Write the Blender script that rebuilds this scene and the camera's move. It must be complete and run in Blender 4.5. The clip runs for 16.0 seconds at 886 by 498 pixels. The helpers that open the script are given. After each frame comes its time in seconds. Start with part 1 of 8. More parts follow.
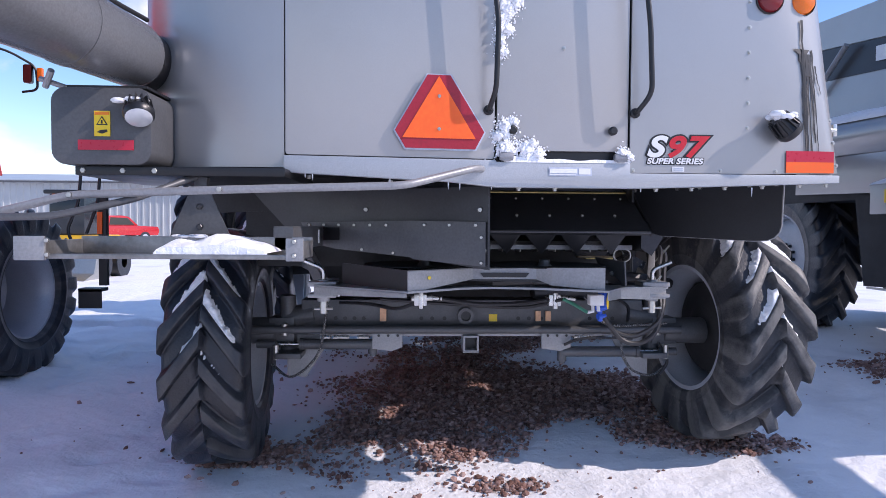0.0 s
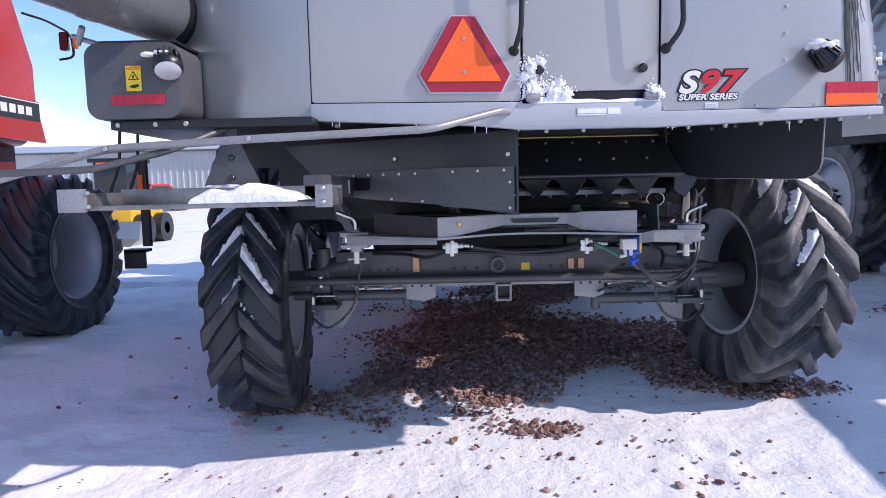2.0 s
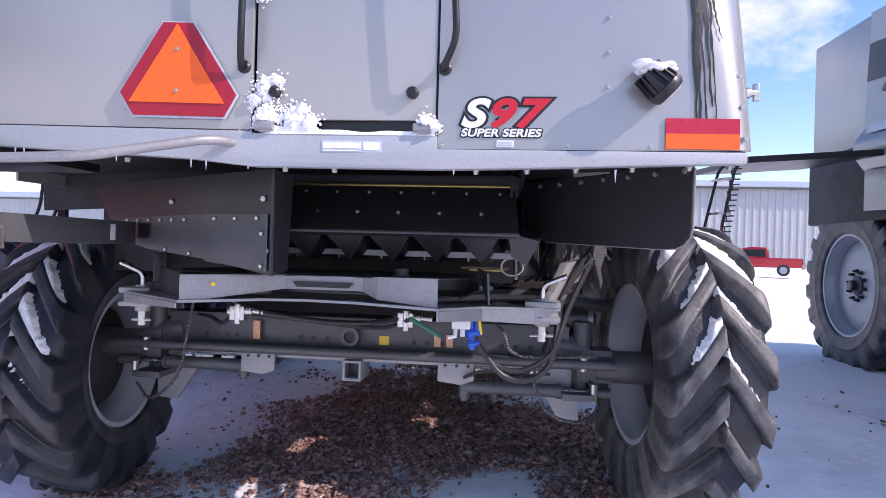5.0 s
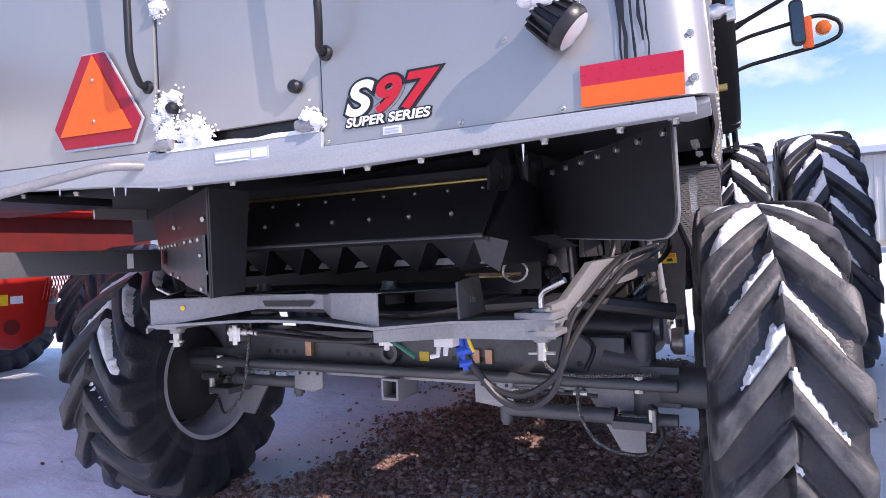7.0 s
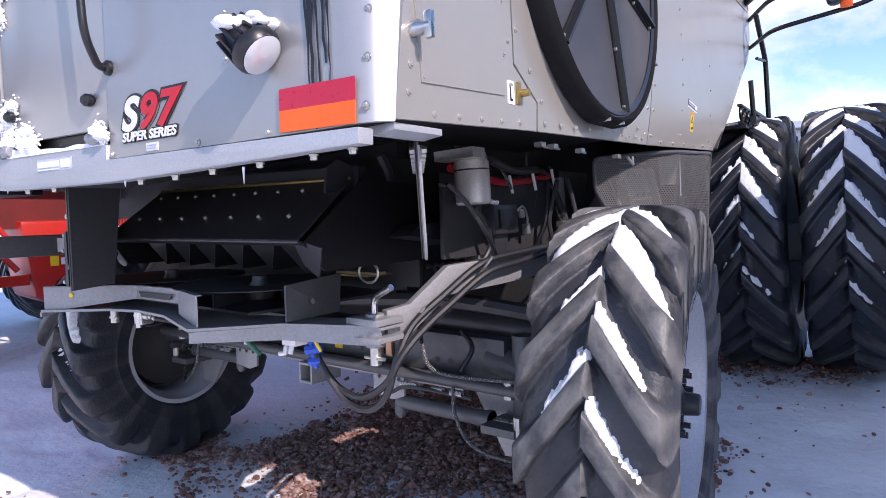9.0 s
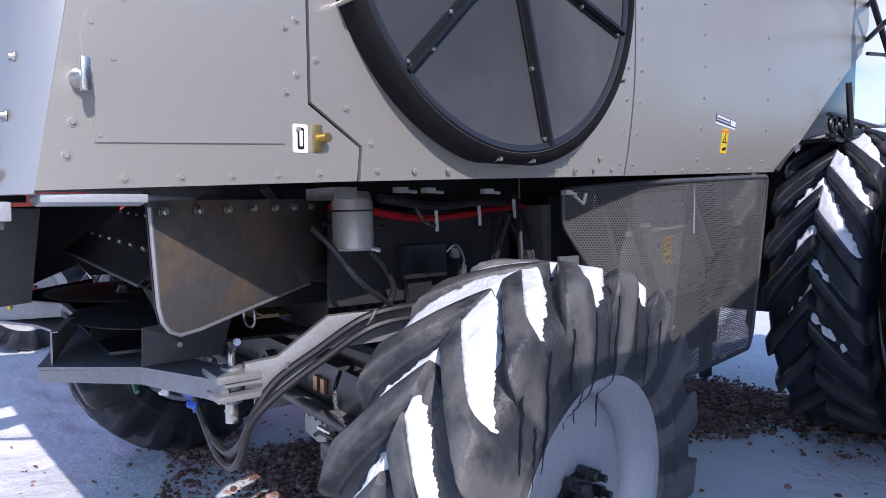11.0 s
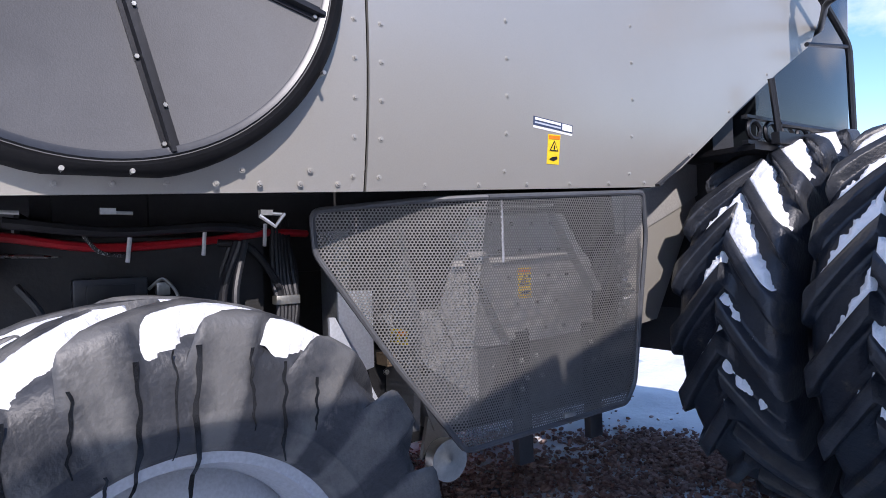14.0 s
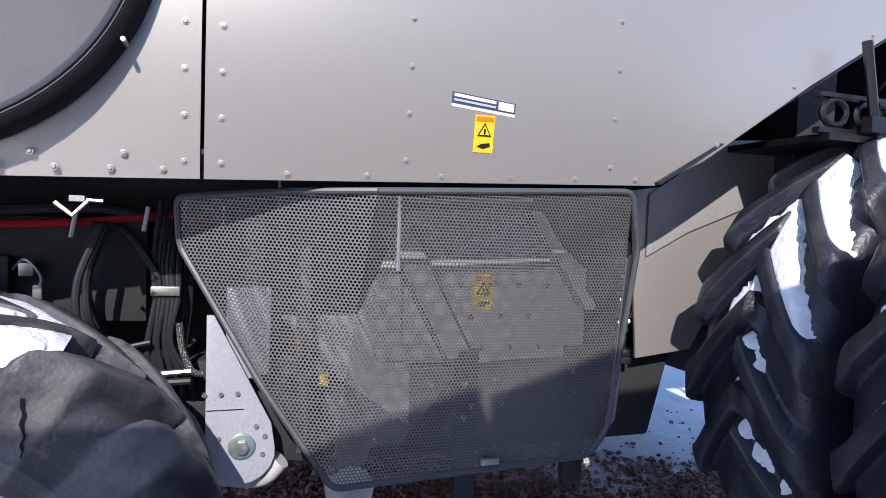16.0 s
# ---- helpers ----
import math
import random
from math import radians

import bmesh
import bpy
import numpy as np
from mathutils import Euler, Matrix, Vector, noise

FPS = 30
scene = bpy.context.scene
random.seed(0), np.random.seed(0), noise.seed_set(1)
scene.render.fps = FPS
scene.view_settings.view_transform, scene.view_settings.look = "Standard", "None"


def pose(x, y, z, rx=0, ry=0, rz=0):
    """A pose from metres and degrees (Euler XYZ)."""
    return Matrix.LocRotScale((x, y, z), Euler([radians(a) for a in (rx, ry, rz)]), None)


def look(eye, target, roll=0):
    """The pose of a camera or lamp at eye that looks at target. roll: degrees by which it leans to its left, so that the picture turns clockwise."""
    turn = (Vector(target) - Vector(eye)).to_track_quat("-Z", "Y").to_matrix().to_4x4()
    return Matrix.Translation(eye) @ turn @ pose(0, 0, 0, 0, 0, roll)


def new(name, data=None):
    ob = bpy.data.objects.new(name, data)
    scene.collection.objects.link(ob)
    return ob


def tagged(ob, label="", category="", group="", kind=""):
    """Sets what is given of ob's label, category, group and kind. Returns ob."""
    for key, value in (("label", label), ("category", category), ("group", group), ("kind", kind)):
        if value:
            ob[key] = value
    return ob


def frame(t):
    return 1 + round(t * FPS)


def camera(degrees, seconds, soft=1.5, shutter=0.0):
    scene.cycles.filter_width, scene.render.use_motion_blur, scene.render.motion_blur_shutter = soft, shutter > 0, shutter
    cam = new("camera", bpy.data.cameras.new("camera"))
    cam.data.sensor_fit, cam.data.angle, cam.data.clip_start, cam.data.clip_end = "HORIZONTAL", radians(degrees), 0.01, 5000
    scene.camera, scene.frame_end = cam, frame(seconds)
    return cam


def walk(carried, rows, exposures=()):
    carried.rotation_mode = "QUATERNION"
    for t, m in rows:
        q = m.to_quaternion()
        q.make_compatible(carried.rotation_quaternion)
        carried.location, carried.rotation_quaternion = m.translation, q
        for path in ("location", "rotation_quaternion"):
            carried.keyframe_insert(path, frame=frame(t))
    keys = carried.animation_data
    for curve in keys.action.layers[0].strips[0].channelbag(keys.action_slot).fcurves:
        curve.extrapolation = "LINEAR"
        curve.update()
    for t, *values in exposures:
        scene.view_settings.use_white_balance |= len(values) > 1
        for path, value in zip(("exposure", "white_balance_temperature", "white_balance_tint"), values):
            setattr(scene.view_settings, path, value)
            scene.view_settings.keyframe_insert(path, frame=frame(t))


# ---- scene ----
cam = camera(69.8, 16.0, soft=0.85)
PATH = [
    (0, (0.411, 0.050, 1.307), (0.497, 2.047, 1.237), 0.40),
    (0.5, (0.406, 0.076, 1.283), (0.522, 2.071, 1.204), 0.20),
    (1, (0.401, 0.075, 1.280), (0.591, 2.063, 1.177), 0.00),
    (1.5, (0.378, 0.053, 1.254), (0.452, 2.051, 1.229), -1.10),
    (2, (0.441, 0.028, 1.243), (0.412, 2.018, 1.049), -1.30),
    (2.5, (0.472, 0.090, 1.226), (0.434, 2.083, 1.065), -2.20),
    (3, (0.529, 0.362, 1.226), (0.654, 2.354, 1.105), -0.20),
    (3.5, (0.715, 0.492, 1.259), (1.097, 2.447, 1.079), -1.10),
    (3.7, (0.828, 0.525, 1.250), (1.120, 2.502, 1.182), -1.80),
    (5.8, (2.023, 0.933, 1.199), (1.454, 2.850, 1.199), 1.36),
    (6, (2.085, 0.983, 1.190), (1.398, 2.861, 1.160), 0.23),
    (6.5, (2.240, 1.219, 1.211), (1.294, 2.981, 1.171), 0.72),
    (7, (2.479, 1.377, 1.234), (1.558, 3.152, 1.244), -2.49),
    (7.5, (2.823, 1.453, 1.257), (1.790, 3.166, 1.265), 2.32),
    (8, (3.012, 1.611, 1.247), (1.978, 3.323, 1.247), 0.32),
    (8.5, (3.165, 1.769, 1.324), (2.218, 3.527, 1.209), -1.07),
    (8.7, (3.216, 1.822, 1.345), (2.174, 3.525, 1.228), -1.37),
    (10.8, (3.661, 2.729, 1.565), (2.109, 3.977, 1.392), 1.53),
    (11, (3.705, 2.802, 1.582), (2.162, 4.062, 1.410), 1.15),
    (11.5, (3.712, 2.968, 1.576), (2.137, 4.185, 1.767), 0.41),
    (12, (3.763, 3.189, 1.579), (2.381, 4.547, 2.074), 0.02),
    (12.5, (3.901, 3.414, 1.548), (2.502, 4.800, 1.901), -2.52),
    (13, (4.015, 3.589, 1.548), (2.432, 4.811, 1.546), 1.19),
    (13.5, (4.026, 3.819, 1.524), (2.356, 4.916, 1.434), 0.33),
    (14, (4.050, 4.053, 1.552), (2.354, 5.112, 1.487), 0.08),
    (14.5, (4.163, 4.355, 1.617), (2.310, 5.105, 1.552), 3.27),
    (15, (4.122, 4.602, 1.638), (2.241, 5.262, 1.477), 3.55),
    (15.5, (4.071, 4.854, 1.685), (2.202, 5.533, 1.471), 5.18),
    (16, (4.059, 5.074, 1.668), (2.140, 5.609, 1.493), 3.47),
]
walk(cam, [(t, look(eye, target, roll)) for t, eye, target, roll in PATH], [(0.0, 0.48, 6500, 24), (3.7, 0.58, 6550, 25), (5.8, 0.84, 6900, 30), (8.7, 0.80, 6700, 27), (10.8, 0.47, 6250, 21), (12.5, 0.42, 6000, 20), (13.2, 0.64, 6250, 20), (16.0, 0.94, 6350, 20)])

# ---- world, sun, exposure ----
SUN_WAY = Vector((0.84, -0.235, 0.66)).normalized()
world = bpy.data.worlds.new("sky")
scene.world = world
world.use_nodes = True
wn, wl = world.node_tree.nodes, world.node_tree.links
wn.clear()
w_out = wn.new("ShaderNodeOutputWorld")
w_bg = wn.new("ShaderNodeBackground")
w_sky = wn.new("ShaderNodeTexSky")
w_sky.sky_type = "NISHITA"
w_sky.sun_disc = False
w_sky.sun_elevation = math.asin(SUN_WAY.z)
w_sky.sun_rotation = math.atan2(SUN_WAY.x, SUN_WAY.y)
w_sky.altitude = 200
w_sky.air_density, w_sky.dust_density, w_sky.ozone_density = 1.0, 0.3, 2.0
w_co = wn.new("ShaderNodeTexCoord")
w_map = wn.new("ShaderNodeMapping")
w_map.inputs["Scale"].default_value = (1.0, 1.0, 1.7)
w_map.inputs["Location"].default_value = (3.1, 0.4, 0.2)
w_noise = wn.new("ShaderNodeTexNoise")
w_noise.inputs["Scale"].default_value = 2.6
w_noise.inputs["Detail"].default_value = 9
w_noise.inputs["Roughness"].default_value = 0.56
w_ramp = wn.new("ShaderNodeValToRGB")
w_ramp.color_ramp.elements[0].position = 0.54
w_ramp.color_ramp.elements[1].position = 0.68
w_sep = wn.new("ShaderNodeSeparateXYZ")
w_low = wn.new("ShaderNodeMapRange")
w_low.inputs["From Min"].default_value, w_low.inputs["From Max"].default_value = 0.02, 0.3
w_low.inputs["To Min"].default_value, w_low.inputs["To Max"].default_value = 0.14, -0.03
w_add = wn.new("ShaderNodeMath")
w_tone = wn.new("ShaderNodeTexNoise")
w_tone.inputs["Scale"].default_value = 5.0
w_tone.inputs["Detail"].default_value = 6
w_white = wn.new("ShaderNodeMixRGB")
w_white.inputs[1].default_value = (3.8, 4.1, 4.7, 1)
w_white.inputs[2].default_value = (6.4, 6.6, 7.0, 1)
w_mix = wn.new("ShaderNodeMixRGB")
wl.new(w_co.outputs["Generated"], w_map.inputs["Vector"])
wl.new(w_map.outputs["Vector"], w_noise.inputs["Vector"])
wl.new(w_map.outputs["Vector"], w_tone.inputs["Vector"])
wl.new(w_co.outputs["Generated"], w_sep.inputs[0])
wl.new(w_sep.outputs["Z"], w_low.inputs["Value"])
wl.new(w_noise.outputs["Fac"], w_add.inputs[0])
wl.new(w_low.outputs["Result"], w_add.inputs[1])
wl.new(w_add.outputs[0], w_ramp.inputs["Fac"])
wl.new(w_tone.outputs["Fac"], w_white.inputs[0])
wl.new(w_ramp.outputs["Color"], w_mix.inputs[0])
w_sat = wn.new("ShaderNodeHueSaturation")
w_sat.inputs["Saturation"].default_value = 1.2
wl.new(w_sky.outputs["Color"], w_sat.inputs["Color"])
wl.new(w_sat.outputs["Color"], w_mix.inputs[1])
wl.new(w_white.outputs[0], w_mix.inputs[2])
wl.new(w_mix.outputs[0], w_bg.inputs["Color"])
wl.new(w_bg.outputs[0], w_out.inputs["Surface"])
w_bg.inputs["Strength"].default_value = 0.15

sun = new("sun", bpy.data.lights.new("sun", "SUN"))
sun.data.energy, sun.data.angle, sun.data.color = 2.9, radians(0.5), (1.0, 0.95, 0.87)
sun.matrix_world = look(SUN_WAY * 60, (0, 0, 0))

# ---- materials ----
def material(name, colour, rough=0.5, metal=0.0, spots=0.25, scale=6.0, bump=0.0, bump_scale=60.0, second=None, coat=0.0, rough_vary=0.12, lo=0.35, hi=0.7, spec=0.5, speck=0.25):
    """A surface with variation at two scales, grain relief and uneven gloss."""
    m = bpy.data.materials.new(name)
    m.use_nodes = True
    n, l = m.node_tree.nodes, m.node_tree.links
    b = n["Principled BSDF"]
    co = n.new("ShaderNodeTexCoord")
    big = n.new("ShaderNodeTexNoise")
    big.inputs["Scale"].default_value, big.inputs["Detail"].default_value, big.inputs["Roughness"].default_value = scale, 6, 0.6
    fine = n.new("ShaderNodeTexNoise")
    fine.inputs["Scale"].default_value, fine.inputs["Detail"].default_value = bump_scale, 4
    l.new(co.outputs["Object"], big.inputs["Vector"])
    l.new(co.outputs["Object"], fine.inputs["Vector"])
    sharpen = n.new("ShaderNodeMapRange")
    sharpen.inputs["From Min"].default_value, sharpen.inputs["From Max"].default_value = lo, hi
    l.new(big.outputs["Fac"], sharpen.inputs["Value"])
    mix = n.new("ShaderNodeMixRGB")
    other = second or tuple(c * (1 - spots) for c in colour)
    mix.inputs[1].default_value, mix.inputs[2].default_value = (*colour, 1), (*other, 1)
    l.new(sharpen.outputs["Result"], mix.inputs[0])
    grain = n.new("ShaderNodeMixRGB")
    grain.blend_type, grain.inputs[0].default_value = "OVERLAY", speck
    l.new(mix.outputs[0], grain.inputs[1])
    l.new(fine.outputs["Fac"], grain.inputs[2])
    l.new(grain.outputs[0], b.inputs["Base Color"])
    r = n.new("ShaderNodeMapRange")
    r.inputs["To Min"].default_value, r.inputs["To Max"].default_value = max(0.03, rough - rough_vary), min(1.0, rough + rough_vary)
    l.new(big.outputs["Fac"], r.inputs["Value"])
    l.new(r.outputs["Result"], b.inputs["Roughness"])
    b.inputs["Metallic"].default_value = metal
    b.inputs["Coat Weight"].default_value = coat
    b.inputs["Coat Roughness"].default_value = 0.15
    b.inputs["Specular IOR Level"].default_value = spec
    if bump:
        bp = n.new("ShaderNodeBump")
        bp.inputs["Strength"].default_value, bp.inputs["Distance"].default_value = bump, 0.01
        l.new(fine.outputs["Fac"], bp.inputs["Height"])
        l.new(bp.outputs["Normal"], b.inputs["Normal"])
    return m


silver = material("silver_paint", (0.385, 0.383, 0.378), 0.32, 0.45, 0.07, 1.6, 0.006, 220, coat=0.1, rough_vary=0.05, speck=0.06)
silver_side = material("silver_side_paint", (0.41, 0.39, 0.35), 0.36, 0.45, 0.06, 1.2, 0.006, 220, coat=0.1, rough_vary=0.06, speck=0.06)
lip_paint = material("light_grey_paint", (0.42, 0.44, 0.46), 0.42, 0.3, 0.08, 3, 0.02, 200)
frame_grey = material("frame_grey_paint", (0.10, 0.102, 0.108), 0.42, 0.2, 0.2, 5, 0.05, 90)
light_frame = material("spreader_grey_paint", (0.30, 0.302, 0.31), 0.4, 0.25, 0.18, 5, 0.05, 90)
dark_plate = material("dark_grey_plate", (0.042, 0.043, 0.048), 0.32, 0.3, 0.25, 3, 0.03, 90)
black_paint = material("black_paint", (0.012, 0.012, 0.014), 0.38, 0.0, 0.2, 5, 0.05, 90)
black_rubber_sheet = material("black_rubber_sheet", (0.018, 0.019, 0.022), 0.62, 0.0, 0.2, 5, 0.1, 120)
# near-black for inner machinery, with the shade inside the machines painted in
dark_inside = material("dark_machinery_and_shade", (0.03, 0.03, 0.032), 0.7, 0.0, 0.3, 4, 0.1, 60)
def tyre_material(name, dark, scuffed, dirt, rough):
    """Rubber: dark in the grooves, scuffed and dusty on the raised lugs."""
    m = material(name, dark, rough, 0.0, 0.3, 3.0, 0.30, 70, second=tuple(c * 1.6 for c in dark), lo=0.42, hi=0.7)
    n, l = m.node_tree.nodes, m.node_tree.links
    b, co = n["Principled BSDF"], n["Texture Coordinate"]
    att = n.new("ShaderNodeAttribute")
    att.attribute_name = "wear"
    nz = n.new("ShaderNodeTexNoise")
    nz.inputs["Scale"].default_value, nz.inputs["Detail"].default_value, nz.inputs["Roughness"].default_value = 14, 9, 0.68
    l.new(co.outputs["Object"], nz.inputs["Vector"])
    add = n.new("ShaderNodeMath")
    add.operation = "MULTIPLY_ADD"
    add.inputs[1].default_value, add.inputs[2].default_value = 1.7, -0.85
    l.new(nz.outputs["Fac"], add.inputs[0])
    total = n.new("ShaderNodeMath")
    l.new(add.outputs[0], total.inputs[0])
    l.new(att.outputs["Fac"], total.inputs[1])
    ramp = n.new("ShaderNodeMapRange")
    ramp.inputs["From Min"].default_value, ramp.inputs["From Max"].default_value = 0.12, 0.85
    l.new(total.outputs[0], ramp.inputs["Value"])
    mix = n.new("ShaderNodeMixRGB")
    mix.inputs[2].default_value = (*scuffed, 1)
    l.new(b.inputs["Base Color"].links[0].from_socket, mix.inputs[1])
    l.new(ramp.outputs["Result"], mix.inputs[0])
    mud = n.new("ShaderNodeTexNoise")
    mud.inputs["Scale"].default_value, mud.inputs["Detail"].default_value, mud.inputs["Roughness"].default_value = 6.5, 10, 0.72
    l.new(co.outputs["Object"], mud.inputs["Vector"])
    pick = n.new("ShaderNodeMapRange")
    pick.inputs["From Min"].default_value, pick.inputs["From Max"].default_value, pick.inputs["To Max"].default_value = 0.60, 0.68, 0.75
    l.new(mud.outputs["Fac"], pick.inputs["Value"])
    last = n.new("ShaderNodeMixRGB")
    last.inputs[2].default_value = (*dirt, 1)
    l.new(mix.outputs[0], last.inputs[1])
    l.new(pick.outputs["Result"], last.inputs[0])
    l.new(last.outputs[0], b.inputs["Base Color"])
    return m


rubber = tyre_material("tyre_rubber", (0.012, 0.015, 0.022), (0.040, 0.042, 0.047), (0.085, 0.072, 0.056), 0.40)
# worn rubber, made paler for the rear wheel that stands in the sun
rubber_worn_lit = tyre_material("worn_lit_tyre_rubber", (0.027, 0.029, 0.034), (0.125, 0.123, 0.120), (0.15, 0.14, 0.125), 0.5)
rim_grey = material("wheel_grey_paint", (0.43, 0.455, 0.50), 0.40, 0.15, 0.12, 4, 0.03, 120)
rim_white = material("white_wheel_paint", (0.62, 0.63, 0.62), 0.4, 0.1, 0.15, 5, 0.03, 120)
steel = material("bright_steel", (0.62, 0.62, 0.60), 0.28, 1.0, 0.2, 30, 0.04, 160)
zinc = material("zinc_plated_steel", (0.55, 0.54, 0.50), 0.38, 0.9, 0.2, 40, 0.04, 160)
hose_black = material("black_hose", (0.022, 0.022, 0.025), 0.45, 0.0, 0.2, 20, 0.1, 200)
red_hose = material("red_hose", (0.42, 0.012, 0.02), 0.4, 0.0, 0.2, 20, 0.05, 200)
blue_plastic = material("blue_plastic", (0.02, 0.10, 0.55), 0.4, 0.0, 0.15, 20)
green_hose = material("green_hose", (0.02, 0.16, 0.10), 0.4, 0.0, 0.15, 20)
filter_white = material("filter_can_grey", (0.45, 0.43, 0.40), 0.35, 0.3, 0.12, 12, 0.02, 120)
smv_orange = material("fluorescent_orange", (0.98, 0.13, 0.012), 0.5, 0.0, 0.06, 8)
smv_red = material("dark_red_reflector", (0.40, 0.012, 0.03), 0.35, 0.0, 0.12, 120, second=(0.30, 0.008, 0.02))
tape_red = material("red_reflective_tape", (0.55, 0.015, 0.045), 0.3, 0.0, 0.12, 60)
tape_orange = material("orange_reflective_tape", (0.98, 0.13, 0.010), 0.4, 0.0, 0.08, 60)
lens_red = material("red_lamp_lens", (0.20, 0.006, 0.012), 0.12, 0.0, 0.2, 60)
lens_amber = material("amber_lamp_lens", (0.85, 0.17, 0.01), 0.2, 0.0, 0.2, 60)
decal_yellow = material("yellow_decal", (0.85, 0.58, 0.02), 0.35, 0.0, 0.06, 20)
decal_orange = material("orange_decal", (0.85, 0.22, 0.01), 0.35, 0.0, 0.06, 20)
decal_white = material("white_decal", (0.78, 0.78, 0.78), 0.4, 0.0, 0.06, 20)
decal_black = material("black_decal", (0.012, 0.012, 0.014), 0.4, 0.0, 0.1, 20)
decal_grey = material("pale_grey_decal", (0.50, 0.54, 0.62), 0.4, 0.1, 0.1, 20)
decal_navy = material("navy_decal", (0.05, 0.07, 0.13), 0.4, 0.0, 0.1, 20)
badge_red = material("red_badge", (0.60, 0.012, 0.025), 0.35, 0.0, 0.08, 20)
stripe_red = material("red_stripe", (0.55, 0.012, 0.03), 0.32, 0.0, 0.06, 12)
charcoal = material("charcoal_panel", (0.035, 0.037, 0.042), 0.32, 0.3, 0.15, 4)
letter_grey = material("dark_grey_lettering", (0.045, 0.046, 0.05), 0.4, 0.1, 0.1, 20)
disc_dark = material("dust_screen", (0.040, 0.041, 0.045), 0.55, 0.1, 0.3, 2.2, 0.05, 260, second=(0.075, 0.076, 0.08))
rust_paint = material("worn_flap_paint", (0.10, 0.095, 0.09), 0.5, 0.2, 0.3, 5, 0.1, 40, second=(0.17, 0.12, 0.08), lo=0.45, hi=0.62)
red_machine = material("red_machine_paint", (0.52, 0.022, 0.012), 0.32, 0.0, 0.2, 3, 0.02, 120, coat=0.2)
dark_red = material("dark_red_parts", (0.16, 0.015, 0.012), 0.5, 0.0, 0.3, 5, 0.05, 90)
yellow_machine = material("yellow_machine_paint", (0.75, 0.42, 0.02), 0.4, 0.0, 0.15, 5)
car_red = material("red_car_paint", (0.50, 0.012, 0.018), 0.25, 0.1, 0.1, 4, coat=0.5)
car_grey = material("grey_car_paint", (0.16, 0.165, 0.18), 0.3, 0.4, 0.1, 4, coat=0.4)
car_white = material("silver_car_paint", (0.55, 0.56, 0.57), 0.3, 0.3, 0.1, 4, coat=0.4)
dark_glass = material("dark_window_glass", (0.02, 0.025, 0.03), 0.08, 0.0, 0.1, 4)
ring_black = material("ring_black", (0.010, 0.010, 0.011), 0.6, 0.0, 0.3, 6, 0.1, 60, spec=0.12)
mirror_glass = material("mirror_glass", (0.10, 0.11, 0.11), 0.04, 1.0, 0.05, 4, rough_vary=0.01)
metal_wall = material("white_metal_cladding", (0.44, 0.46, 0.47), 0.45, 0.1, 0.1, 0.4, 0.03, 30)
metal_roof = material("pale_metal_roofing", (0.55, 0.57, 0.58), 0.4, 0.3, 0.1, 0.4)
wood = material("weathered_wood", (0.30, 0.22, 0.14), 0.7, 0.0, 0.4, 8, 0.2, 60)
brass = material("yellow_passivated_steel", (0.55, 0.42, 0.16), 0.35, 0.9, 0.3, 20, 0.03, 120)
copper = material("copper_tape", (0.52, 0.30, 0.18), 0.4, 0.6, 0.2, 20)


def snow_material(name, colour, second):
    m = material(name, colour, 0.62, 0.0, 0.0, 2.0, 0.0, 40, second=second, lo=0.45, hi=0.75, spec=0.35)
    n, l = m.node_tree.nodes, m.node_tree.links
    b = n["Principled BSDF"]
    co = n["Texture Coordinate"]
    a = n.new("ShaderNodeTexNoise")
    a.inputs["Scale"].default_value, a.inputs["Detail"].default_value, a.inputs["Roughness"].default_value = 9, 8, 0.62
    l.new(co.outputs["Object"], a.inputs["Vector"])
    bp = n.new("ShaderNodeBump")
    bp.inputs["Strength"].default_value, bp.inputs["Distance"].default_value = 0.7, 0.04
    l.new(a.outputs["Fac"], bp.inputs["Height"])
    l.new(bp.outputs["Normal"], b.inputs["Normal"])
    return m


snow = snow_material("snow", (0.90, 0.91, 0.93), (0.86, 0.87, 0.90))
stone_brown = material("red_brown_gravel", (0.33, 0.175, 0.135), 0.8, 0.0, 0.4, 30, 0.4, 120, second=(0.17, 0.088, 0.075))
# every stone takes its own tone
_n, _l = stone_brown.node_tree.nodes, stone_brown.node_tree.links
_geo = _n.new("ShaderNodeNewGeometry")
_hsv = _n.new("ShaderNodeHueSaturation")
_val = _n.new("ShaderNodeMapRange")
_val.inputs["To Min"].default_value, _val.inputs["To Max"].default_value = 0.5, 1.7
_sat = _n.new("ShaderNodeMapRange")
_sat.inputs["To Min"].default_value, _sat.inputs["To Max"].default_value = 1.15, 0.6
_l.new(_geo.outputs["Random Per Island"], _val.inputs["Value"])
_l.new(_geo.outputs["Random Per Island"], _sat.inputs["Value"])
_l.new(_val.outputs["Result"], _hsv.inputs["Value"])
_l.new(_sat.outputs["Result"], _hsv.inputs["Saturation"])
_src = _n["Principled BSDF"].inputs["Base Color"].links[0].from_socket
_l.new(_src, _hsv.inputs["Color"])
_l.new(_hsv.outputs["Color"], _n["Principled BSDF"].inputs["Base Color"])


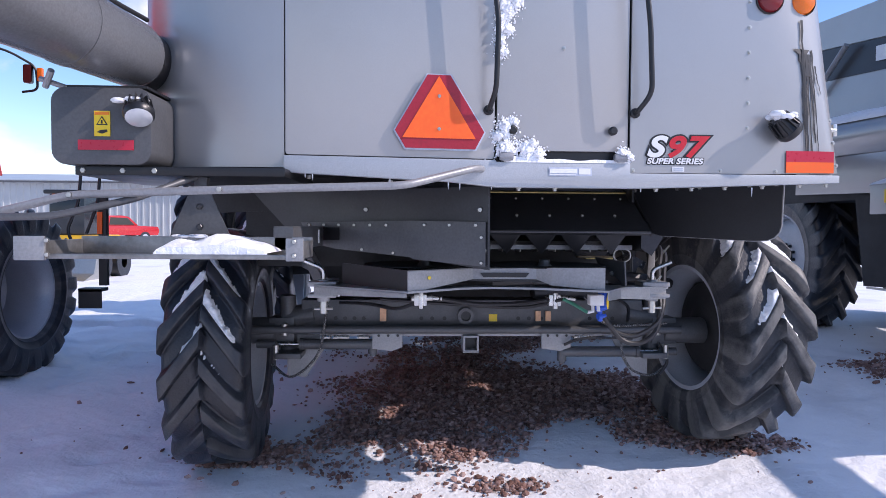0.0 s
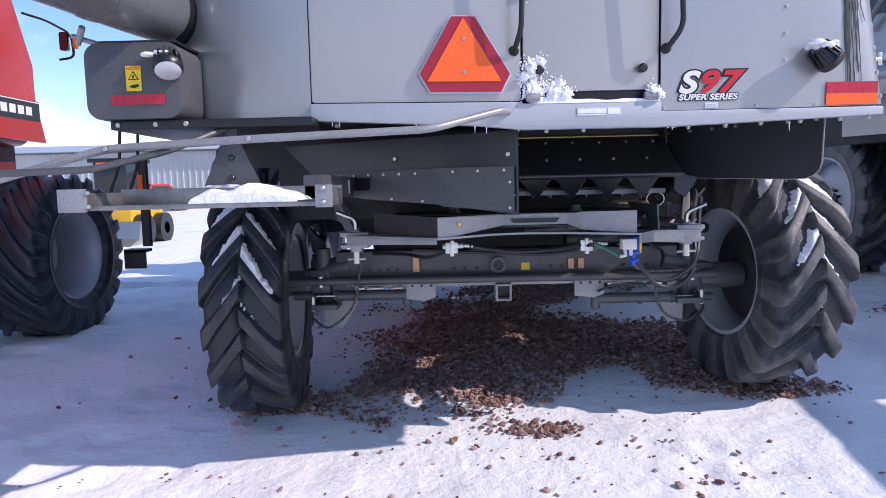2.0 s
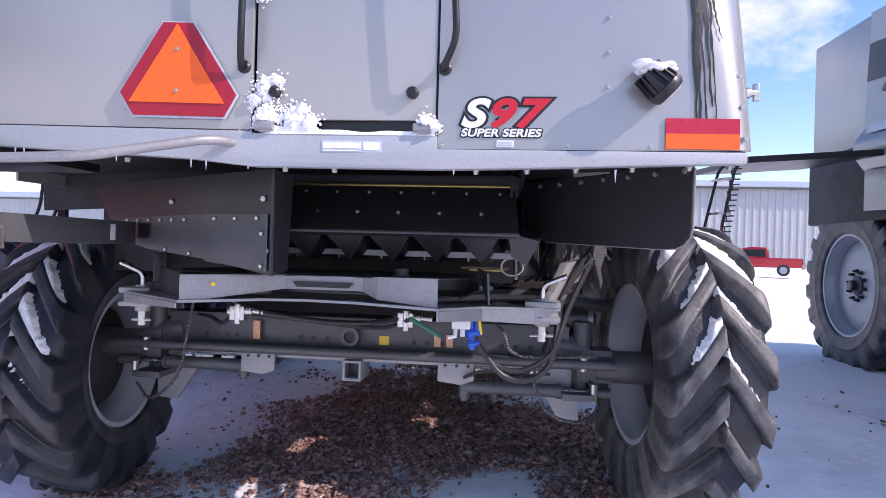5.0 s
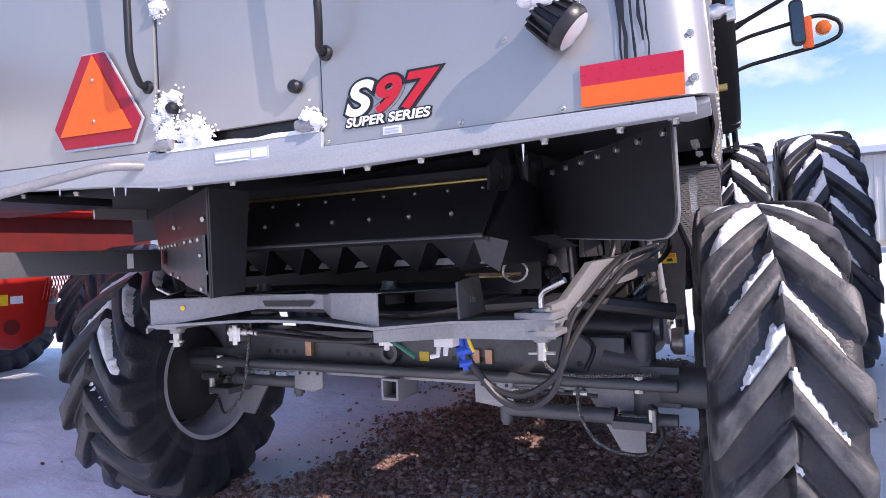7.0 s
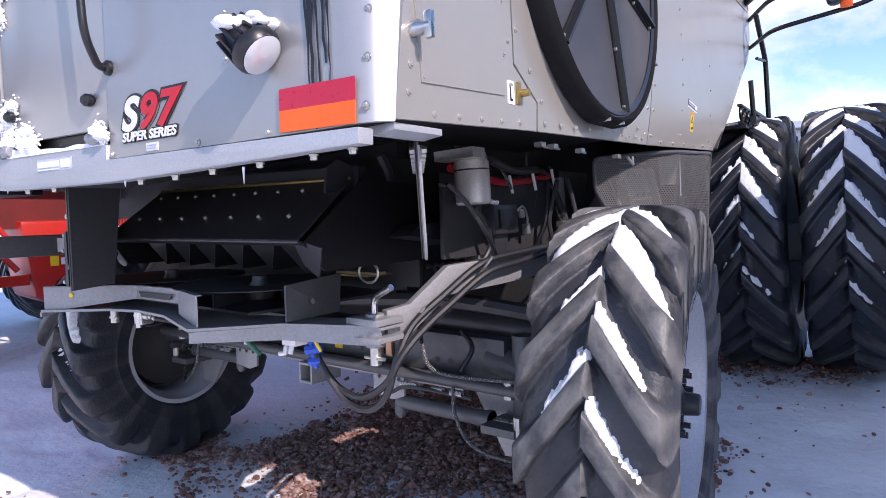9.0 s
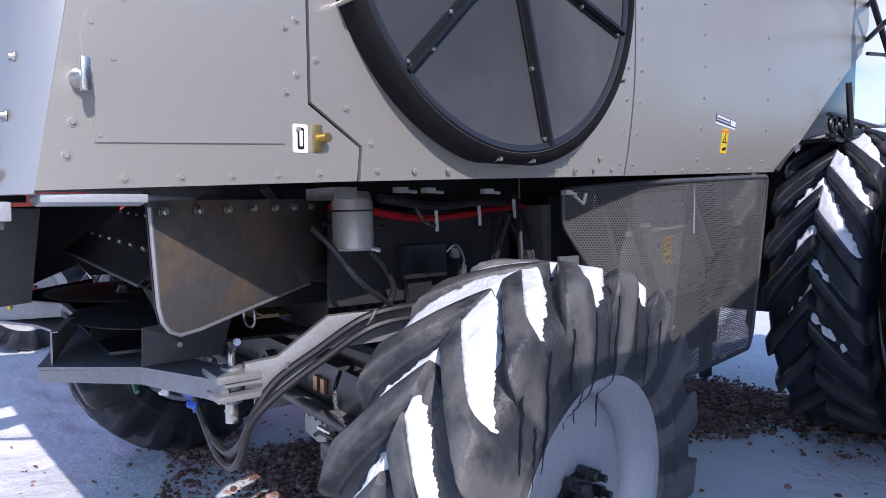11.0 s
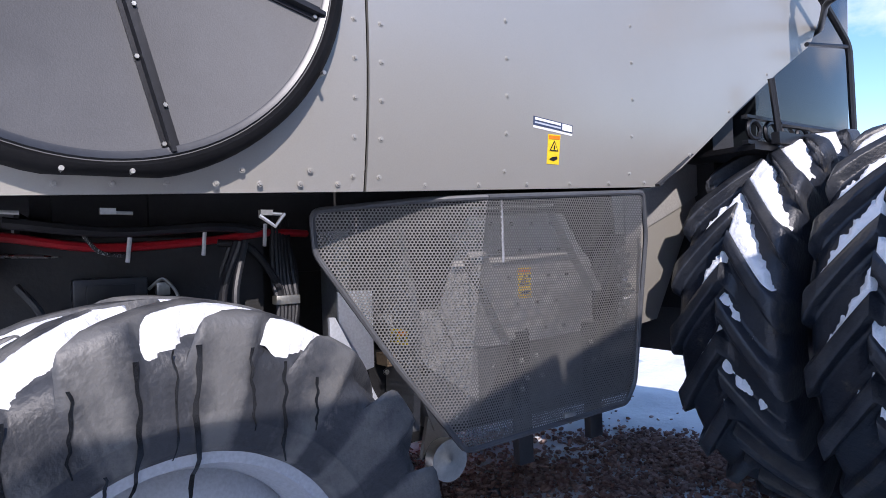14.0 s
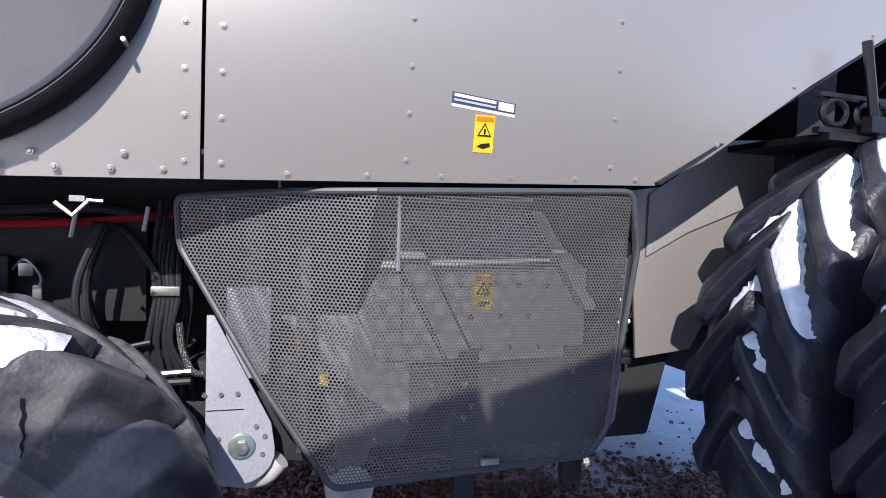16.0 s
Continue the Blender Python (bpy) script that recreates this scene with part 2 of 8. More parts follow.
def ground_material():
    """Snow, with bare brown gravel where the 'gravel' attribute says so, and trodden grey slush."""
    m = snow_material("snow_ground", (0.90, 0.905, 0.925), (0.85, 0.86, 0.89))
    n, l = m.node_tree.nodes, m.node_tree.links
    b = n["Principled BSDF"]
    att = n.new("ShaderNodeAttribute")
    att.attribute_name = "gravel"
    co = n["Texture Coordinate"]
    nz = n.new("ShaderNodeTexNoise")
    nz.inputs["Scale"].default_value, nz.inputs["Detail"].default_value = 11, 9
    l.new(co.outputs["Object"], nz.inputs["Vector"])
    add = n.new("ShaderNodeMath")
    l.new(att.outputs["Fac"], add.inputs[0])
    sub = n.new("ShaderNodeMath")
    sub.operation, sub.inputs[1].default_value = "SUBTRACT", 0.5
    l.new(nz.outputs["Fac"], sub.inputs[0])
    mul = n.new("ShaderNodeMath")
    mul.operation, mul.inputs[1].default_value = "MULTIPLY", 1.6
    l.new(sub.outputs[0], mul.inputs[0])
    l.new(mul.outputs[0], add.inputs[1])
    step = n.new("ShaderNodeMapRange")
    step.inputs["From Min"].default_value, step.inputs["From Max"].default_value = 0.66, 0.80
    l.new(add.outputs[0], step.inputs["Value"])
    mix = n.new("ShaderNodeMixRGB")
    mix.inputs[2].default_value = (0.24, 0.165, 0.14, 1)
    # grey slush, in patches of its own
    sl = n.new("ShaderNodeTexNoise")
    sl.inputs["Scale"].default_value, sl.inputs["Detail"].default_value = 0.9, 6
    l.new(co.outputs["Object"], sl.inputs["Vector"])
    sm = n.new("ShaderNodeMapRange")
    sm.inputs["From Min"].default_value, sm.inputs["From Max"].default_value = 0.56, 0.66
    sm.inputs["To Max"].default_value = 0.55
    l.new(sl.outputs["Fac"], sm.inputs["Value"])
    slush = n.new("ShaderNodeMixRGB")
    slush.inputs[2].default_value = (0.66, 0.66, 0.68, 1)
    l.new(sm.outputs["Result"], slush.inputs[0])
    l.new(b.inputs["Base Color"].links[0].from_socket, slush.inputs[1])
    l.new(slush.outputs[0], mix.inputs[1])
    l.new(step.outputs["Result"], mix.inputs[0])
    l.new(mix.outputs[0], b.inputs["Base Color"])
    return m


snow_ground = ground_material()


def perforated_material():
    """Grey sheet steel with staggered round holes that let light through."""
    m = material("perforated_grey_sheet", (0.17, 0.167, 0.162), 0.42, 0.3, 0.1, 4)
    n, l = m.node_tree.nodes, m.node_tree.links
    co = n["Texture Coordinate"]
    sep = n.new("ShaderNodeSeparateXYZ")
    l.new(co.outputs["Object"], sep.inputs[0])

    def maths(op, a, b=None):
        k = n.new("ShaderNodeMath")
        k.operation = op
        for i, v in enumerate((a, b)):
            if v is None:
                continue
            if isinstance(v, (int, float)):
                k.inputs[i].default_value = v
            else:
                l.new(v, k.inputs[i])
        return k.outputs[0]

    pitch = 0.0115

    def lattice(dy, dz):
        u = maths("SUBTRACT", maths("FRACT", maths("ADD", maths("DIVIDE", sep.outputs["Y"], pitch), dy)), 0.5)
        v = maths("SUBTRACT", maths("FRACT", maths("ADD", maths("DIVIDE", sep.outputs["Z"], pitch * 1.732), dz)), 0.5)
        v = maths("MULTIPLY", v, 1.732)
        return maths("SQRT", maths("ADD", maths("MULTIPLY", u, u), maths("MULTIPLY", v, v)))

    near = maths("MINIMUM", lattice(0, 0), lattice(0.5, 0.5))
    hole = maths("LESS_THAN", near, 0.335)
    clear = n.new("ShaderNodeBsdfTransparent")
    mix = n.new("ShaderNodeMixShader")
    l.new(hole, mix.inputs[0])
    l.new(n["Principled BSDF"].outputs[0], mix.inputs[1])
    l.new(clear.outputs[0], mix.inputs[2])
    l.new(mix.outputs[0], n["Material Output"].inputs["Surface"])
    return m


perforated = perforated_material()

# ---- shape helpers ----
class Shape:
    """Points and faces of one mesh, gathered from simple solids."""

    def __init__(self):
        self.v, self.f = [], []

    def add(self, verts, faces, m=None):
        k = len(self.v)
        self.v += [tuple(m @ Vector(p)) if m else tuple(p) for p in verts]
        self.f += [tuple(i + k for i in f) for f in faces]
        return self

    def box(self, x0, x1, y0, y1, z0, z1, m=None):
        v = [(x, y, z) for x in (x0, x1) for y in (y0, y1) for z in (z0, z1)]
        return self.add(v, [(0, 1, 3, 2), (4, 6, 7, 5), (0, 4, 5, 1), (2, 3, 7, 6), (0, 2, 6, 4), (1, 5, 7, 3)], m)

    def prism(self, poly, axis, a, b, m=None):
        """A polygon in the plane across the axis (x: y, z; y: x, z; z: x, y), from a to b."""
        put = {"x": lambda p, h: (h, p[0], p[1]), "y": lambda p, h: (p[0], h, p[1]), "z": lambda p, h: (p[0], p[1], h)}[axis]
        n = len(poly)
        v = [put(p, a) for p in poly] + [put(p, b) for p in poly]
        f = [tuple(range(n))[::-1], tuple(range(n, 2 * n))] + [(i, (i + 1) % n, n + (i + 1) % n, n + i) for i in range(n)]
        return self.add(v, f, m)

    def sheet(self, corners, thick):
        """A flat plate on the given 3D corners, with a thickness along its normal."""
        c = [Vector(p) for p in corners]
        nrm = Vector((0, 0, 0))
        for i in range(len(c)):
            nrm += c[i].cross(c[(i + 1) % len(c)])
        nrm.normalize()
        n = len(c)
        v = c + [p + nrm * thick for p in c]
        return self.add(v, [tuple(range(n))[::-1], tuple(range(n, 2 * n))] + [(i, (i + 1) % n, n + (i + 1) % n, n + i) for i in range(n)])

    def tube(self, pts, r, n=8, closed=False):
        """A round bar along a line of points."""
        p = [Vector(q) for q in pts]
        k = len(p)
        rr = r if isinstance(r, (list, tuple)) else [r] * k
        verts, ref = [], None
        for i in range(k):
            d = (p[(i + 1) % k] - p[i - 1]) if closed else p[min(i + 1, k - 1)] - p[max(i - 1, 0)]
            d.normalize()
            if ref is None:
                ref = d.orthogonal().normalized()
            ref = (ref - d * ref.dot(d)).normalized()
            other = d.cross(ref)
            for j in range(n):
                a = 2 * math.pi * j / n
                verts.append(p[i] + (ref * math.cos(a) + other * math.sin(a)) * rr[i])
        faces = []
        for i in range(k if closed else k - 1):
            for j in range(n):
                a, b = i * n + j, i * n + (j + 1) % n
                c, d = ((i + 1) % k) * n + (j + 1) % n, ((i + 1) % k) * n + j
                faces.append((a, b, c, d))
        if not closed:
            faces += [tuple(range(n))[::-1], tuple(range((k - 1) * n, k * n))]
        return self.add(verts, faces)

    def lathe(self, prof, axis="x", n=48, m=None, a0=0.0, a1=2 * math.pi):
        """A profile of (along, radius) turned round an axis."""
        full = abs(a1 - a0 - 2 * math.pi) < 1e-6
        steps = n if full else n + 1
        verts, faces = [], []
        for i in range(steps):
            a = a0 + (a1 - a0) * i / n
            for h, r in prof:
                c, s = r * math.cos(a), r * math.sin(a)
                verts.append({"x": (h, c, s), "y": (s, h, c), "z": (c, s, h)}[axis])
        k = len(prof)
        for i in range(n):
            for j in range(k - 1):
                a, b = i * k + j, i * k + j + 1
                c, d = ((i + 1) % steps) * k + j + 1, ((i + 1) % steps) * k + j
                faces.append((a, b, c, d))
        return self.add(verts, faces, m)

    def ball(self, c, r, n=8, squash=(1, 1, 1)):
        verts, faces = [], []
        rings = max(3, n // 2)
        for i in range(1, rings):
            t = math.pi * i / rings
            for j in range(n):
                a = 2 * math.pi * j / n
                verts.append((c[0] + r * squash[0] * math.sin(t) * math.cos(a), c[1] + r * squash[1] * math.sin(t) * math.sin(a), c[2] + r * squash[2] * math.cos(t)))
        top, bot = len(verts), len(verts) + 1
        verts += [(c[0], c[1], c[2] + r * squash[2]), (c[0], c[1], c[2] - r * squash[2])]
        for i in range(rings - 2):
            for j in range(n):
                faces.append((i * n + j, (i + 1) * n + j, (i + 1) * n + (j + 1) % n, i * n + (j + 1) % n))
        for j in range(n):
            faces += [(top, j, (j + 1) % n), (bot, (rings - 2) * n + (j + 1) % n, (rings - 2) * n + j)]
        return self.add(verts, faces)

    def loft(self, rows, closed=False):
        """A skin over rows of points, all of one length."""
        k = len(rows[0])
        verts = [p for row in rows for p in row]
        faces = []
        for i in range(len(rows) - 1):
            for j in range(k if closed else k - 1):
                faces.append((i * k + j, i * k + (j + 1) % k, (i + 1) * k + (j + 1) % k, (i + 1) * k + j))
        return self.add(verts, faces)


def mesh_of(shape, mat, bevel=0.0, solid=0.0, smooth=38, name="mesh"):
    bm = bmesh.new()
    vs = [bm.verts.new(p) for p in shape.v]
    for f in shape.f:
        if len(set(f)) > 2:
            try:
                bm.faces.new([vs[i] for i in f])
            except ValueError:
                pass
    if solid:
        bmesh.ops.recalc_face_normals(bm, faces=bm.faces[:])
        bm.normal_update()
        bmesh.ops.solidify(bm, geom=bm.faces[:], thickness=solid)
    bmesh.ops.recalc_face_normals(bm, faces=bm.faces[:])
    if solid and bm.calc_volume(signed=True) < 0:
        bmesh.ops.reverse_faces(bm, faces=bm.faces[:])
    if bevel:
        bm.normal_update()
        edges = [e for e in bm.edges if len(e.link_faces) == 2 and e.calc_face_angle(0) > 0.5]
        bmesh.ops.bevel(bm, geom=edges, offset=bevel, segments=2, affect="EDGES", profile=0.6, clamp_overlap=True)
    me = bpy.data.meshes.new(name)
    bm.to_mesh(me)
    bm.free()
    me.materials.append(mat)
    if smooth:
        # broad flat faces stay flat beside their rounded edges
        me.polygons.foreach_set("use_smooth", [not (bevel and (f.area > 0.05 or len(f.vertices) > 4)) for f in me.polygons])
        me.set_sharp_from_angle(angle=radians(smooth))
    return me


ORIGIN = {}
# The machine's rear and its sides have axes of their own: the sides lean in and toe in a little.
SIDE_AXES = Matrix(((1.02325, -0.05164, -0.05343, 0.14871), (0.05115, 1.02462, -0.01059, -0.05397), (0.05390, 0.00790, 1.02450, -0.09181), (0, 0, 0, 1)))
YARD_AXES = Matrix(((0.99547, -0.06055, -0.07336, 0.31792), (0.05739, 0.99736, -0.04452, 0.03815), (0.07586, 0.04011, 0.99631, -0.20003), (0, 0, 0, 1)))
AXES = [Matrix.Identity(4)]


def swing(p):
    """The rear sheet right of the door runs forward a little towards the corner."""
    k = max(0.0, min(p[0], 2.5) - 1.345) * 0.085
    f = (p[1] + k - 0.05) / (p[1] - 0.05)
    return (0.411 + (p[0] - 0.411) * f, p[1] + k, 1.307 + (p[2] - 1.307) * f)


SWING = [False]
# how much deeper the rear skin stands along its width than first drawn
SKIN_X, SKIN_D = (-0.9, -0.13, 0.33, 0.757, 1.0, 1.34, 1.6, 1.9, 2.2, 2.36), (0.0, -0.025, -0.045, -0.04, -0.012, 0.03, 0.022, 0.02, 0.015, 0.0)
DEEPER = [None]


def deeper(p):
    """Moves a point back along the line of sight of the first view."""
    k = float(np.interp(p[0], SKIN_X, SKIN_D)) if DEEPER[0] == "skin" else DEEPER[0]
    f = (p[1] + k - 0.05) / (p[1] - 0.05)
    return (0.411 + (p[0] - 0.411) * f, p[1] + k, 1.307 + (p[2] - 1.307) * f)


BULGE = [False]


def bulge(p):
    """The side sheets curve in towards their lower edge."""
    k = min(1.0, max(0.0, (p[1] - 4.2) / 0.5)) * 0.85 + 0.15
    return (p[0] - 0.21 * k * max(0.0, 2.05 - p[2]) ** 2, p[1], p[2])


def placed(verts):
    if BULGE[0]:
        verts = [bulge(p) for p in verts]
    out = [swing(p) for p in verts] if SWING[0] else [tuple(AXES[0] @ Vector(p)) for p in verts]
    return [deeper(p) for p in out] if DEEPER[0] else out


def thing(name, at, label, category, group="", kind=""):
    ob = new(name)
    ob.location = at
    ob.empty_display_size = 0.2
    ORIGIN[ob.name] = Vector(at)
    return tagged(ob, label, category, group, kind)


def part(name, shape, mat, parent, label="", bevel=0.0, solid=0.0, smooth=38):
    """One mesh under a thing or a part; the shape is given in the world's metres."""
    base = ORIGIN[parent.name]
    shape.v = placed(shape.v)
    shape.v = [(p[0] - base[0], p[1] - base[1], p[2] - base[2]) for p in shape.v]
    ob = new(name, mesh_of(shape, mat, bevel, solid, smooth, name))
    ob.parent = parent
    ORIGIN[ob.name] = base
    return tagged(ob, label)


def single(name, shape, mat, label, category, group="", kind="", bevel=0.0, solid=0.0, smooth=38):
    """A thing that is one mesh."""
    shape.v = placed(shape.v)
    c = Vector((sum(p[0] for p in shape.v) / len(shape.v), sum(p[1] for p in shape.v) / len(shape.v), min(p[2] for p in shape.v)))
    shape.v = [(p[0] - c[0], p[1] - c[1], p[2] - c[2]) for p in shape.v]
    ob = new(name, mesh_of(shape, mat, bevel, solid, smooth, name))
    ob.location = c
    ORIGIN[ob.name] = c
    return tagged(ob, label, category, group, kind)


def arc(c, r, a0, a1, n):
    return [(c[0] + r * math.cos(radians(a0 + (a1 - a0) * i / n)), c[1] + r * math.sin(radians(a0 + (a1 - a0) * i / n))) for i in range(n + 1)]


def rounded(x0, x1, z0, z1, r, n=4):
    """A rectangle with round corners."""
    return arc((x1 - r, z0 + r), r, -90, 0, n) + arc((x1 - r, z1 - r), r, 0, 90, n) + arc((x0 + r, z1 - r), r, 90, 180, n) + arc((x0 + r, z0 + r), r, 180, 270, n)


def bend(pts, r=0.05, n=5):
    """A line of points with its corners rounded."""
    p = [Vector(q) for q in pts]
    out = [p[0]]
    for i in range(1, len(p) - 1):
        a, b = (p[i - 1] - p[i]), (p[i + 1] - p[i])
        k = min(r, a.length * 0.45, b.length * 0.45)
        s, e = p[i] + a.normalized() * k, p[i] + b.normalized() * k
        for j in range(n + 1):
            t = j / n
            out.append(s * (1 - t) ** 2 + p[i] * 2 * t * (1 - t) + e * t * t)
    return out + [p[-1]]


def sag(a, b, drop, n=12, side=(0, 0, 0)):
    """A hanging line from a to b."""
    a, b, s = Vector(a), Vector(b), Vector(side)
    return [a.lerp(b, i / n) + (Vector((0, 0, -drop)) + s) * (4 * (i / n) * (1 - i / n)) for i in range(n + 1)]


def words(text, size, mat, parent, m, name, label="", shear=0.0, offset=0.0, squeeze=1.0, thick=0.0015, spacing=1.0, keep=None):
    """Lettering as a thin mesh. m places its lower left corner, x along the words."""
    cu = bpy.data.curves.new(name, "FONT")
    cu.body, cu.size, cu.shear, cu.offset, cu.extrude, cu.space_character = text, size, shear, offset, thick, spacing
    tmp = bpy.data.objects.new("tmp", cu)
    scene.collection.objects.link(tmp)
    bpy.context.view_layer.update()
    me = bpy.data.meshes.new_from_object(tmp.evaluated_get(bpy.context.evaluated_depsgraph_get()))
    bpy.data.objects.remove(tmp)
    bpy.data.curves.remove(cu)
    if keep:
        bm = bmesh.new()
        bm.from_mesh(me)
        bmesh.ops.delete(bm, geom=[v for v in bm.verts if not keep[0] < v.co.x - 0.25 * v.co.y < keep[1]], context="VERTS")
        bm.to_mesh(me)
        bm.free()
    base = ORIGIN[parent.name]
    me.transform(m @ Matrix.Diagonal((squeeze, 1, 1, 1)))
    for vert, q in zip(me.vertices, placed([tuple(vert.co) for vert in me.vertices])):
        vert.co = Vector(q) - base
    me.materials.clear()
    me.materials.append(mat)
    ob = new(name, me)
    ob.parent = parent
    ORIGIN[ob.name] = base
    return tagged(ob, label)


REAR = lambda x, y, z: Matrix.Translation((x, y, z)) @ Matrix.Rotation(math.pi / 2, 4, "X")
SIDE = lambda x, y, z: Matrix.Translation((x, y, z)) @ Matrix(((0, 0, 1, 0), (1, 0, 0, 0), (0, 1, 0, 0), (0, 0, 0, 1)))

# ---- ground ----
BLOBS = [  # x, y, radius x, radius y, weight: where the snow is worn through to gravel
    (0.87, 5.57, 1.0, 0.75, 0.95), (0.78, 4.83, 0.75, 0.5, 0.62), (1.96, 5.21, 0.6, 0.6, 0.75), (1.84, 4.74, 0.5, 0.35, 0.42),
    (2.61, 4.09, 0.40, 0.17, 0.95), (2.12, 4.31, 0.4, 0.16, 0.75), (-0.89, 4.27, 0.36, 0.24, 0.85), (-0.64, 4.13, 0.25, 0.16, 0.6),
    (0.76, 4.18, 0.26, 0.20, 0.62), (0.99, 3.62, 0.30, 0.12, 0.60), (0.06, 4.56, 0.55, 0.35, 0.42), (0.23, 3.92, 0.55, 0.32, 0.36), (1.52, 4.45, 0.22, 0.28, -0.45),
    (1.00, 6.90, 1.2, 0.7, 0.6), (1.60, 7.65, 0.8, 0.45, 0.7), (2.60, 7.6, 0.6, 0.35, 0.5), (2.15, 6.45, 0.55, 0.38, -0.55), (5.00, 5.60, 0.8, 0.7, 0.5), (0.5, 4.4, 1.2, 0.8, 0.22), (-4.60, 6.50, 1.0, 0.8, 0.6),
]


def gravel_at(x, y):
    w = sum(k * math.exp(-(((x - a) / c) ** 2 + ((y - b) / d) ** 2)) for a, b, c, d, k in BLOBS)
    return min(w, 1.15) + 0.35 * (noise.noise((x * 2.3, y * 2.3, 0.7))) - 0.05


def yard_slope(x, y):
    side = 0.03 * (min(3.2, max(-1.2, x)) - 2.48)
    if x < -1.2:
        side *= max(0.0, 1 - (-1.2 - x) / 1.8)
    fore = -0.09 + 0.057 * (min(7.8, max(2.6, y)) - 4.33)
    near = max(0.0, 1 - max(0.0, -1.4 - x) / 2.0)
    return side + fore * (0.4 + 0.6 * near) if y < 8 else (side + fore) * max(0.0, 1 - (y - 8) / 8)


def ground_height(x, y):
    far = min(1.0, max(abs(x - 1), abs(y - 4)) / 30)
    h = 0.03 * noise.noise((x * 0.45, y * 0.45, 3.1)) + 0.018 * noise.noise((x * 1.7, y * 1.7, 9.0)) + 0.010 * noise.noise((x * 5.3, y * 5.3, 2.0))
    # the yard rises a little to the right and forward under the machine
    h += yard_slope(x, y)
    h += far * 0.25 * noise.noise((x * 0.07, y * 0.07, 5.0))
    # churned snow and old footprints beside the machine
    if x < -1.0:
        h += 0.05 * max(0, noise.noise((x * 2.6, y * 2.6, 1.3))) * min(1, (-1.0 - x))
    return h


def spaced(lo, hi, step, reach):
    a = list(np.arange(lo, hi + 1e-6, step))
    s, p = step, hi
    while p < reach:
        s *= 1.22
        p += s
        a.append(p)
    s, p = step, lo
    while p > -reach:
        s *= 1.22
        p -= s
        a.insert(0, p)
    return a


random.seed(4)
PRINTS = [(-1.9 + 0.55 * i + random.uniform(-0.2, 0.2), 3.3 + random.uniform(-0.6, 1.8), random.uniform(0, 3)) for i in range(3)]
PRINTS += [(-1.5 - 0.5 * random.random() * i, 3.2 + 0.45 * i, random.uniform(0.2, 1.0)) for i in range(7)]
PRINTS += [(1.55 + 0.12 * i, 3.25 + random.uniform(-0.15, 0.15), random.uniform(0, 3)) for i in range(5)]

PRINTS += [(random.uniform(-3.4, -1.1), random.uniform(2.6, 6.5), random.uniform(0, 3)) for i in range(34)]
PRINTS += [(random.uniform(2.9, 4.7), random.uniform(1.8, 6.5), random.uniform(0, 3)) for i in range(16)]


def print_depth(x, y):
    d = 0.0
    for a, b, t in PRINTS:
        if abs(x - a) < 0.3 and abs(y - b) < 0.3:
            u, v = (x - a) * math.cos(t) + (y - b) * math.sin(t), -(x - a) * math.sin(t) + (y - b) * math.cos(t)
            d = max(d, math.exp(-((u / 0.13) ** 4 + (v / 0.055) ** 4)))
    return d * 0.03


gx, gy = spaced(-4.5, 6.0, 0.055, 900), spaced(1.4, 8.6, 0.055, 900)
gv, gmask = [], []
for y in gy:
    for x in gx:
        g = gravel_at(x, y) if -8 < x < 9 and 0 < y < 11 else 0.0
        gv.append((x, y, ground_height(x, y) - print_depth(x, y) - 0.012 * max(0, min(1, g))))
        gmask.append(max(0.0, min(1.0, g)))
nx = len(gx)
gf = [(j * nx + i, j * nx + i + 1, (j + 1) * nx + i + 1, (j + 1) * nx + i) for j in range(len(gy) - 1) for i in range(nx - 1)]
gme = bpy.data.meshes.new("ground")
gme.from_pydata(gv, [], gf)
gme.attributes.new("gravel", "FLOAT", "POINT").data.foreach_set("value", gmask)
gme.materials.append(snow_ground)
gme.polygons.foreach_set("use_smooth", [True] * len(gme.polygons))
tagged(new("ground", gme), "trodden white snow over brown gravel in a machinery yard", "ground", kind="structure")

# loose stones
random.seed(11)
ICO = [(0, 0, -1), (0.72, -0.53, -0.45), (-0.28, -0.85, -0.45), (-0.89, 0, -0.45), (-0.28, 0.85, -0.45), (0.72, 0.53, -0.45),
       (0.28, -0.85, 0.45), (-0.72, -0.53, 0.45), (-0.72, 0.53, 0.45), (0.28, 0.85, 0.45), (0.89, 0, 0.45), (0, 0, 1)]
ICF = [(0, 1, 2), (1, 0, 5), (0, 2, 3), (0, 3, 4), (0, 4, 5), (1, 5, 10), (2, 1, 6), (3, 2, 7), (4, 3, 8), (5, 4, 9),
       (1, 10, 6), (2, 6, 7), (3, 7, 8), (4, 8, 9), (5, 9, 10), (6, 10, 11), (7, 6, 11), (8, 7, 11), (9, 8, 11), (10, 9, 11)]
sv, sf = [], []
made = 0
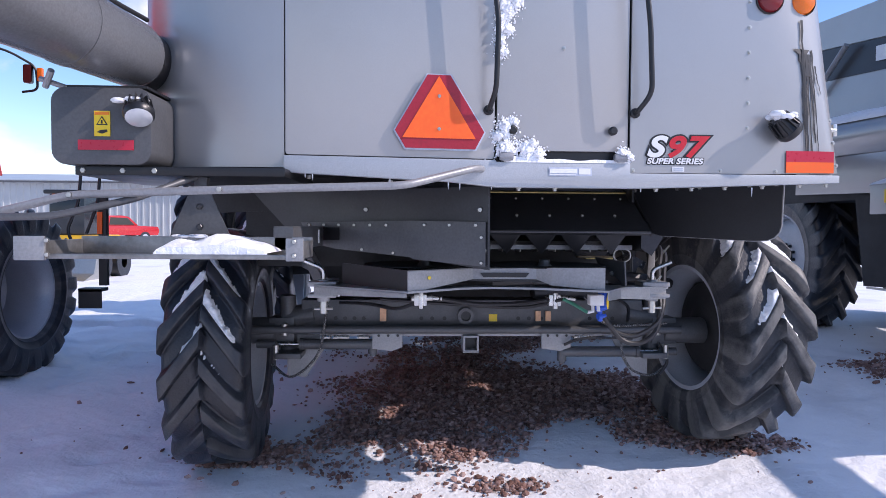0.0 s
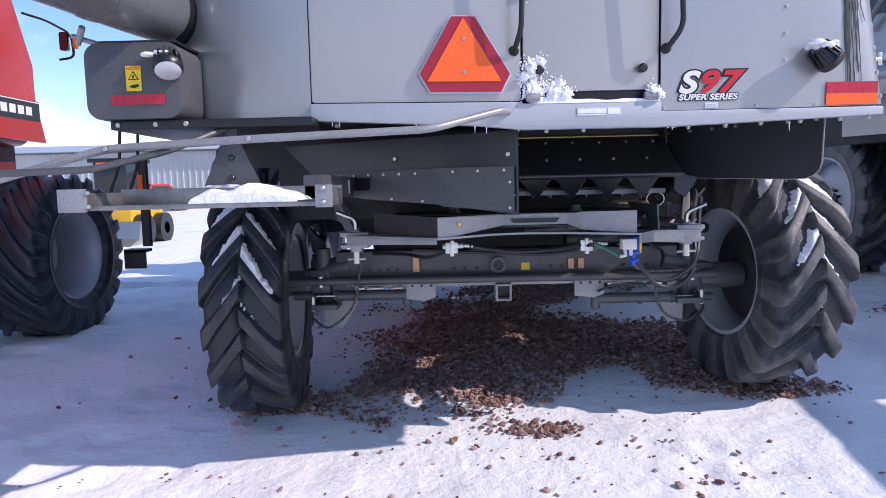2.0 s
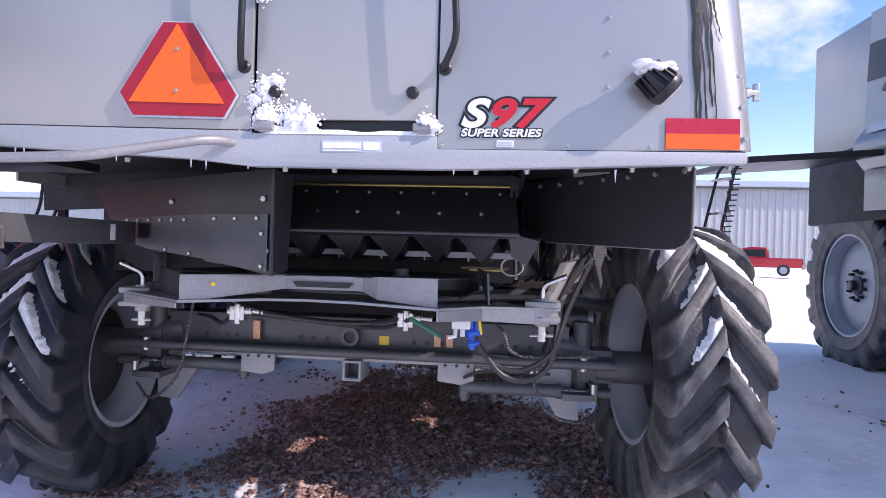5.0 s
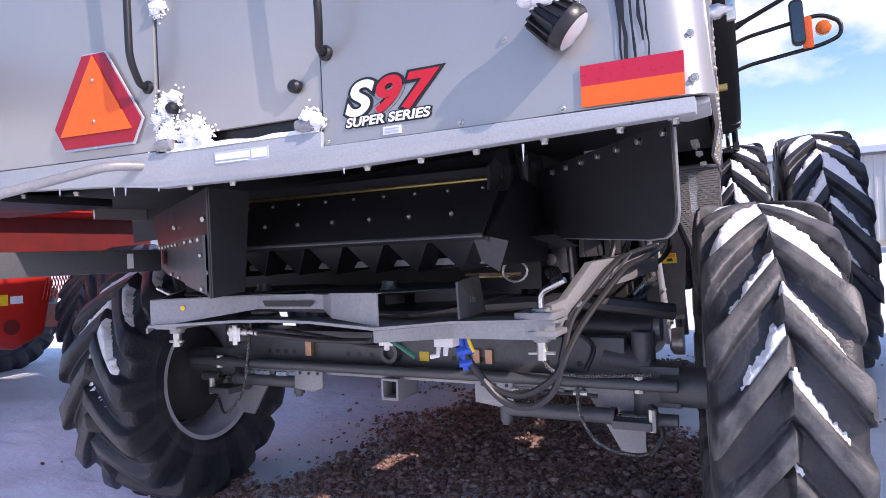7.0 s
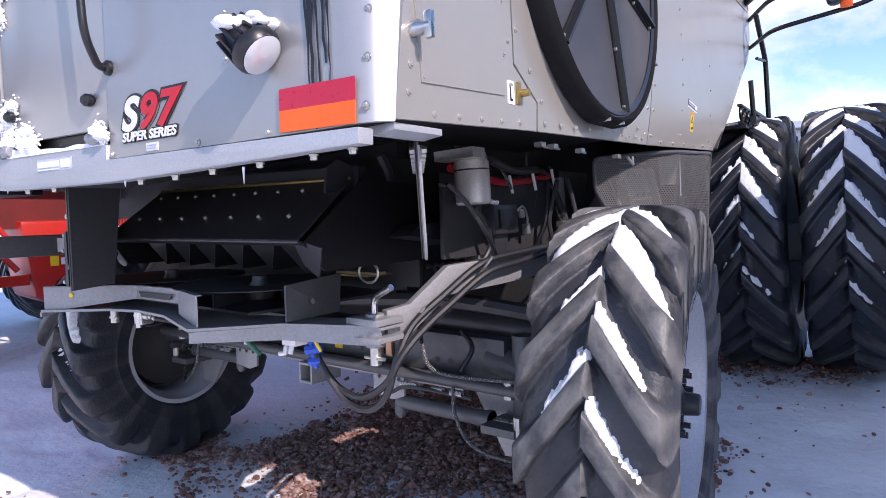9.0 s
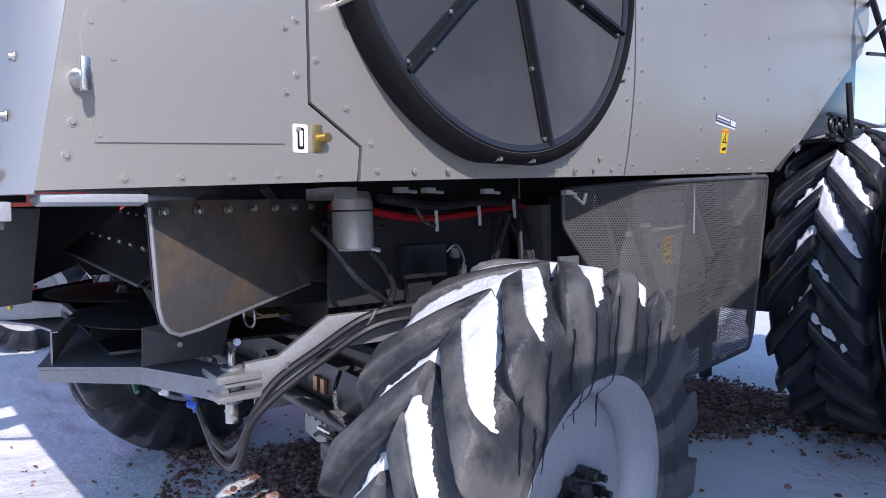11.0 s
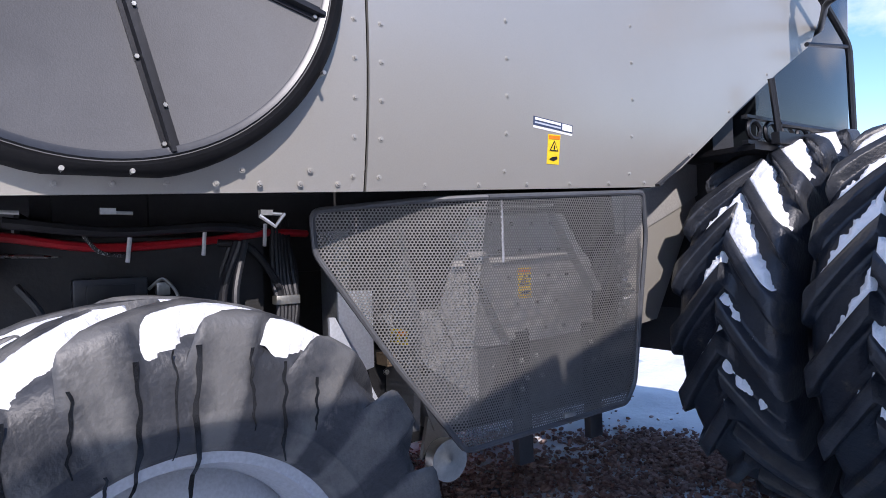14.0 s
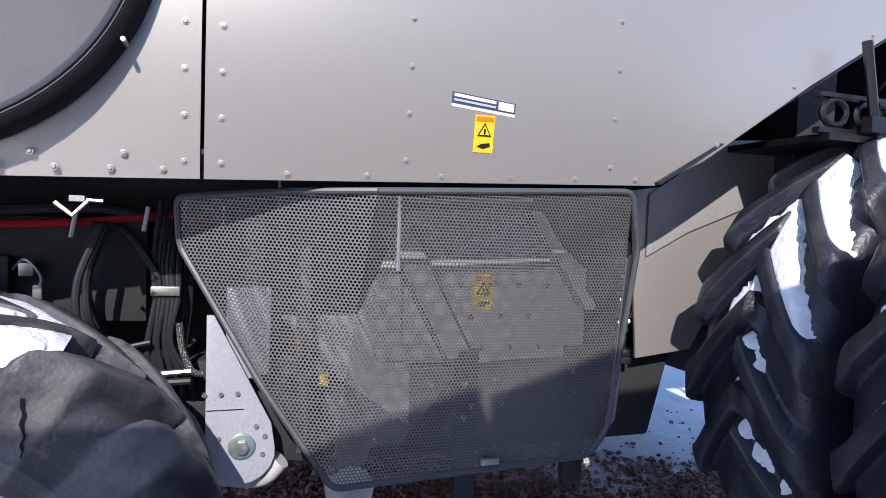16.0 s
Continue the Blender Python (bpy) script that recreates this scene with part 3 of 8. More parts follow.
while made < 30000:
    x, y = random.uniform(-2.2, 5.8), random.uniform(2.4, 8.6)
    g = gravel_at(x, y)
    drift = 0.5 + 0.5 * noise.noise((x * 1.1, y * 1.1, 8.0))
    if random.random() > max(0.0, (g - 0.16) * 1.35) ** 1.6 + (0.018 * drift ** 2 if -1.1 < x < 2.9 else 0.004 * drift ** 2):
        continue
    made += 1
    r = random.choice((0.006, 0.007, 0.009, 0.011, 0.014, 0.018)) * random.uniform(0.7, 1.45)
    if random.random() < 0.03:
        r *= 1.6
    k = len(sv)
    q = Euler((random.uniform(-0.6, 0.6), random.uniform(-0.6, 0.6), random.uniform(0, 6))).to_matrix()
    s = (random.uniform(0.8, 1.5), random.uniform(0.7, 1.1), random.uniform(0.35, 0.8))
    z = ground_height(x, y) - 0.012 * max(0, min(1, g)) + r * 0.25 + random.random() * 0.016 * max(0, g)
    for p in ICO:
        w = q @ Vector((p[0] * s[0] * random.uniform(0.75, 1.2), p[1] * s[1] * random.uniform(0.75, 1.2), p[2] * s[2]))
        sv.append((x + w.x * r, y + w.y * r, z + w.z * r))
    sf += [(a + k, b + k, c + k) for a, b, c in ICF]
gme = bpy.data.meshes.new("gravel")
gme.from_pydata(sv, [], sf)
gme.materials.append(stone_brown)
tagged(new("gravel", gme), "loose red-brown crushed stone lying on the snow", "gravel", kind="stuff")

# ---- wheels ----
def tyre_rows(R, h, rim, base):
    """Half of a tyre's section from the crown outwards: place across, and the skin's and the lug top's (x, radius)."""
    rows = []
    for u in (0.0, 0.05, 0.12, 0.27, 0.42, 0.57, 0.70, 0.81):
        rows.append((u, u, base - 0.024 * u ** 3, u, R - 0.009 * u))
    rows += [(0.89, 0.89, base - 0.030, 0.905, R - 0.013), (0.94, 0.94, base - 0.045, 0.955, R - 0.023), (0.975, 0.972, base - 0.070, 0.995, R - 0.045),
             (0.985, 0.986, base - 0.100, 1.012, R - 0.080), (0.99, 0.992, base - 0.130, 1.012, R - 0.115), (0.995, 0.995, base - 0.155, 1.0, base - 0.150)]
    low, high = rim + 0.02, base - 0.16
    for q, x in ((0.08, 1.0), (0.3, 1.0), (0.33, 1.008), (0.36, 1.0), (0.6, 0.985), (0.8, 0.95), (0.86, 0.955), (0.93, 0.925), (1.0, 0.885)):
        r = high + (low - high) * q
        rows.append((1.0, x, r, x, r))
    rows += [(1.0, 0.84, rim + 0.006, 0.84, rim + 0.006), (1.0, 0.74, rim - 0.01, 0.74, rim - 0.01)]
    return rows


def tyre_mesh(R, W, rim, n, lug, bar, mat, key):
    """A tractor tyre on the x axis as one skin: slanting rounded lugs that meet in a V pointing up at its back."""
    h, base, pitch = W / 2, R - lug, 2 * math.pi / n
    slant, w = h * 1.38 / R, bar * 0.43
    half = tyre_rows(R, h, rim, base)
    rows = [(-u, -x, r, -xt, rt) for u, x, r, xt, rt in half[:0:-1]] + half
    cuts = set()
    for c in (0.0, pitch * R / 2):
        for k in (-1.5, -1.28, -1.02, -0.88, -0.3, 0.3, 0.88, 1.02, 1.28, 1.5):
            cuts.add(round((c + k * w) % (pitch * R), 4))
    offs = []
    for c in sorted(cuts):
        if not offs or c - offs[-1] > 0.004:
            offs.append(c)
    cols = [(i, d) for i in range(n) for d in offs]

    def rise(d, broad):
        d = abs((d + pitch * R / 2) % (pitch * R) - pitch * R / 2) / (w * broad)
        return float(np.interp(d, (0.88, 1.02, 1.28, 1.5), (1.0, 0.90, 0.13, 0.0)))

    verts, wear = [], []
    for u, x, r, xt, rt in rows:
        shear = slant * (0.5 - min(abs(u), 0.97))
        right, left = min(1.0, max(0.0, (u + 0.09) / 0.075)), min(1.0, max(0.0, (0.09 - u) / 0.075))
        broad = float(np.interp(abs(u), (0.72, 0.98), (1.0, 1.5)))
        for i, d in cols:
            a = pitch * i + d / R + shear
            k = max(right * rise(d, broad), left * rise(d - pitch * R / 2, broad))
            chip = noise.noise((math.cos(a) * 7 + key * 9, math.sin(a) * 7, u * 4))
            chip2 = noise.noise((math.cos(a) * 30, math.sin(a) * 30 + key, u * 14))
            k *= 1 - 0.10 * max(0, chip) - 0.06 * max(0, chip2)
            rr = r + (rt - r) * k + 0.0015 * chip
            xx = h * (x + (xt - x) * k)
            verts.append((xx, -rr * math.cos(a), rr * math.sin(a)))
            wear.append(k * (0.55 + 0.9 * chip) + 0.25 * chip2)
    m = len(cols)
    faces = [(j * m + i, j * m + (i + 1) % m, (j + 1) * m + (i + 1) % m, (j + 1) * m + i) for j in range(len(rows) - 1) for i in range(m)]
    me = bpy.data.meshes.new("tyre")
    me.from_pydata(verts, [], faces)
    me.attributes.new("wear", "FLOAT", "POINT").data.foreach_set("value", wear)
    me.materials.append(mat)
    me.polygons.foreach_set("use_smooth", [True] * len(me.polygons))
    me.set_sharp_from_angle(angle=radians(62))
    me.flip_normals()
    return me


def rim_shape(R, W, dish):
    """A pressed wheel: barrel, flanges and a dished centre; dish is where the centre plate stands along x."""
    s = Shape()
    h = W / 2 * 0.80
    s.lathe([(-h, R + 0.026), (-h - 0.012, R + 0.028), (-h - 0.018, R + 0.018), (-h - 0.014, R - 0.008), (-h + 0.03, R - 0.016), (-h + 0.05, R - 0.03), (-h * 0.5, R - 0.05), (h * 0.5, R - 0.05), (h - 0.05, R - 0.03), (h - 0.03, R - 0.016), (h + 0.014, R - 0.008), (h + 0.018, R + 0.018), (h + 0.012, R + 0.028), (h, R + 0.026)], "x", 64)
    t = 0.012
    face = [(dish * 0.55, R - 0.045), (dish * 0.8, R - 0.07), (dish * 0.95, R * 0.72), (dish, R * 0.62), (dish, R * 0.40), (dish, 0.0)]
    s.lathe(face, "x", 64)
    s.lathe([(x - t, r) for x, r in face], "x", 64)
    return s


def hub_shape(r, dish, out):
    s = Shape()
    d = 1 if out > 0 else -1
    s.lathe([(dish, r * 1.4), (dish + d * 0.008, r * 1.4), (dish + d * 0.010, r), (dish + d * 0.03, r), (dish + d * 0.05, r * 0.55), (dish + d * 0.10, r * 0.5), (dish + d * 0.105, r * 0.42), (dish + d * 0.105, 0.0)], "x", 28)
    return s


def nut_shape(d):
    return Shape().tube([(0, 0, 0), (d * 0.03, 0, 0)], 0.021, 6).tube([(d * 0.028, 0, 0), (d * 0.056, 0, 0)], 0.012, 8)


WHEEL_MESH = {}


def wheel(parent, at, R, W, rim, n, lug, bar, dish, out, steer, rim_mat, tyre_mat, key, spin=0.0, label=""):
    """A wheel under a machine: rim, tyre, hub and nuts."""
    if key not in WHEEL_MESH:
        WHEEL_MESH[key] = (mesh_of(rim_shape(rim, W, dish), rim_mat, name="wheel"), tyre_mesh(R, W, rim, n, lug, bar, tyre_mat, len(WHEEL_MESH)),
                           mesh_of(hub_shape(rim * 0.20, dish, out), dark_plate, name="hub"), mesh_of(nut_shape(1 if out > 0 else -1), dark_plate, name="wheel_nut"))
    rim_me, tyre_me, hub_me, nut_me = WHEEL_MESH[key]
    w = new("wheel", rim_me)
    w.parent = parent
    w.matrix_basis = Matrix.Translation(-ORIGIN[parent.name]) @ AXES[0] @ Matrix.Translation(at) @ Matrix.Rotation(radians(steer), 4, "Z")
    tagged(w, label)
    t = new("tyre", tyre_me)
    t.parent = w
    t.matrix_basis = Matrix.Rotation(radians(spin), 4, "X")
    tagged(t, "black rubber tractor tyre with deep slanting lugs")
    hb = new("hub", hub_me)
    hb.parent = w
    d = 1 if out > 0 else -1
    # dark drum added to paint the shade and hidden works inside the wheel
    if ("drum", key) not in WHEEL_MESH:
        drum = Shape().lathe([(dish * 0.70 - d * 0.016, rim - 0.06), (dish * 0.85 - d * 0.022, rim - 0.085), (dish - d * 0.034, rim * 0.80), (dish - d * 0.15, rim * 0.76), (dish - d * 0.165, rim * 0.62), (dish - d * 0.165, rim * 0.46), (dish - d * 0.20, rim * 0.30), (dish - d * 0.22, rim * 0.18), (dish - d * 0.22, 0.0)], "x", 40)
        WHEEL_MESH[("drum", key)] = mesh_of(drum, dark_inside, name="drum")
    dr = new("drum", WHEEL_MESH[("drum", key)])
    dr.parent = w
    tagged(dr, "dark drum that stands for the shade inside the wheel")
    for i in range(10):
        a = 2 * math.pi * i / 10 + 0.2
        nut = new("wheel_nut", nut_me)
        nut.parent = w
        nut.location = (dish + (0.008 if out > 0 else -0.008), rim * 0.29 * math.cos(a), rim * 0.29 * math.sin(a))
    return w


def tyre_snow(at, R, W, rim, n, lug, bar, steer, spin, a_from, a_to, seed, keep=0.8, name="snow_on_tyre", fill=1.0):
    """Snow lying on the upper side of the lugs, thin and ragged at the back of the tyre, filling the grooves at its top."""
    random.seed(seed)
    h, base, pitch = W / 2, R - lug, 2 * math.pi / n
    slant, w = h * 1.38 / R, bar * 0.43
    half = tyre_rows(R, h, rim, base)[:12]
    us, xs, rs = [q[0] for q in half], [q[1] for q in half], [q[2] for q in half]
    m = AXES[0] @ Matrix.Translation(at) @ Matrix.Rotation(radians(steer), 4, "Z")
    luck = {}
    lo, hi = radians(a_from), radians(a_to)
    na, nu = int((hi - lo) * R / 0.0075), int(W / 0.0085)
    verts, deep = [], []
    for j in range(nu + 1):
        u = -0.94 + 1.88 * j / nu
        v = abs(u)
        side = 1 if u > 0 else -1
        x, rb = side * float(np.interp(v, us, xs)), float(np.interp(v, us, rs))
        for i in range(na + 1):
            a = lo + (hi - lo) * i / na
            q = (a + radians(spin) - slant * (0.5 - min(v, 0.97))) / pitch + (0.5 if side < 0 else 0.0)
            k = math.floor(q)
            d = (q - k) * pitch * R
            if (side, k) not in luck:
                luck[(side, k)] = (random.random() < keep) * random.uniform(0.55, 1.3)
            high = max(0.10, math.sin(min(a + 0.2, math.pi / 2)))
            t = (d - w) / (pitch * R - 2 * w)
            ragged = noise.noise((u * 9 + seed, a * 11, 1.0)) * 0.16 + noise.noise((u * 26, a * 34, seed)) * 0.09
            depth = fill * luck[(side, k)] * (0.10 + 0.62 * high ** 1.5) * (1 - 0.72 * v ** (0.8 + 2.2 * high)) + ragged - (0.10 if side < 0 else 0.02)
            if d < w * 0.8 or d > pitch * R - w * 0.9 or luck[(side, k)] == 0:
                thick = -0.006
            else:
                thick = min(1.0, max(-0.2, (depth - t) / 0.16)) * lug * (0.52 + 0.35 * high) * (1 + 0.2 * ragged) * float(np.interp(v, (0.72, 0.94), (1.0, 0.45)))
            deep.append(thick)
            r = rb + max(thick, -0.006)
            verts.append(tuple(m @ Vector((h * x, -r * math.cos(a), r * math.sin(a)))))
    faces = []
    for j in range(nu):
        for i in range(na):
            c = (j * (na + 1) + i, j * (na + 1) + i + 1, (j + 1) * (na + 1) + i + 1, (j + 1) * (na + 1) + i)
            if max(deep[p] for p in c) > 0.002:
                faces.append(c)
    used = sorted({p for c in faces for p in c})
    index = {p: i for i, p in enumerate(used)}
    centre = Vector(m @ Vector((0, 0, R * 0.7)))
    me = bpy.data.meshes.new(name)
    me.from_pydata([tuple(Vector(verts[p]) - centre) for p in used], [], [tuple(index[p] for p in c) for c in faces])
    me.materials.append(snow)
    me.polygons.foreach_set("use_smooth", [True] * len(me.polygons))
    ob = new(name, me)
    ob.location = centre
    return tagged(ob, "white snow caught between the lugs of a tractor tyre", "snow", kind="stuff")

# ---- silver combine harvester ----
combine = thing("combine_harvester", (0.78, 4.2, 0.0), "silver-grey combine harvester parked on snow with big black tyres", "combine harvester")
CX, RX, LX, RY = 0.78, 2.395, -0.835, 2.81

REAR_R, REAR_L = (2.415, 4.27, 0.645), (-0.80, 4.17, 0.55)
# sunlit right wheel gets the paler rubber, shaded left wheel the darker
wheel(combine, REAR_R, 0.74, 0.455, 0.40, 16, 0.056, 0.112, 0.12, 1, 8, rim_grey, rubber_worn_lit, "rear_r", 4, "light grey pressed steel wheel")
wheel(combine, REAR_L, 0.74, 0.455, 0.375, 16, 0.056, 0.112, -0.12, -1, 5, rim_grey, rubber, "rear_l", 11, "light grey pressed steel wheel")
AXES[0] = SIDE_AXES
for i, x in enumerate((2.44, 3.05)):
    wheel(combine, (x, 7.38, 0.95), 0.97, 0.52, 0.54, 19, 0.06, 0.105, 0.1, 1, 0, rim_grey, rubber, "front_r", 3 + 7 * i, "light grey pressed steel wheel")
for i, x in enumerate((-0.88, -1.49)):
    wheel(combine, (x, 7.38, 0.95), 0.97, 0.52, 0.54, 19, 0.06, 0.105, -0.1, -1, 0, rim_grey, rubber, "front_l", 5 + 7 * i, "light grey pressed steel wheel")
tyre_snow((2.44, 7.38, 0.95), 0.97, 0.52, 0.54, 19, 0.06, 0.105, 0, 3, -20, 100, 8, 0.9, fill=1.35)
tyre_snow((3.05, 7.38, 0.95), 0.97, 0.52, 0.54, 19, 0.06, 0.105, 0, 10, -24, 115, 9, 0.97, fill=1.7)
tyre_snow((-0.88, 7.38, 0.95), 0.97, 0.52, 0.54, 19, 0.06, 0.105, 0, 5, -20, 100, 10, 0.9, fill=1.5)

AXES[0] = Matrix.Identity(4)
tyre_snow(REAR_R, 0.74, 0.455, 0.40, 16, 0.056, 0.112, 8, 4, -12, 120, 3, 1.0, fill=1.35)
tyre_snow(REAR_L, 0.74, 0.455, 0.375, 16, 0.056, 0.112, 5, 11, -8, 118, 5, 0.95, fill=1.05)

# melt water running down the side of the rear tyre
wet = material("wet_streak", (0.010, 0.011, 0.013), 0.18, 0.0, 0.2, 20)
random.seed(44)
prof = tyre_rows(0.74, 0.2275, 0.375, 0.684)
run_r, run_x = [q[4] for q in prof[::-1]], [q[3] * 0.2275 for q in prof[::-1]]
turn = Matrix.Translation(REAR_R) @ Matrix.Rotation(radians(8), 4, "Z")
for k, (y0, z0, z1, w0) in enumerate(((-0.44, 0.47, 0.28, 0.005), (-0.33, 0.56, 0.24, 0.006), (-0.22, 0.60, 0.43, 0.004), (-0.10, 0.64, 0.30, 0.006), (-0.03, 0.655, 0.42, 0.003), (0.02, 0.66, 0.26, 0.007), (0.14, 0.64, 0.45, 0.004), (0.22, 0.60, 0.36, 0.005), (-0.38, 0.38, 0.22, 0.004), (-0.16, 0.42, 0.30, 0.004), (0.30, 0.55, 0.42, 0.004))):
    line = []
    for i in range(17):
        z = z0 + (z1 - z0) * i / 16
        y = y0 + 0.012 * noise.noise((k * 3.1, i * 0.35, 2.0))
        r = math.hypot(y, z)
        x = float(np.interp(r, run_r, run_x)) + 0.0035
        w = w0 * (0.55 + 0.5 * random.random()) * (1.0 if i < 14 else 0.5)
        line.append([tuple(turn @ Vector((x, y - w, z))), tuple(turn @ Vector((x, y + w, z)))])
    single("wet_streak", Shape().loft(line), wet, "dark streak of melt water on the rear tyre's side", "water streak", kind="stuff", solid=0.001)

# hood at the back: profiles from left to right, low and high
LEFT_LOW = [(LX, 3.6), (LX, 3.25), (-0.80, 3.0), (-0.70, 2.84), (-0.56, 2.75), (-0.40, 2.712), (-0.25, 2.703), (-0.133, 2.707)]
def rake(shape):
    """The left half of the rear stands back a little towards its outer edge."""
    shape.v = [(x, y - max(0.0, 0.757 - x) * 0.115, z) for x, y, z in shape.v]
    return shape
def left_corner(z0, z1, steps=6):
    rows = []
    for i in range(steps + 1):
        z = z0 + (z1 - z0) * i / steps
        rows.append([(x, y, z) for x, y in LEFT_LOW])
    return Shape().loft(rows)
TOP = 3.35
DEEPER[0] = "skin"
hood = part("hood_corner", left_corner(1.548, TOP), silver, combine, "curved silver sheet metal corner", solid=0.012)
part("left_side_panel", Shape().box(LX, LX + 0.012, 3.602, 7.3, 1.5, TOP), silver, combine)
part("access_panel", rake(Shape().prism(rounded(-0.129, 0.750, 1.602, TOP, 0.012), "y", RY - 0.002, RY + 0.016)), silver, combine, bevel=0.004)
rear_door = part("rear_door", Shape().prism(rounded(0.760, 1.338, 1.640, TOP, 0.012), "y", RY + 0.002, RY + 0.02), silver, combine, bevel=0.004)
part("door_backing", Shape().box(0.70, 1.40, RY + 0.03, RY + 0.045, 1.5, TOP), black_paint, combine)
# right corner leans forward towards the top
LOWC = [(1.346, 2.806), (1.60, 2.827), (1.885, 2.850), (2.03, 2.861), (2.19, 2.874), (2.28, 2.884), (2.325, 2.895), (2.355, 2.915), (2.377, 2.952)]
HIGHC = [(1.346, 2.806), (1.60, 2.827), (1.885, 2.850), (1.99, 2.866), (2.08, 2.905), (2.15, 2.975), (2.20, 3.065), (2.235, 3.165), (2.258, 3.288)]
LOWZ, HIGHZ = 1.556, 3.42
rows = []
for i in range(9):
    t = i / 8
    rows.append([(a[0] * (1 - t) + b[0] * t, a[1] * (1 - t) + b[1] * t, LOWZ + 0.0025 * (k - 3) * (1 - t) + (HIGHZ - LOWZ) * t) for k, (a, b) in enumerate(zip(LOWC, HIGHC))])
part("rear_panel", Shape().loft([r[::-1] for r in rows]), silver, combine, "silver rear sheet curving round to the side", solid=0.01)
SWING[0] = True
# folded lip along the bottom edge
lip = [(-0.133, 1.597), (-0.133, 1.528), (0.55, 1.500), (0.76, 1.480), (1.36, 1.480), (1.60, 1.487), (2.285, 1.512), (2.285, 1.546), (1.345, 1.546), (1.345, 1.590), (0.756, 1.590), (0.756, 1.597)]
part("hood_lip", rake(Shape().prism(lip, "y", RY - 0.016, RY + 0.03)), lip_paint, combine, "light grey folded steel edge", bevel=0.004)
SWING[0] = False
part("hood_roof", Shape().sheet([(LX, 3.25, TOP), (-0.56, 2.76, TOP), (-0.13, 2.715, TOP), (0.76, 2.82, TOP), (1.86, 2.82, TOP), (RX, 3.17, TOP), (RX, 5.2, TOP + 0.1), (LX, 5.2, TOP + 0.1)], 0.012), silver, combine)

DEEPER[0] = None
AXES[0] = SIDE_AXES
# right side, from the back to the front
S0, S1 = RX, RX + 0.012
BULGE[0] = True


def side_sheet(name, poly, label):
    """A sheet of the side, cut into strips so that it can curve."""
    bm = bmesh.new()
    bm.faces.new([bm.verts.new((S1, y, z)) for y, z in poly])
    for i in range(14):
        bmesh.ops.bisect_plane(bm, geom=bm.verts[:] + bm.edges[:] + bm.faces[:], plane_co=(0, 0, 1.56 + 0.04 * i), plane_no=(0, 0, 1))
    bm.verts.index_update()
    shape = Shape().add([tuple(v.co) for v in bm.verts], [tuple(v.index for v in f.verts) for f in bm.faces])
    bm.free()
    n = len(shape.v)
    rim = {}
    for f in shape.f:
        for a, b in zip(f, f[1:] + f[:1]):
            rim[(min(a, b), max(a, b))] = rim.get((min(a, b), max(a, b)), 0) + 1
    shape.v += [(S0, y, z) for _, y, z in shape.v]
    shape.f += [tuple(i + n for i in f[::-1]) for f in list(shape.f)] + [(a, b, b + n, a + n) for (a, b), k in rim.items() if k == 1]
    return part(name, shape, silver_side, combine, label, smooth=30)


side_sheet("side_panel", [(2.83, 1.478), (3.497, 1.508), (3.505, 1.588), (3.366, 1.678), (3.366, TOP), (3.18, TOP)], "silver sheet metal side panel")
side_sheet("side_panel", [(3.507, 1.508), (4.728, 1.556), (4.728, TOP), (3.374, TOP), (3.374, 1.684), (3.514, 1.592)], "silver sheet metal side panel")
NOSE = [(4.738, 1.556), (6.13, 1.612), (6.30, 1.70), (6.72, 1.99), (7.10, 2.22), (7.46, 2.42), (7.60, 2.62), (7.60, 2.80), (6.05, 2.722), (4.738, 2.632)]
side_sheet("tank_panel", NOSE, "silver sheet metal grain tank side")
UPPER = [(4.738, 2.642), (6.05, 2.732), (7.60, 2.812), (7.50, 2.95), (7.36, 3.31), (7.24, 3.56), (6.42, 3.46), (5.8, 3.42), (4.738, 3.38)]
side_sheet("upper_panel", UPPER, "silver upper side panel with a red stripe")
BULGE[0] = False
AXES[0] = Matrix.Identity(4)

# ---- fittings on the combine's skin ----
BOLT_MESH = {}


def bolt_at(spot, way, r, long, mat, parent, name="bolt", dome=False):
    """One bolt head at a spot, standing out along a way; alike bolts share one mesh."""
    key = (round(r, 4), round(long, 4), mat.name, dome)
    if key not in BOLT_MESH:
        s = Shape()
        if dome:
            s.lathe([(0, r * 1.5), (long * 0.3, r * 1.5), (long * 0.35, r), (long, r * 0.75), (long, 0)], "z", 8)
        else:
            s.lathe([(-0.002, r * 1.25), (long * 0.22, r * 1.25)], "z", 10).lathe([(long * 0.2, r), (long * 0.86, r), (long, r * 0.86), (long, 0)], "z", 6)
        BOLT_MESH[key] = mesh_of(s, mat, name="bolt", smooth=30)
    p, q = placed([tuple(spot), tuple(Vector(spot) + Vector(way) * 0.05)])
    ob = new(name, BOLT_MESH[key])
    ob.parent = parent
    ob.matrix_basis = Matrix.Translation(Vector(p) - ORIGIN[parent.name]) @ (Vector(q) - Vector(p)).to_track_quat("Z", "Y").to_matrix().to_4x4()
    return ob


def rivets(name, spots, axis, r, mat, parent, out):
    for a, b, h in spots:
        bolt_at((a, h, b) if axis == "y" else (h, a, b), (0, -1, 0) if axis == "y" else (1, 0, 0), r, out, mat, parent, "rivet", True)


DEEPER[0] = "skin"
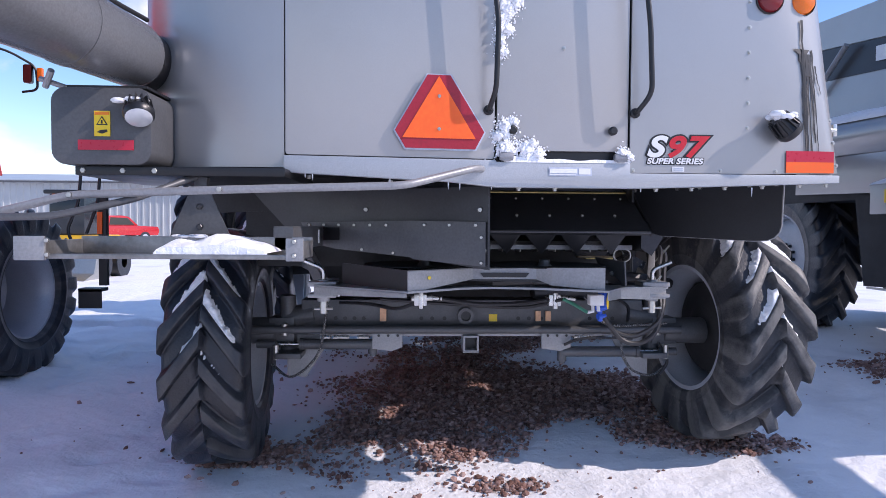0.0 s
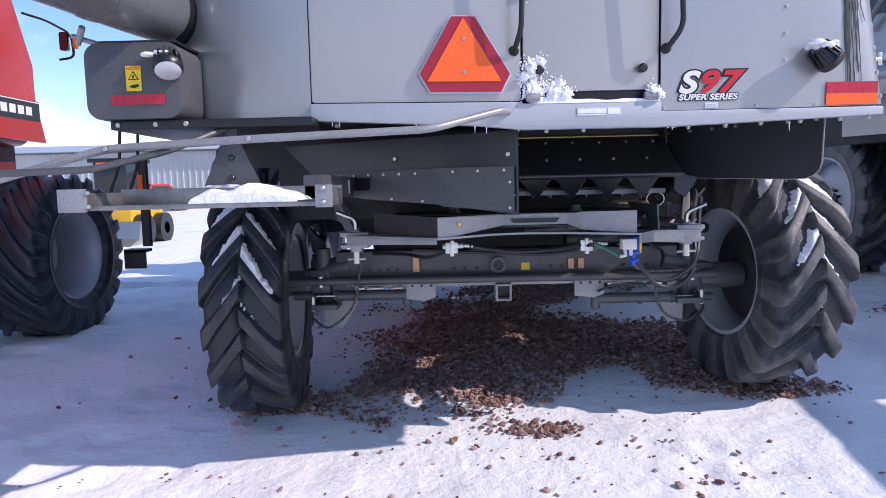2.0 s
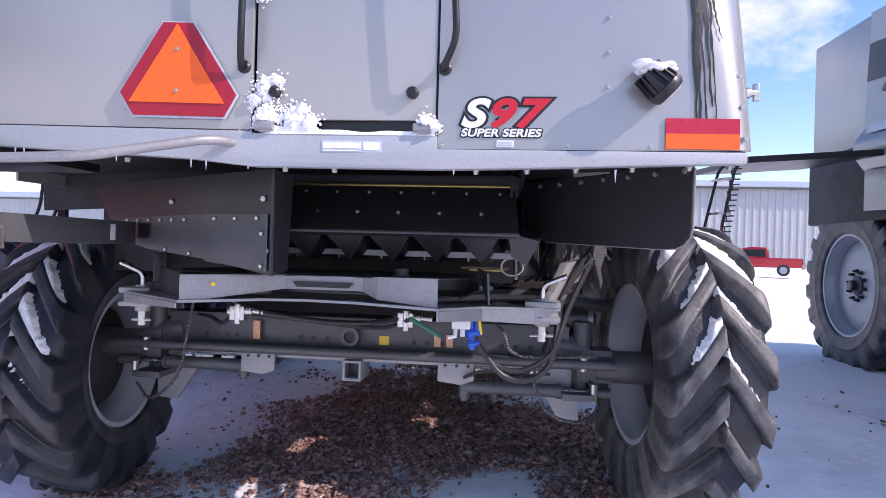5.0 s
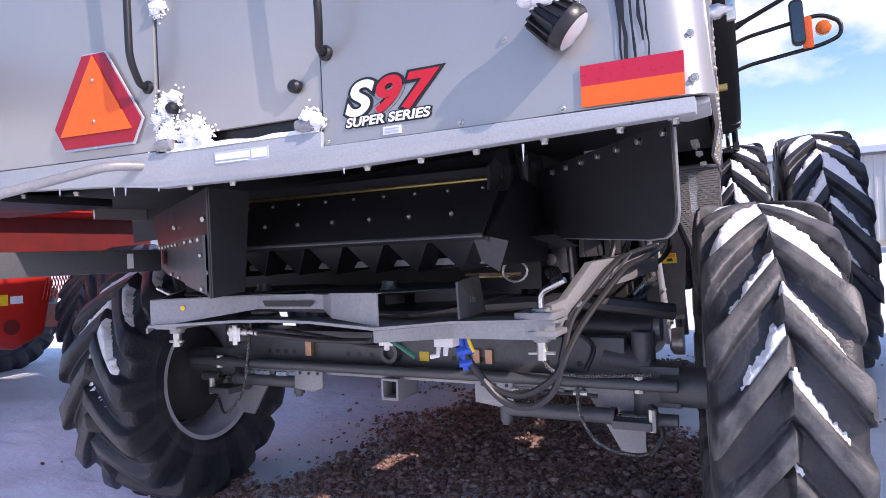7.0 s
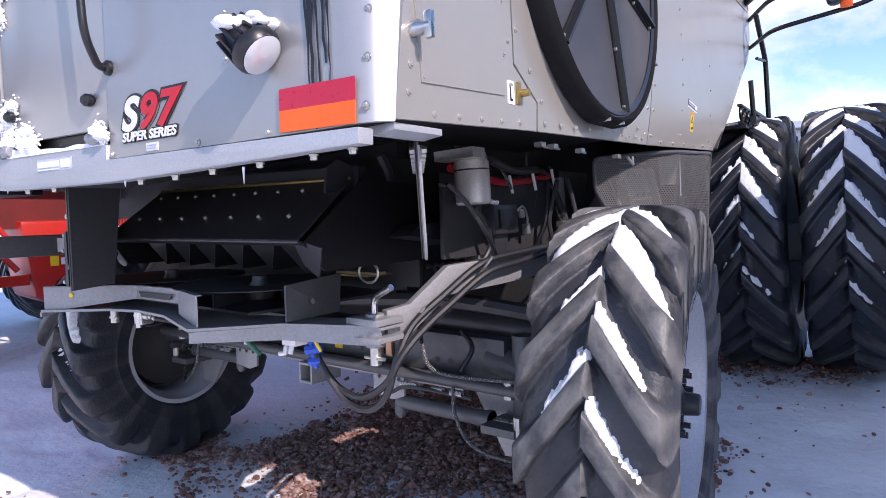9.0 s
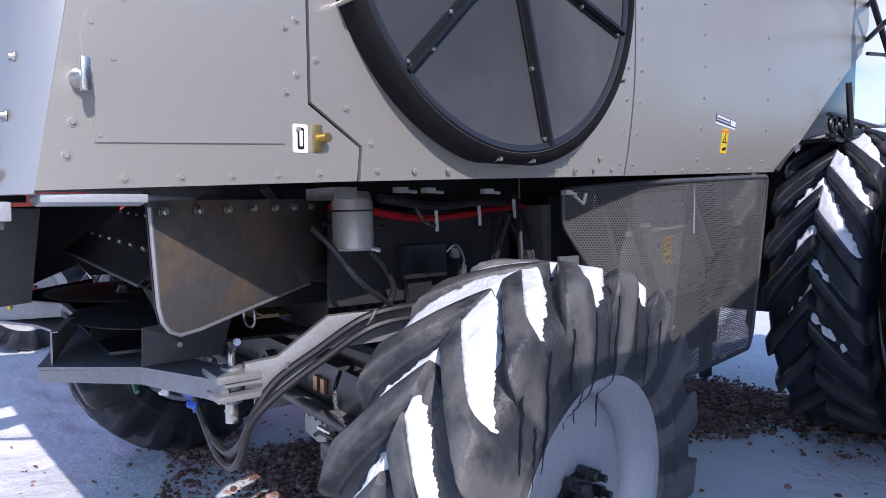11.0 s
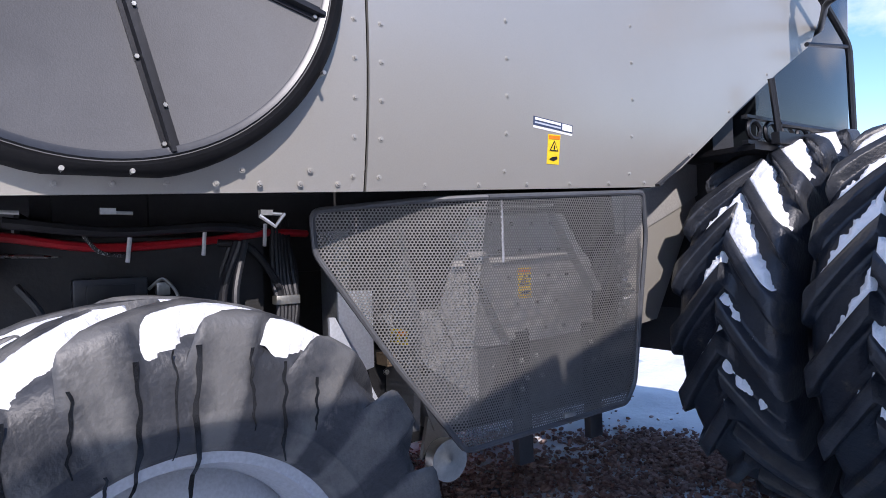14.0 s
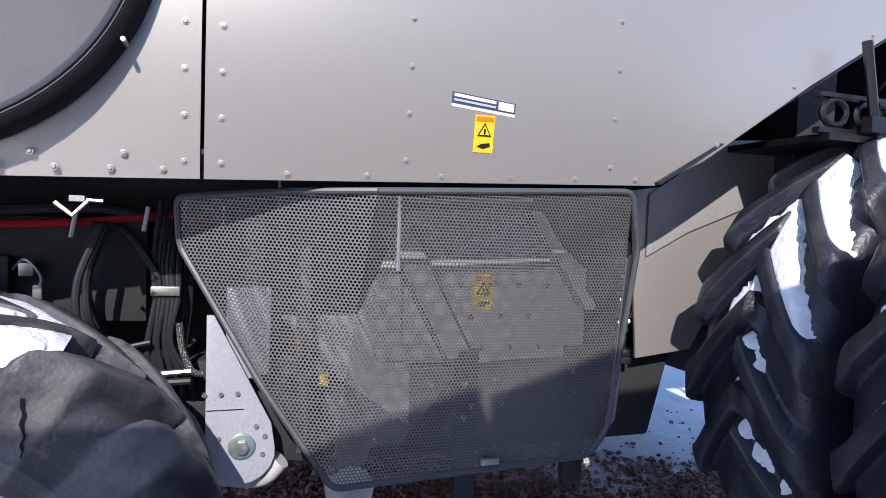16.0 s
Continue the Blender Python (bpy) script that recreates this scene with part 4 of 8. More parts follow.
# slow-vehicle triangle
tri = part("warning_triangle", rake(Shape().prism([(0.454, 1.955), (0.559, 1.955), (0.710, 1.713), (0.669, 1.633), (0.361, 1.633), (0.314, 1.713)], "y", RY - 0.014, RY - 0.010)), decal_grey, combine, "slow-vehicle triangle, orange with a dark red border")
part("border", rake(Shape().prism([(0.458, 1.950), (0.555, 1.950), (0.703, 1.714), (0.664, 1.640), (0.366, 1.640), (0.321, 1.714)], "y", RY - 0.018, RY - 0.0145)), smv_red, tri, "dark red reflective border")
part("centre", rake(Shape().prism([(0.5065, 1.945), (0.666, 1.683), (0.352, 1.683)], "y", RY - 0.022, RY - 0.0185)), smv_orange, tri, "bright orange triangle")
rivets("rivet", [(0.508, 1.86, RY - 0.0505), (0.508, 1.722, RY - 0.0505)], "y", 0.005, zinc, tri, 0.006)

# door handles: black bars standing off the panel
def door_handle(x, z, lean):
    pts = bend([(x, RY, z), (x, RY - 0.035, z), (x + 0.045 + lean, RY - 0.088, z + 0.07), (x + 0.03, RY - 0.095, z + 0.35), (x - 0.02, RY - 0.095, z + 0.78), (x - 0.06, RY - 0.03, z + 0.86), (x - 0.06, RY, z + 0.86)], 0.05)
    h = part("handle", Shape().tube(pts, 0.0115, 10), black_paint, combine, "black bent tube grab handle")
    part("mount", Shape().lathe([(RY - 0.018, 0), (RY - 0.018, 0.016), (RY - 0.012, 0.022), (RY, 0.022)], "y", 16, Matrix.Translation((x, 0, z))), black_paint, h)
    part("bolt", Shape().lathe([(RY - 0.026, 0), (RY - 0.026, 0.007), (RY - 0.017, 0.009)], "y", 8, Matrix.Translation((x, 0, z))), zinc, h)
door_handle(0.722, 1.812, -0.022)
door_handle(1.365, 1.808, 0.0)
for x in (0.828, 1.266):
    part("latch_knob", Shape().lathe([(RY - 0.03, 0), (RY - 0.03, 0.012), (RY - 0.022, 0.019), (RY - 0.006, 0.019), (RY, 0.012), (RY + 0.003, 0.012)], "y", 18, Matrix.Translation((x, 0, 1.728))), black_paint, combine)
for x in (0.80, 1.302):
    h = part("hinge", Shape().box(x - 0.018, x + 0.018, RY - 0.03, RY + 0.028, 1.592, 1.628).tube([(x - 0.03, RY - 0.02, 1.612), (x + 0.03, RY - 0.02, 1.612)], 0.017, 10), light_frame, combine, bevel=0.004)

SWING[0] = True
# badge
words("S97", 0.125, decal_black, combine, REAR(1.418, RY - 0.006, 1.622), "badge_outline", shear=0.28, offset=0.0115, squeeze=1.24, thick=0.001, spacing=1.12)
words("S97", 0.125, decal_white, combine, REAR(1.418, RY - 0.0085, 1.622), "badge_letter", shear=0.28, offset=0.0045, squeeze=1.24, thick=0.001, spacing=1.12, keep=(-1, 0.0625))
words("S97", 0.125, badge_red, combine, REAR(1.418, RY - 0.0085, 1.622), "badge_number", "red number badge", shear=0.28, offset=0.0045, squeeze=1.24, thick=0.001, spacing=1.12, keep=(0.0625, 1))
words("SUPER SERIES", 0.0345, decal_black, combine, REAR(1.420, RY - 0.006, 1.590), "badge_line_outline", shear=0.2, offset=0.0048, squeeze=1.2, thick=0.0008, spacing=1.03)
words("SUPER SERIES", 0.0345, decal_white, combine, REAR(1.420, RY - 0.0085, 1.590), "badge_line", shear=0.2, offset=0.0012, squeeze=1.2, thick=0.0008, spacing=1.03)
lab = part("notice_label", Shape().box(1.534, 1.588, RY - 0.0075, RY - 0.005, 1.556, 1.578), decal_white, combine, "small white printed label")
for i in range(2):
    part("print_line", Shape().box(1.54, 1.582, RY - 0.009, RY - 0.008, 1.561 + 0.008 * i, 1.5645 + 0.008 * i), decal_grey, lab)
SWING[0] = False
lab = part("dealer_label", Shape().box(0.985, 1.175, RY - 0.0185, RY - 0.017, 1.531, 1.569), decal_grey, combine, "pale printed dealer label")
part("print_bar", Shape().box(0.99, 1.110, RY - 0.0205, RY - 0.019, 1.543, 1.562), decal_white, lab)
part("print_box", Shape().box(1.118, 1.168, RY - 0.0205, RY - 0.019, 1.538, 1.564), decal_white, lab)
part("print_line", Shape().box(0.99, 1.105, RY - 0.0205, RY - 0.019, 1.534, 1.538), decal_white, lab)

SWING[0] = True
# reflective tapes
def corner_y(x):
    return 2.806 + (0 if x < 2.15 else (x - 2.15) * 0.06) - 0.006
for name, mat, z0, z1 in (("red_tape", tape_red, 1.604, 1.652), ("orange_tape", tape_orange, 1.556, 1.604)):
    s = Shape()
    xs = [2.044, 2.10, 2.16, 2.215, 2.265]
    s.loft([[(x, corner_y(x) - 0.002 + (z - 1.55) * 0.035 * (x - 1.86) * 2, z) for x in xs] for z in (z0, z1)])
    part(name, s, mat, combine, "reflective tape strip", solid=0.0025)

# tail lamps
for x, mat, name in ((1.955, lens_red, "tail_lamp"), (2.115, lens_amber, "turn_lamp")):
    y0 = 2.806 + (x - 1.86) * 0.16
    lamp = part(name, Shape().lathe([(y0 + 0.012, 0.062), (y0 - 0.02, 0.062), (y0 - 0.024, 0.058)], "y", 28, Matrix.Translation((x, 0, 2.31))), black_paint, combine)
    part("lens", Shape().lathe([(y0 - 0.016, 0.057), (y0 - 0.034, 0.05), (y0 - 0.042, 0.03), (y0 - 0.044, 0.0)], "y", 28, Matrix.Translation((x, 0, 2.31))), mat, lamp)


def work_lamp(at, aim, r, depth, parent, mount):
    """A finned round work lamp."""
    m = look(at, aim)
    body = Shape()
    body.lathe([(-0.012, 0), (-0.012, r * 0.86), (0.0, r), (0.016, r), (0.02, r * 0.92), (depth * 0.7, r * 0.72), (depth, r * 0.55), (depth, 0)], "z", 24, m)
    lamp = part("work_lamp", body, black_paint, parent, "round black finned work lamp")
    for i in range(14):
        w = m @ Matrix.Rotation(2 * math.pi * i / 14, 4, "Z")
        fin = Shape().add([(r * 0.6, -0.0025, 0.02), (r * 1.0, -0.0025, 0.02), (r * 0.86, -0.0025, depth), (r * 0.4, -0.0025, depth), (r * 0.6, 0.0025, 0.02), (r * 1.0, 0.0025, 0.02), (r * 0.86, 0.0025, depth), (r * 0.4, 0.0025, depth)],
                          [(0, 1, 2, 3), (7, 6, 5, 4), (0, 4, 5, 1), (1, 5, 6, 2), (2, 6, 7, 3), (3, 7, 4, 0)], w)
        part("fin", fin, black_paint, lamp)
    part("lens", Shape().lathe([(-0.013, r * 0.85), (-0.02, r * 0.6), (-0.023, 0)], "z", 24, m), lens_clear, lamp, "clear lamp lens")
    part("bracket", Shape().tube([tuple(m @ Vector((0, 0, depth * 0.5))), mount], 0.012, 8), black_paint, lamp)
    return lamp


lens_clear = material("clear_lamp_lens", (0.62, 0.63, 0.64), 0.12, 0.2, 0.1, 30)
work_lamp((2.035, 2.755, 1.728), (2.735, 2.86, 1.128), 0.056, 0.085, combine, (1.985, 2.85, 1.77))

# bolts along the hood
bolts = [(1.86 + 0.008, z, RY - 0.004) for z in (1.75, 1.86, 1.97, 2.08, 2.19, 2.30)] + [(1.05, 2.085, RY + 0.002), (1.36, 1.56, RY - 0.004), (1.75, 1.562, RY - 0.004), (2.0, 1.562, RY - 0.004)]
rivets("bolts", bolts, "y", 0.0065, zinc, combine, 0.007)
bolts = [(-0.30, 2.08, 2.823), (-0.29, 1.98, 2.822), (-0.28, 1.88, 2.821), (-0.56, 1.57, 2.872)]
rivets("bolts", bolts, "y", 0.0065, light_frame, combine, 0.007)
SWING[0] = False
edge = [(2.338 - 0.0085 * i, 1.60 + 0.105 * i, 2.902 + 0.0155 * i) for i in range(8)]
rivets("bolts", edge, "y", 0.007, zinc, combine, 0.010)
SWING[0] = True
under = [(1.47, 1.476), (1.63, 1.480), (1.78, 1.486), (1.95, 1.492), (2.12, 1.498), (2.24, 1.503), (0.86, 1.474), (1.02, 1.474), (0.3, 1.50), (-0.05, 1.518)]
for x, z in under:
    bolt_at((x, RY + 0.012, z + 0.004), (0, 0, -1), 0.009, 0.012, zinc, combine)
# icicles under the lip
s = Shape()
random.seed(3)
for x in (-0.05, -0.02, 0.30, 0.55, 0.60, 0.74, 1.40, 1.9):
    z = 1.528 - min(0.048, max(0, x + 0.13) * 0.048)
    yy = RY + 0.005 - max(0.0, 0.757 - x) * 0.115
    s.tube([(x, yy, z + 0.01), (x, yy, z - 0.008), (x, yy, z - 0.015 - random.random() * 0.02)], [0.0035, 0.0025, 0.0005], 6)
ice = material("clear_ice", (0.72, 0.76, 0.80), 0.15, 0.0, 0.05, 20)
single("icicle", s, ice, "small icicles hanging from the machine's rear edge", "ice", kind="stuff")
# dark oily run below the tail lamps
random.seed(8)
s = Shape()
def stain_y(x, z):
    t = (z - LOWZ) / (HIGHZ - LOWZ)
    line = [(p[0] * (1 - t) + q[0] * t, p[1] * (1 - t) + q[1] * t) for p, q in zip(LOWC, HIGHC)]
    for a, b in zip(line, line[1:]):
        if a[0] <= x <= b[0]:
            return a[1] + (b[1] - a[1]) * (x - a[0]) / (b[0] - a[0])
    return line[-1][1]
SWING[0] = False
for x0, w0, z0, z1 in ((2.105, 0.022, 2.12, 2.0), (2.10, 0.004, 2.25, 1.60), (2.115, 0.006, 2.1, 1.56), (2.13, 0.004, 2.1, 1.58), (2.145, 0.005, 2.1, 1.70), (2.16, 0.003, 2.12, 1.66), (2.175, 0.003, 2.05, 1.92)):
    rows = []
    for i in range(15):
        q = i / 14
        z = z0 + (z1 - z0) * q
        x = x0 + 0.045 + 0.035 * q + random.uniform(-0.003, 0.003)
        w = w0 * 1.5 * (1 - 0.6 * q) * random.uniform(0.7, 1.3)
        rows.append([(x - w, stain_y(x - w, z) - 0.006, z), (x + w, stain_y(x + w, z) - 0.006, z)])
    s.loft(rows)
part("oil_run", s, decal_black, combine, "dark oily runs down the sheet metal")

SWING[0] = False
# snow stuck on the rear door
def clump(spots, seed, name="snow_clump", label="white frosty snow stuck on the machine's rear door"):
    random.seed(seed)
    v, f = [], []
    for x, y, z, r, k in spots:
        for i in range(k * 9):
            a, b = random.gauss(0, 0.42) * r, random.gauss(0, 0.42) * r
            q = random.uniform(0.0035, 0.0105) * (1.25 - min(1, (abs(a) + abs(b)) / r))  + 0.002
            c = Vector((x + a, y - 0.002 - random.random() * 0.022 * (1.1 - min(1, (abs(a) + abs(b)) / r)), z + b))
            n0 = len(v)
            v += [tuple(c + Vector(p) * q * random.uniform(0.6, 1.5)) for p in ICO]
            f += [(p + n0, o + n0, t + n0) for p, o, t in ICF]
    return single(name, Shape().add(v, f), snow, label, "snow", kind="stuff", smooth=0)
clump([(0.80, RY, 1.64, 0.07, 26), (0.80, RY, 1.735, 0.06, 22), (0.83, RY, 1.765, 0.03, 10), (0.765, RY, 1.70, 0.03, 10), (0.89, RY, 1.64, 0.06, 22), (0.94, RY, 1.625, 0.04, 14), (0.915, RY, 1.67, 0.03, 8)], 1)
clump([(0.775, RY, 2.06 + 0.05 * i, 0.04, 9) for i in range(6)] + [(0.80, RY, 2.24, 0.055, 22), (0.84, RY, 2.27, 0.04, 10), (0.80, RY, 2.16, 0.04, 12)], 2)
clump([(1.31, RY - 0.01, 1.632, 0.035, 12), (1.335, RY - 0.01, 1.615, 0.03, 8)], 4)
s = Shape()
random.seed(12)
rows = []
for i in range(40):
    x = 0.80 + 0.54 * i / 39
    h = 0.006 + 0.012 * (0.5 + 0.5 * noise.noise((x * 14, 0.3, 0))) + (0.012 if x < 0.95 else 0)
    rows.append([(x, RY - 0.018, 1.588), (x, RY - 0.014, 1.59 + h), (x, RY + 0.012, 1.592 + h), (x, RY + 0.03, 1.59)])
s.loft(rows)
single("snow_ridge", s, snow, "thin ridge of snow on the rear lip", "snow", kind="stuff")
SWING[0] = True
# snow cap on the right work lamp
s = Shape()
random.seed(5)
for i in range(16):
    s.ball((1.995 + random.gauss(0, 0.03), 2.755 + random.gauss(0, 0.02), 1.800 + random.uniform(-0.012, 0.006)), random.uniform(0.018, 0.03), 8, (1.2, 1, 0.55))
single("snow_cap", s, snow, "snow cap on a work lamp", "snow", kind="stuff", smooth=80)

SWING[0] = False
DEEPER[0] = None
AXES[0] = SIDE_AXES
# ---- right side fittings ----
BULGE[0] = True
def side_rivets(pts):
    rivets("bolts", [(y, z, S1) for y, z in pts], "x", 0.0065, silver_side, combine, 0.006)
side_rivets([(2.975 + 0.105 * i, 1.502 + 0.0053 * i) for i in range(5)] + [(2.868 + (z - 1.478) * 0.2, z) for z in (1.54, 1.60, 1.68, 1.78, 1.89, 2.0, 2.12, 2.25)] + [(2.915 + (z - 1.478) * 0.2, z) for z in (1.58, 1.72, 1.83, 1.95, 2.08)])
side_rivets([(3.34, 1.62 + 0.12 * i) for i in range(12)] + [(3.313, 1.70 + 0.14 * i) for i in range(9)])
side_rivets([(3.39, 1.78 + 0.15 * i) for i in range(9)] + [(3.54, 1.60), (3.47, 1.68)] + [(3.56 + 0.12 * i, 1.535 + 0.0045 * i) for i in range(10)])
side_rivets([(4.69, 1.60 + 0.115 * i) for i in range(14)] + [(4.78, 1.60 + 0.115 * i) for i in range(9)] + [(4.55, 1.61), (4.35, 1.60)])
side_rivets([(5.28, 1.64 + 0.13 * i) for i in range(6)] + [(5.95, 1.66 + 0.15 * i) for i in range(5)] + [(4.95 + 0.22 * i, 1.582 + 0.009 * i) for i in range(6)] + [(6.35, 1.76), (6.65, 1.98), (7.0, 2.2)])
side_rivets([(2.99 + 0.075 * i, 1.868 + 0.0135 * i) for i in range(4)])
# the small rear door: its outline stands a little proud
part("service_door", Shape().prism([(2.927, 1.566), (3.305, 1.586), (3.305, 1.885), (2.955, 1.822), (2.925, 1.803), (2.912, 1.765)], "x", S1 + 0.0005, S1 + 0.004), silver_side, combine, "flush silver service door")
knob = part("door_knob", Shape().lathe([(S1, 0.018), (S1 + 0.02, 0.018), (S1 + 0.03, 0.012), (S1 + 0.05, 0.010), (S1 + 0.052, 0)], "x", 16, Matrix.Translation((0, 2.906, 1.676))), steel, combine, "bright turn knob")
part("grip", Shape().box(S1 + 0.035, S1 + 0.055, 2.898, 2.914, 1.648, 1.706), steel, knob, bevel=0.004)
lab = part("lock_label", Shape().prism(rounded(3.326, 3.364, 1.568, 1.632, 0.005), "x", S1, S1 + 0.002), decal_white, combine, "white lock symbol label")
part("symbol", Shape().prism(rounded(3.337, 3.353, 1.576, 1.624, 0.004), "x", S1 + 0.0025, S1 + 0.0035), decal_black, lab)
part("symbol_gap", Shape().prism(rounded(3.341, 3.349, 1.582, 1.618, 0.003), "x", S1 + 0.004, S1 + 0.005), decal_white, lab)
lat = part("latch", Shape().box(S1, S1 + 0.006, 3.376, 3.40, 1.572, 1.634), brass, combine, "small brass latch", bevel=0.002)
part("pin", Shape().tube([(S1 + 0.005, 3.40, 1.603), (S1 + 0.03, 3.40, 1.603)], 0.011, 10), brass, lat)

BULGE[0] = False
# rotary dust screen
DC = (4.018, 2.18)
def ring_poly(R, cut):
    pts = []
    for i in range(72):
        a = 2 * math.pi * i / 72
        pts.append((DC[0] + R * math.cos(a), max(DC[1] + R * math.sin(a), cut)))
    return pts
screen = part("rotary_screen", Shape().lathe([(S1 + 0.035, 0.0), (S1 + 0.035, 0.55), (S1 + 0.048, 0.57), (S1 + 0.052, 0.585)], "x", 96, Matrix.Translation((0, *DC))), disc_dark, combine, "round dark dust screen")
s = Shape()
n = 96
prof = [(S1 - 0.002, 0.626), (S1 + 0.045, 0.623), (S1 + 0.062, 0.608), (S1 + 0.066, 0.595), (S1 + 0.045, 0.582), (S1 + 0.02, 0.58)]
rows = []
for i in range(n + 1):
    a = 2 * math.pi * i / n
    rows.append([(h, DC[0] + r * math.cos(a), max(DC[1] + r * math.sin(a), 1.568 + (0.626 - r) * 0.6)) for h, r in prof])
s.loft(rows)
part("rim_ring", s, ring_black, screen, "glossy black outer ring")
part("inner_ring", Shape().lathe([(S1 + 0.052, 0.582), (S1 + 0.056, 0.578), (S1 + 0.050, 0.565), (S1 + 0.049, 0.56)], "x", 96, Matrix.Translation((0, *DC))), charcoal, screen)
for i in range(6):
    a = radians(45 + 60 * i)
    w = Matrix.Translation((S1, *DC)) @ Matrix(((1, 0, 0, 0), (0, math.cos(a), -math.sin(a), 0), (0, math.sin(a), math.cos(a), 0), (0, 0, 0, 1)))
    sp = part("spoke", Shape().prism([(-0.02, 0.036), (-0.02, 0.042), (-0.009, 0.042), (-0.005, 0.062), (0.006, 0.062), (0.009, 0.042), (0.02, 0.042), (0.02, 0.036)], "y", 0.03, 0.573, w @ Matrix(((0, 0, 1, 0), (0, 1, 0, 0), (1, 0, 0, 0), (0, 0, 0, 1)))), black_paint, screen)
    for k, r in enumerate((0.06, 0.10, 0.22, 0.34, 0.46, 0.55)):
        b = w @ Vector((0.042, r, -0.0145 if k % 2 else 0.0145))
        bolt_at(tuple(b), (1, 0, 0), 0.0065, 0.008, zinc, sp)
part("hub_plate", Shape().lathe([(S1 + 0.0365, 0.115), (S1 + 0.0375, 0.112), (S1 + 0.0385, 0.0)], "x", 40, Matrix.Translation((0, *DC))), charcoal, screen)
hub = part("hub", Shape().lathe([(S1 + 0.04, 0.03), (S1 + 0.068, 0.03), (S1 + 0.075, 0.02), (S1 + 0.08, 0)], "x", 18, Matrix.Translation((0, *DC))), zinc, screen)
for i in range(6):
    a = radians(15 + 60 * i)
    bolt_at((S1 + 0.042, DC[0] + 0.042 * math.cos(a), DC[1] + 0.042 * math.sin(a)), (1, 0, 0), 0.0085, 0.022, zinc, hub)
for a in (30, 155, 205, 262, 275, 330):
    y, z = DC[0] + 0.625 * math.cos(radians(a)), max(DC[1] + 0.625 * math.sin(radians(a)), 1.575)
    part("clip", Shape().tube([(S1, y, z), (S1 + 0.066, y, z)], 0.006, 8), zinc, screen)

BULGE[0] = True
# lettering on the tank side: plain blocks, the red stripe and the dark panel
random.seed(1)
for i in range(7):
    y0 = 4.752 + i * 0.190
    z0 = 2.668 + i * 0.0125 + 0.0008 * i
    sk = 0.012
    part("letter_block", Shape().prism([(y0, z0), (y0 + 0.158, z0 + 0.0105), (y0 + 0.158, z0 + 0.0105 + 0.106), (y0, z0 + 0.106)], "x", S1, S1 + 0.002), letter_grey, combine, "dark grey block in place of a letter")
line = [(4.57, 2.983), (5.0, 3.130), (5.25, 3.178), (5.47, 3.205), (5.75, 3.210), (6.05, 3.190), (6.40, 3.162), (6.80, 3.105), (7.15, 3.02), (7.40, 2.93), (7.57, 2.845)]
s = Shape()
s.loft([[(S1 + 0.002, y, z - (0.002 + 0.02 * min(1, i / 3))) for i, (y, z) in enumerate(line)], [(S1 + 0.002, y + 0.004, z + (0.002 + 0.022 * min(1, i / 3))) for i, (y, z) in enumerate(line)]])
s.v = [(x + 0.003, y, z) for x, y, z in s.v]
part("red_stripe", s, stripe_red, combine, "curved red stripe", solid=0.002)
dk = [(6.43, 3.455), (6.46, 3.36), (6.56, 3.25), (6.66, 3.165), (6.82, 3.135), (7.15, 3.05), (7.40, 2.96), (7.52, 2.90), (7.47, 2.99), (7.352, 3.31), (7.24, 3.555)]
part("dark_panel", Shape().prism(dk, "x", S1 + 0.0005, S1 + 0.0015), charcoal, combine, "charcoal panel")
s = Shape()
s.loft([[(S1 + 0.005, 6.425 + a, z) for a, z in ((0, 3.45), (0.025, 3.36), (0.12, 3.245))], [(S1 + 0.005, 6.445 + a, z) for a, z in ((0, 3.45), (0.025, 3.365), (0.115, 3.255))]])
part("white_pinstripe", s, decal_white, combine, solid=0.001)
words("S", 0.15, decal_white, combine, SIDE(S1 + 0.003, 6.66, 3.32), "badge_letter", shear=0.2, offset=0.004, squeeze=1.2, thick=0.001)
words("97", 0.15, badge_red, combine, SIDE(S1 + 0.003, 6.79, 3.33), "badge_number", shear=0.2, offset=0.004, squeeze=1.2, thick=0.001)
words("SUPER SERIES", 0.056, decal_white, combine, SIDE(S1 + 0.003, 6.70, 3.24) @ Matrix.Rotation(radians(1.5), 4, "Z"), "badge_line", shear=0.2, squeeze=1.1, thick=0.001)
# dealer label and warning decals
lab = part("dealer_label", Shape().prism([(5.403, 1.812), (5.603, 1.795), (5.603, 1.825), (5.403, 1.843)], "x", S1, S1 + 0.0015), decal_navy, combine, "navy and white dealer label")
part("print_bar", Shape().prism([(5.409, 1.830), (5.54, 1.818), (5.54, 1.827), (5.409, 1.839)], "x", S1 + 0.002, S1 + 0.003), decal_white, lab)
part("print_bar", Shape().prism([(5.409, 1.818), (5.54, 1.806), (5.54, 1.812), (5.409, 1.824)], "x", S1 + 0.002, S1 + 0.003), decal_grey, lab)
part("print_box", Shape().prism([(5.548, 1.803), (5.598, 1.799), (5.598, 1.822), (5.548, 1.827)], "x", S1 + 0.002, S1 + 0.003), decal_white, lab)
part("print_strip", Shape().prism([(5.403, 1.802), (5.603, 1.785), (5.603, 1.793), (5.403, 1.810)], "x", S1, S1 + 0.0012), decal_white, lab)


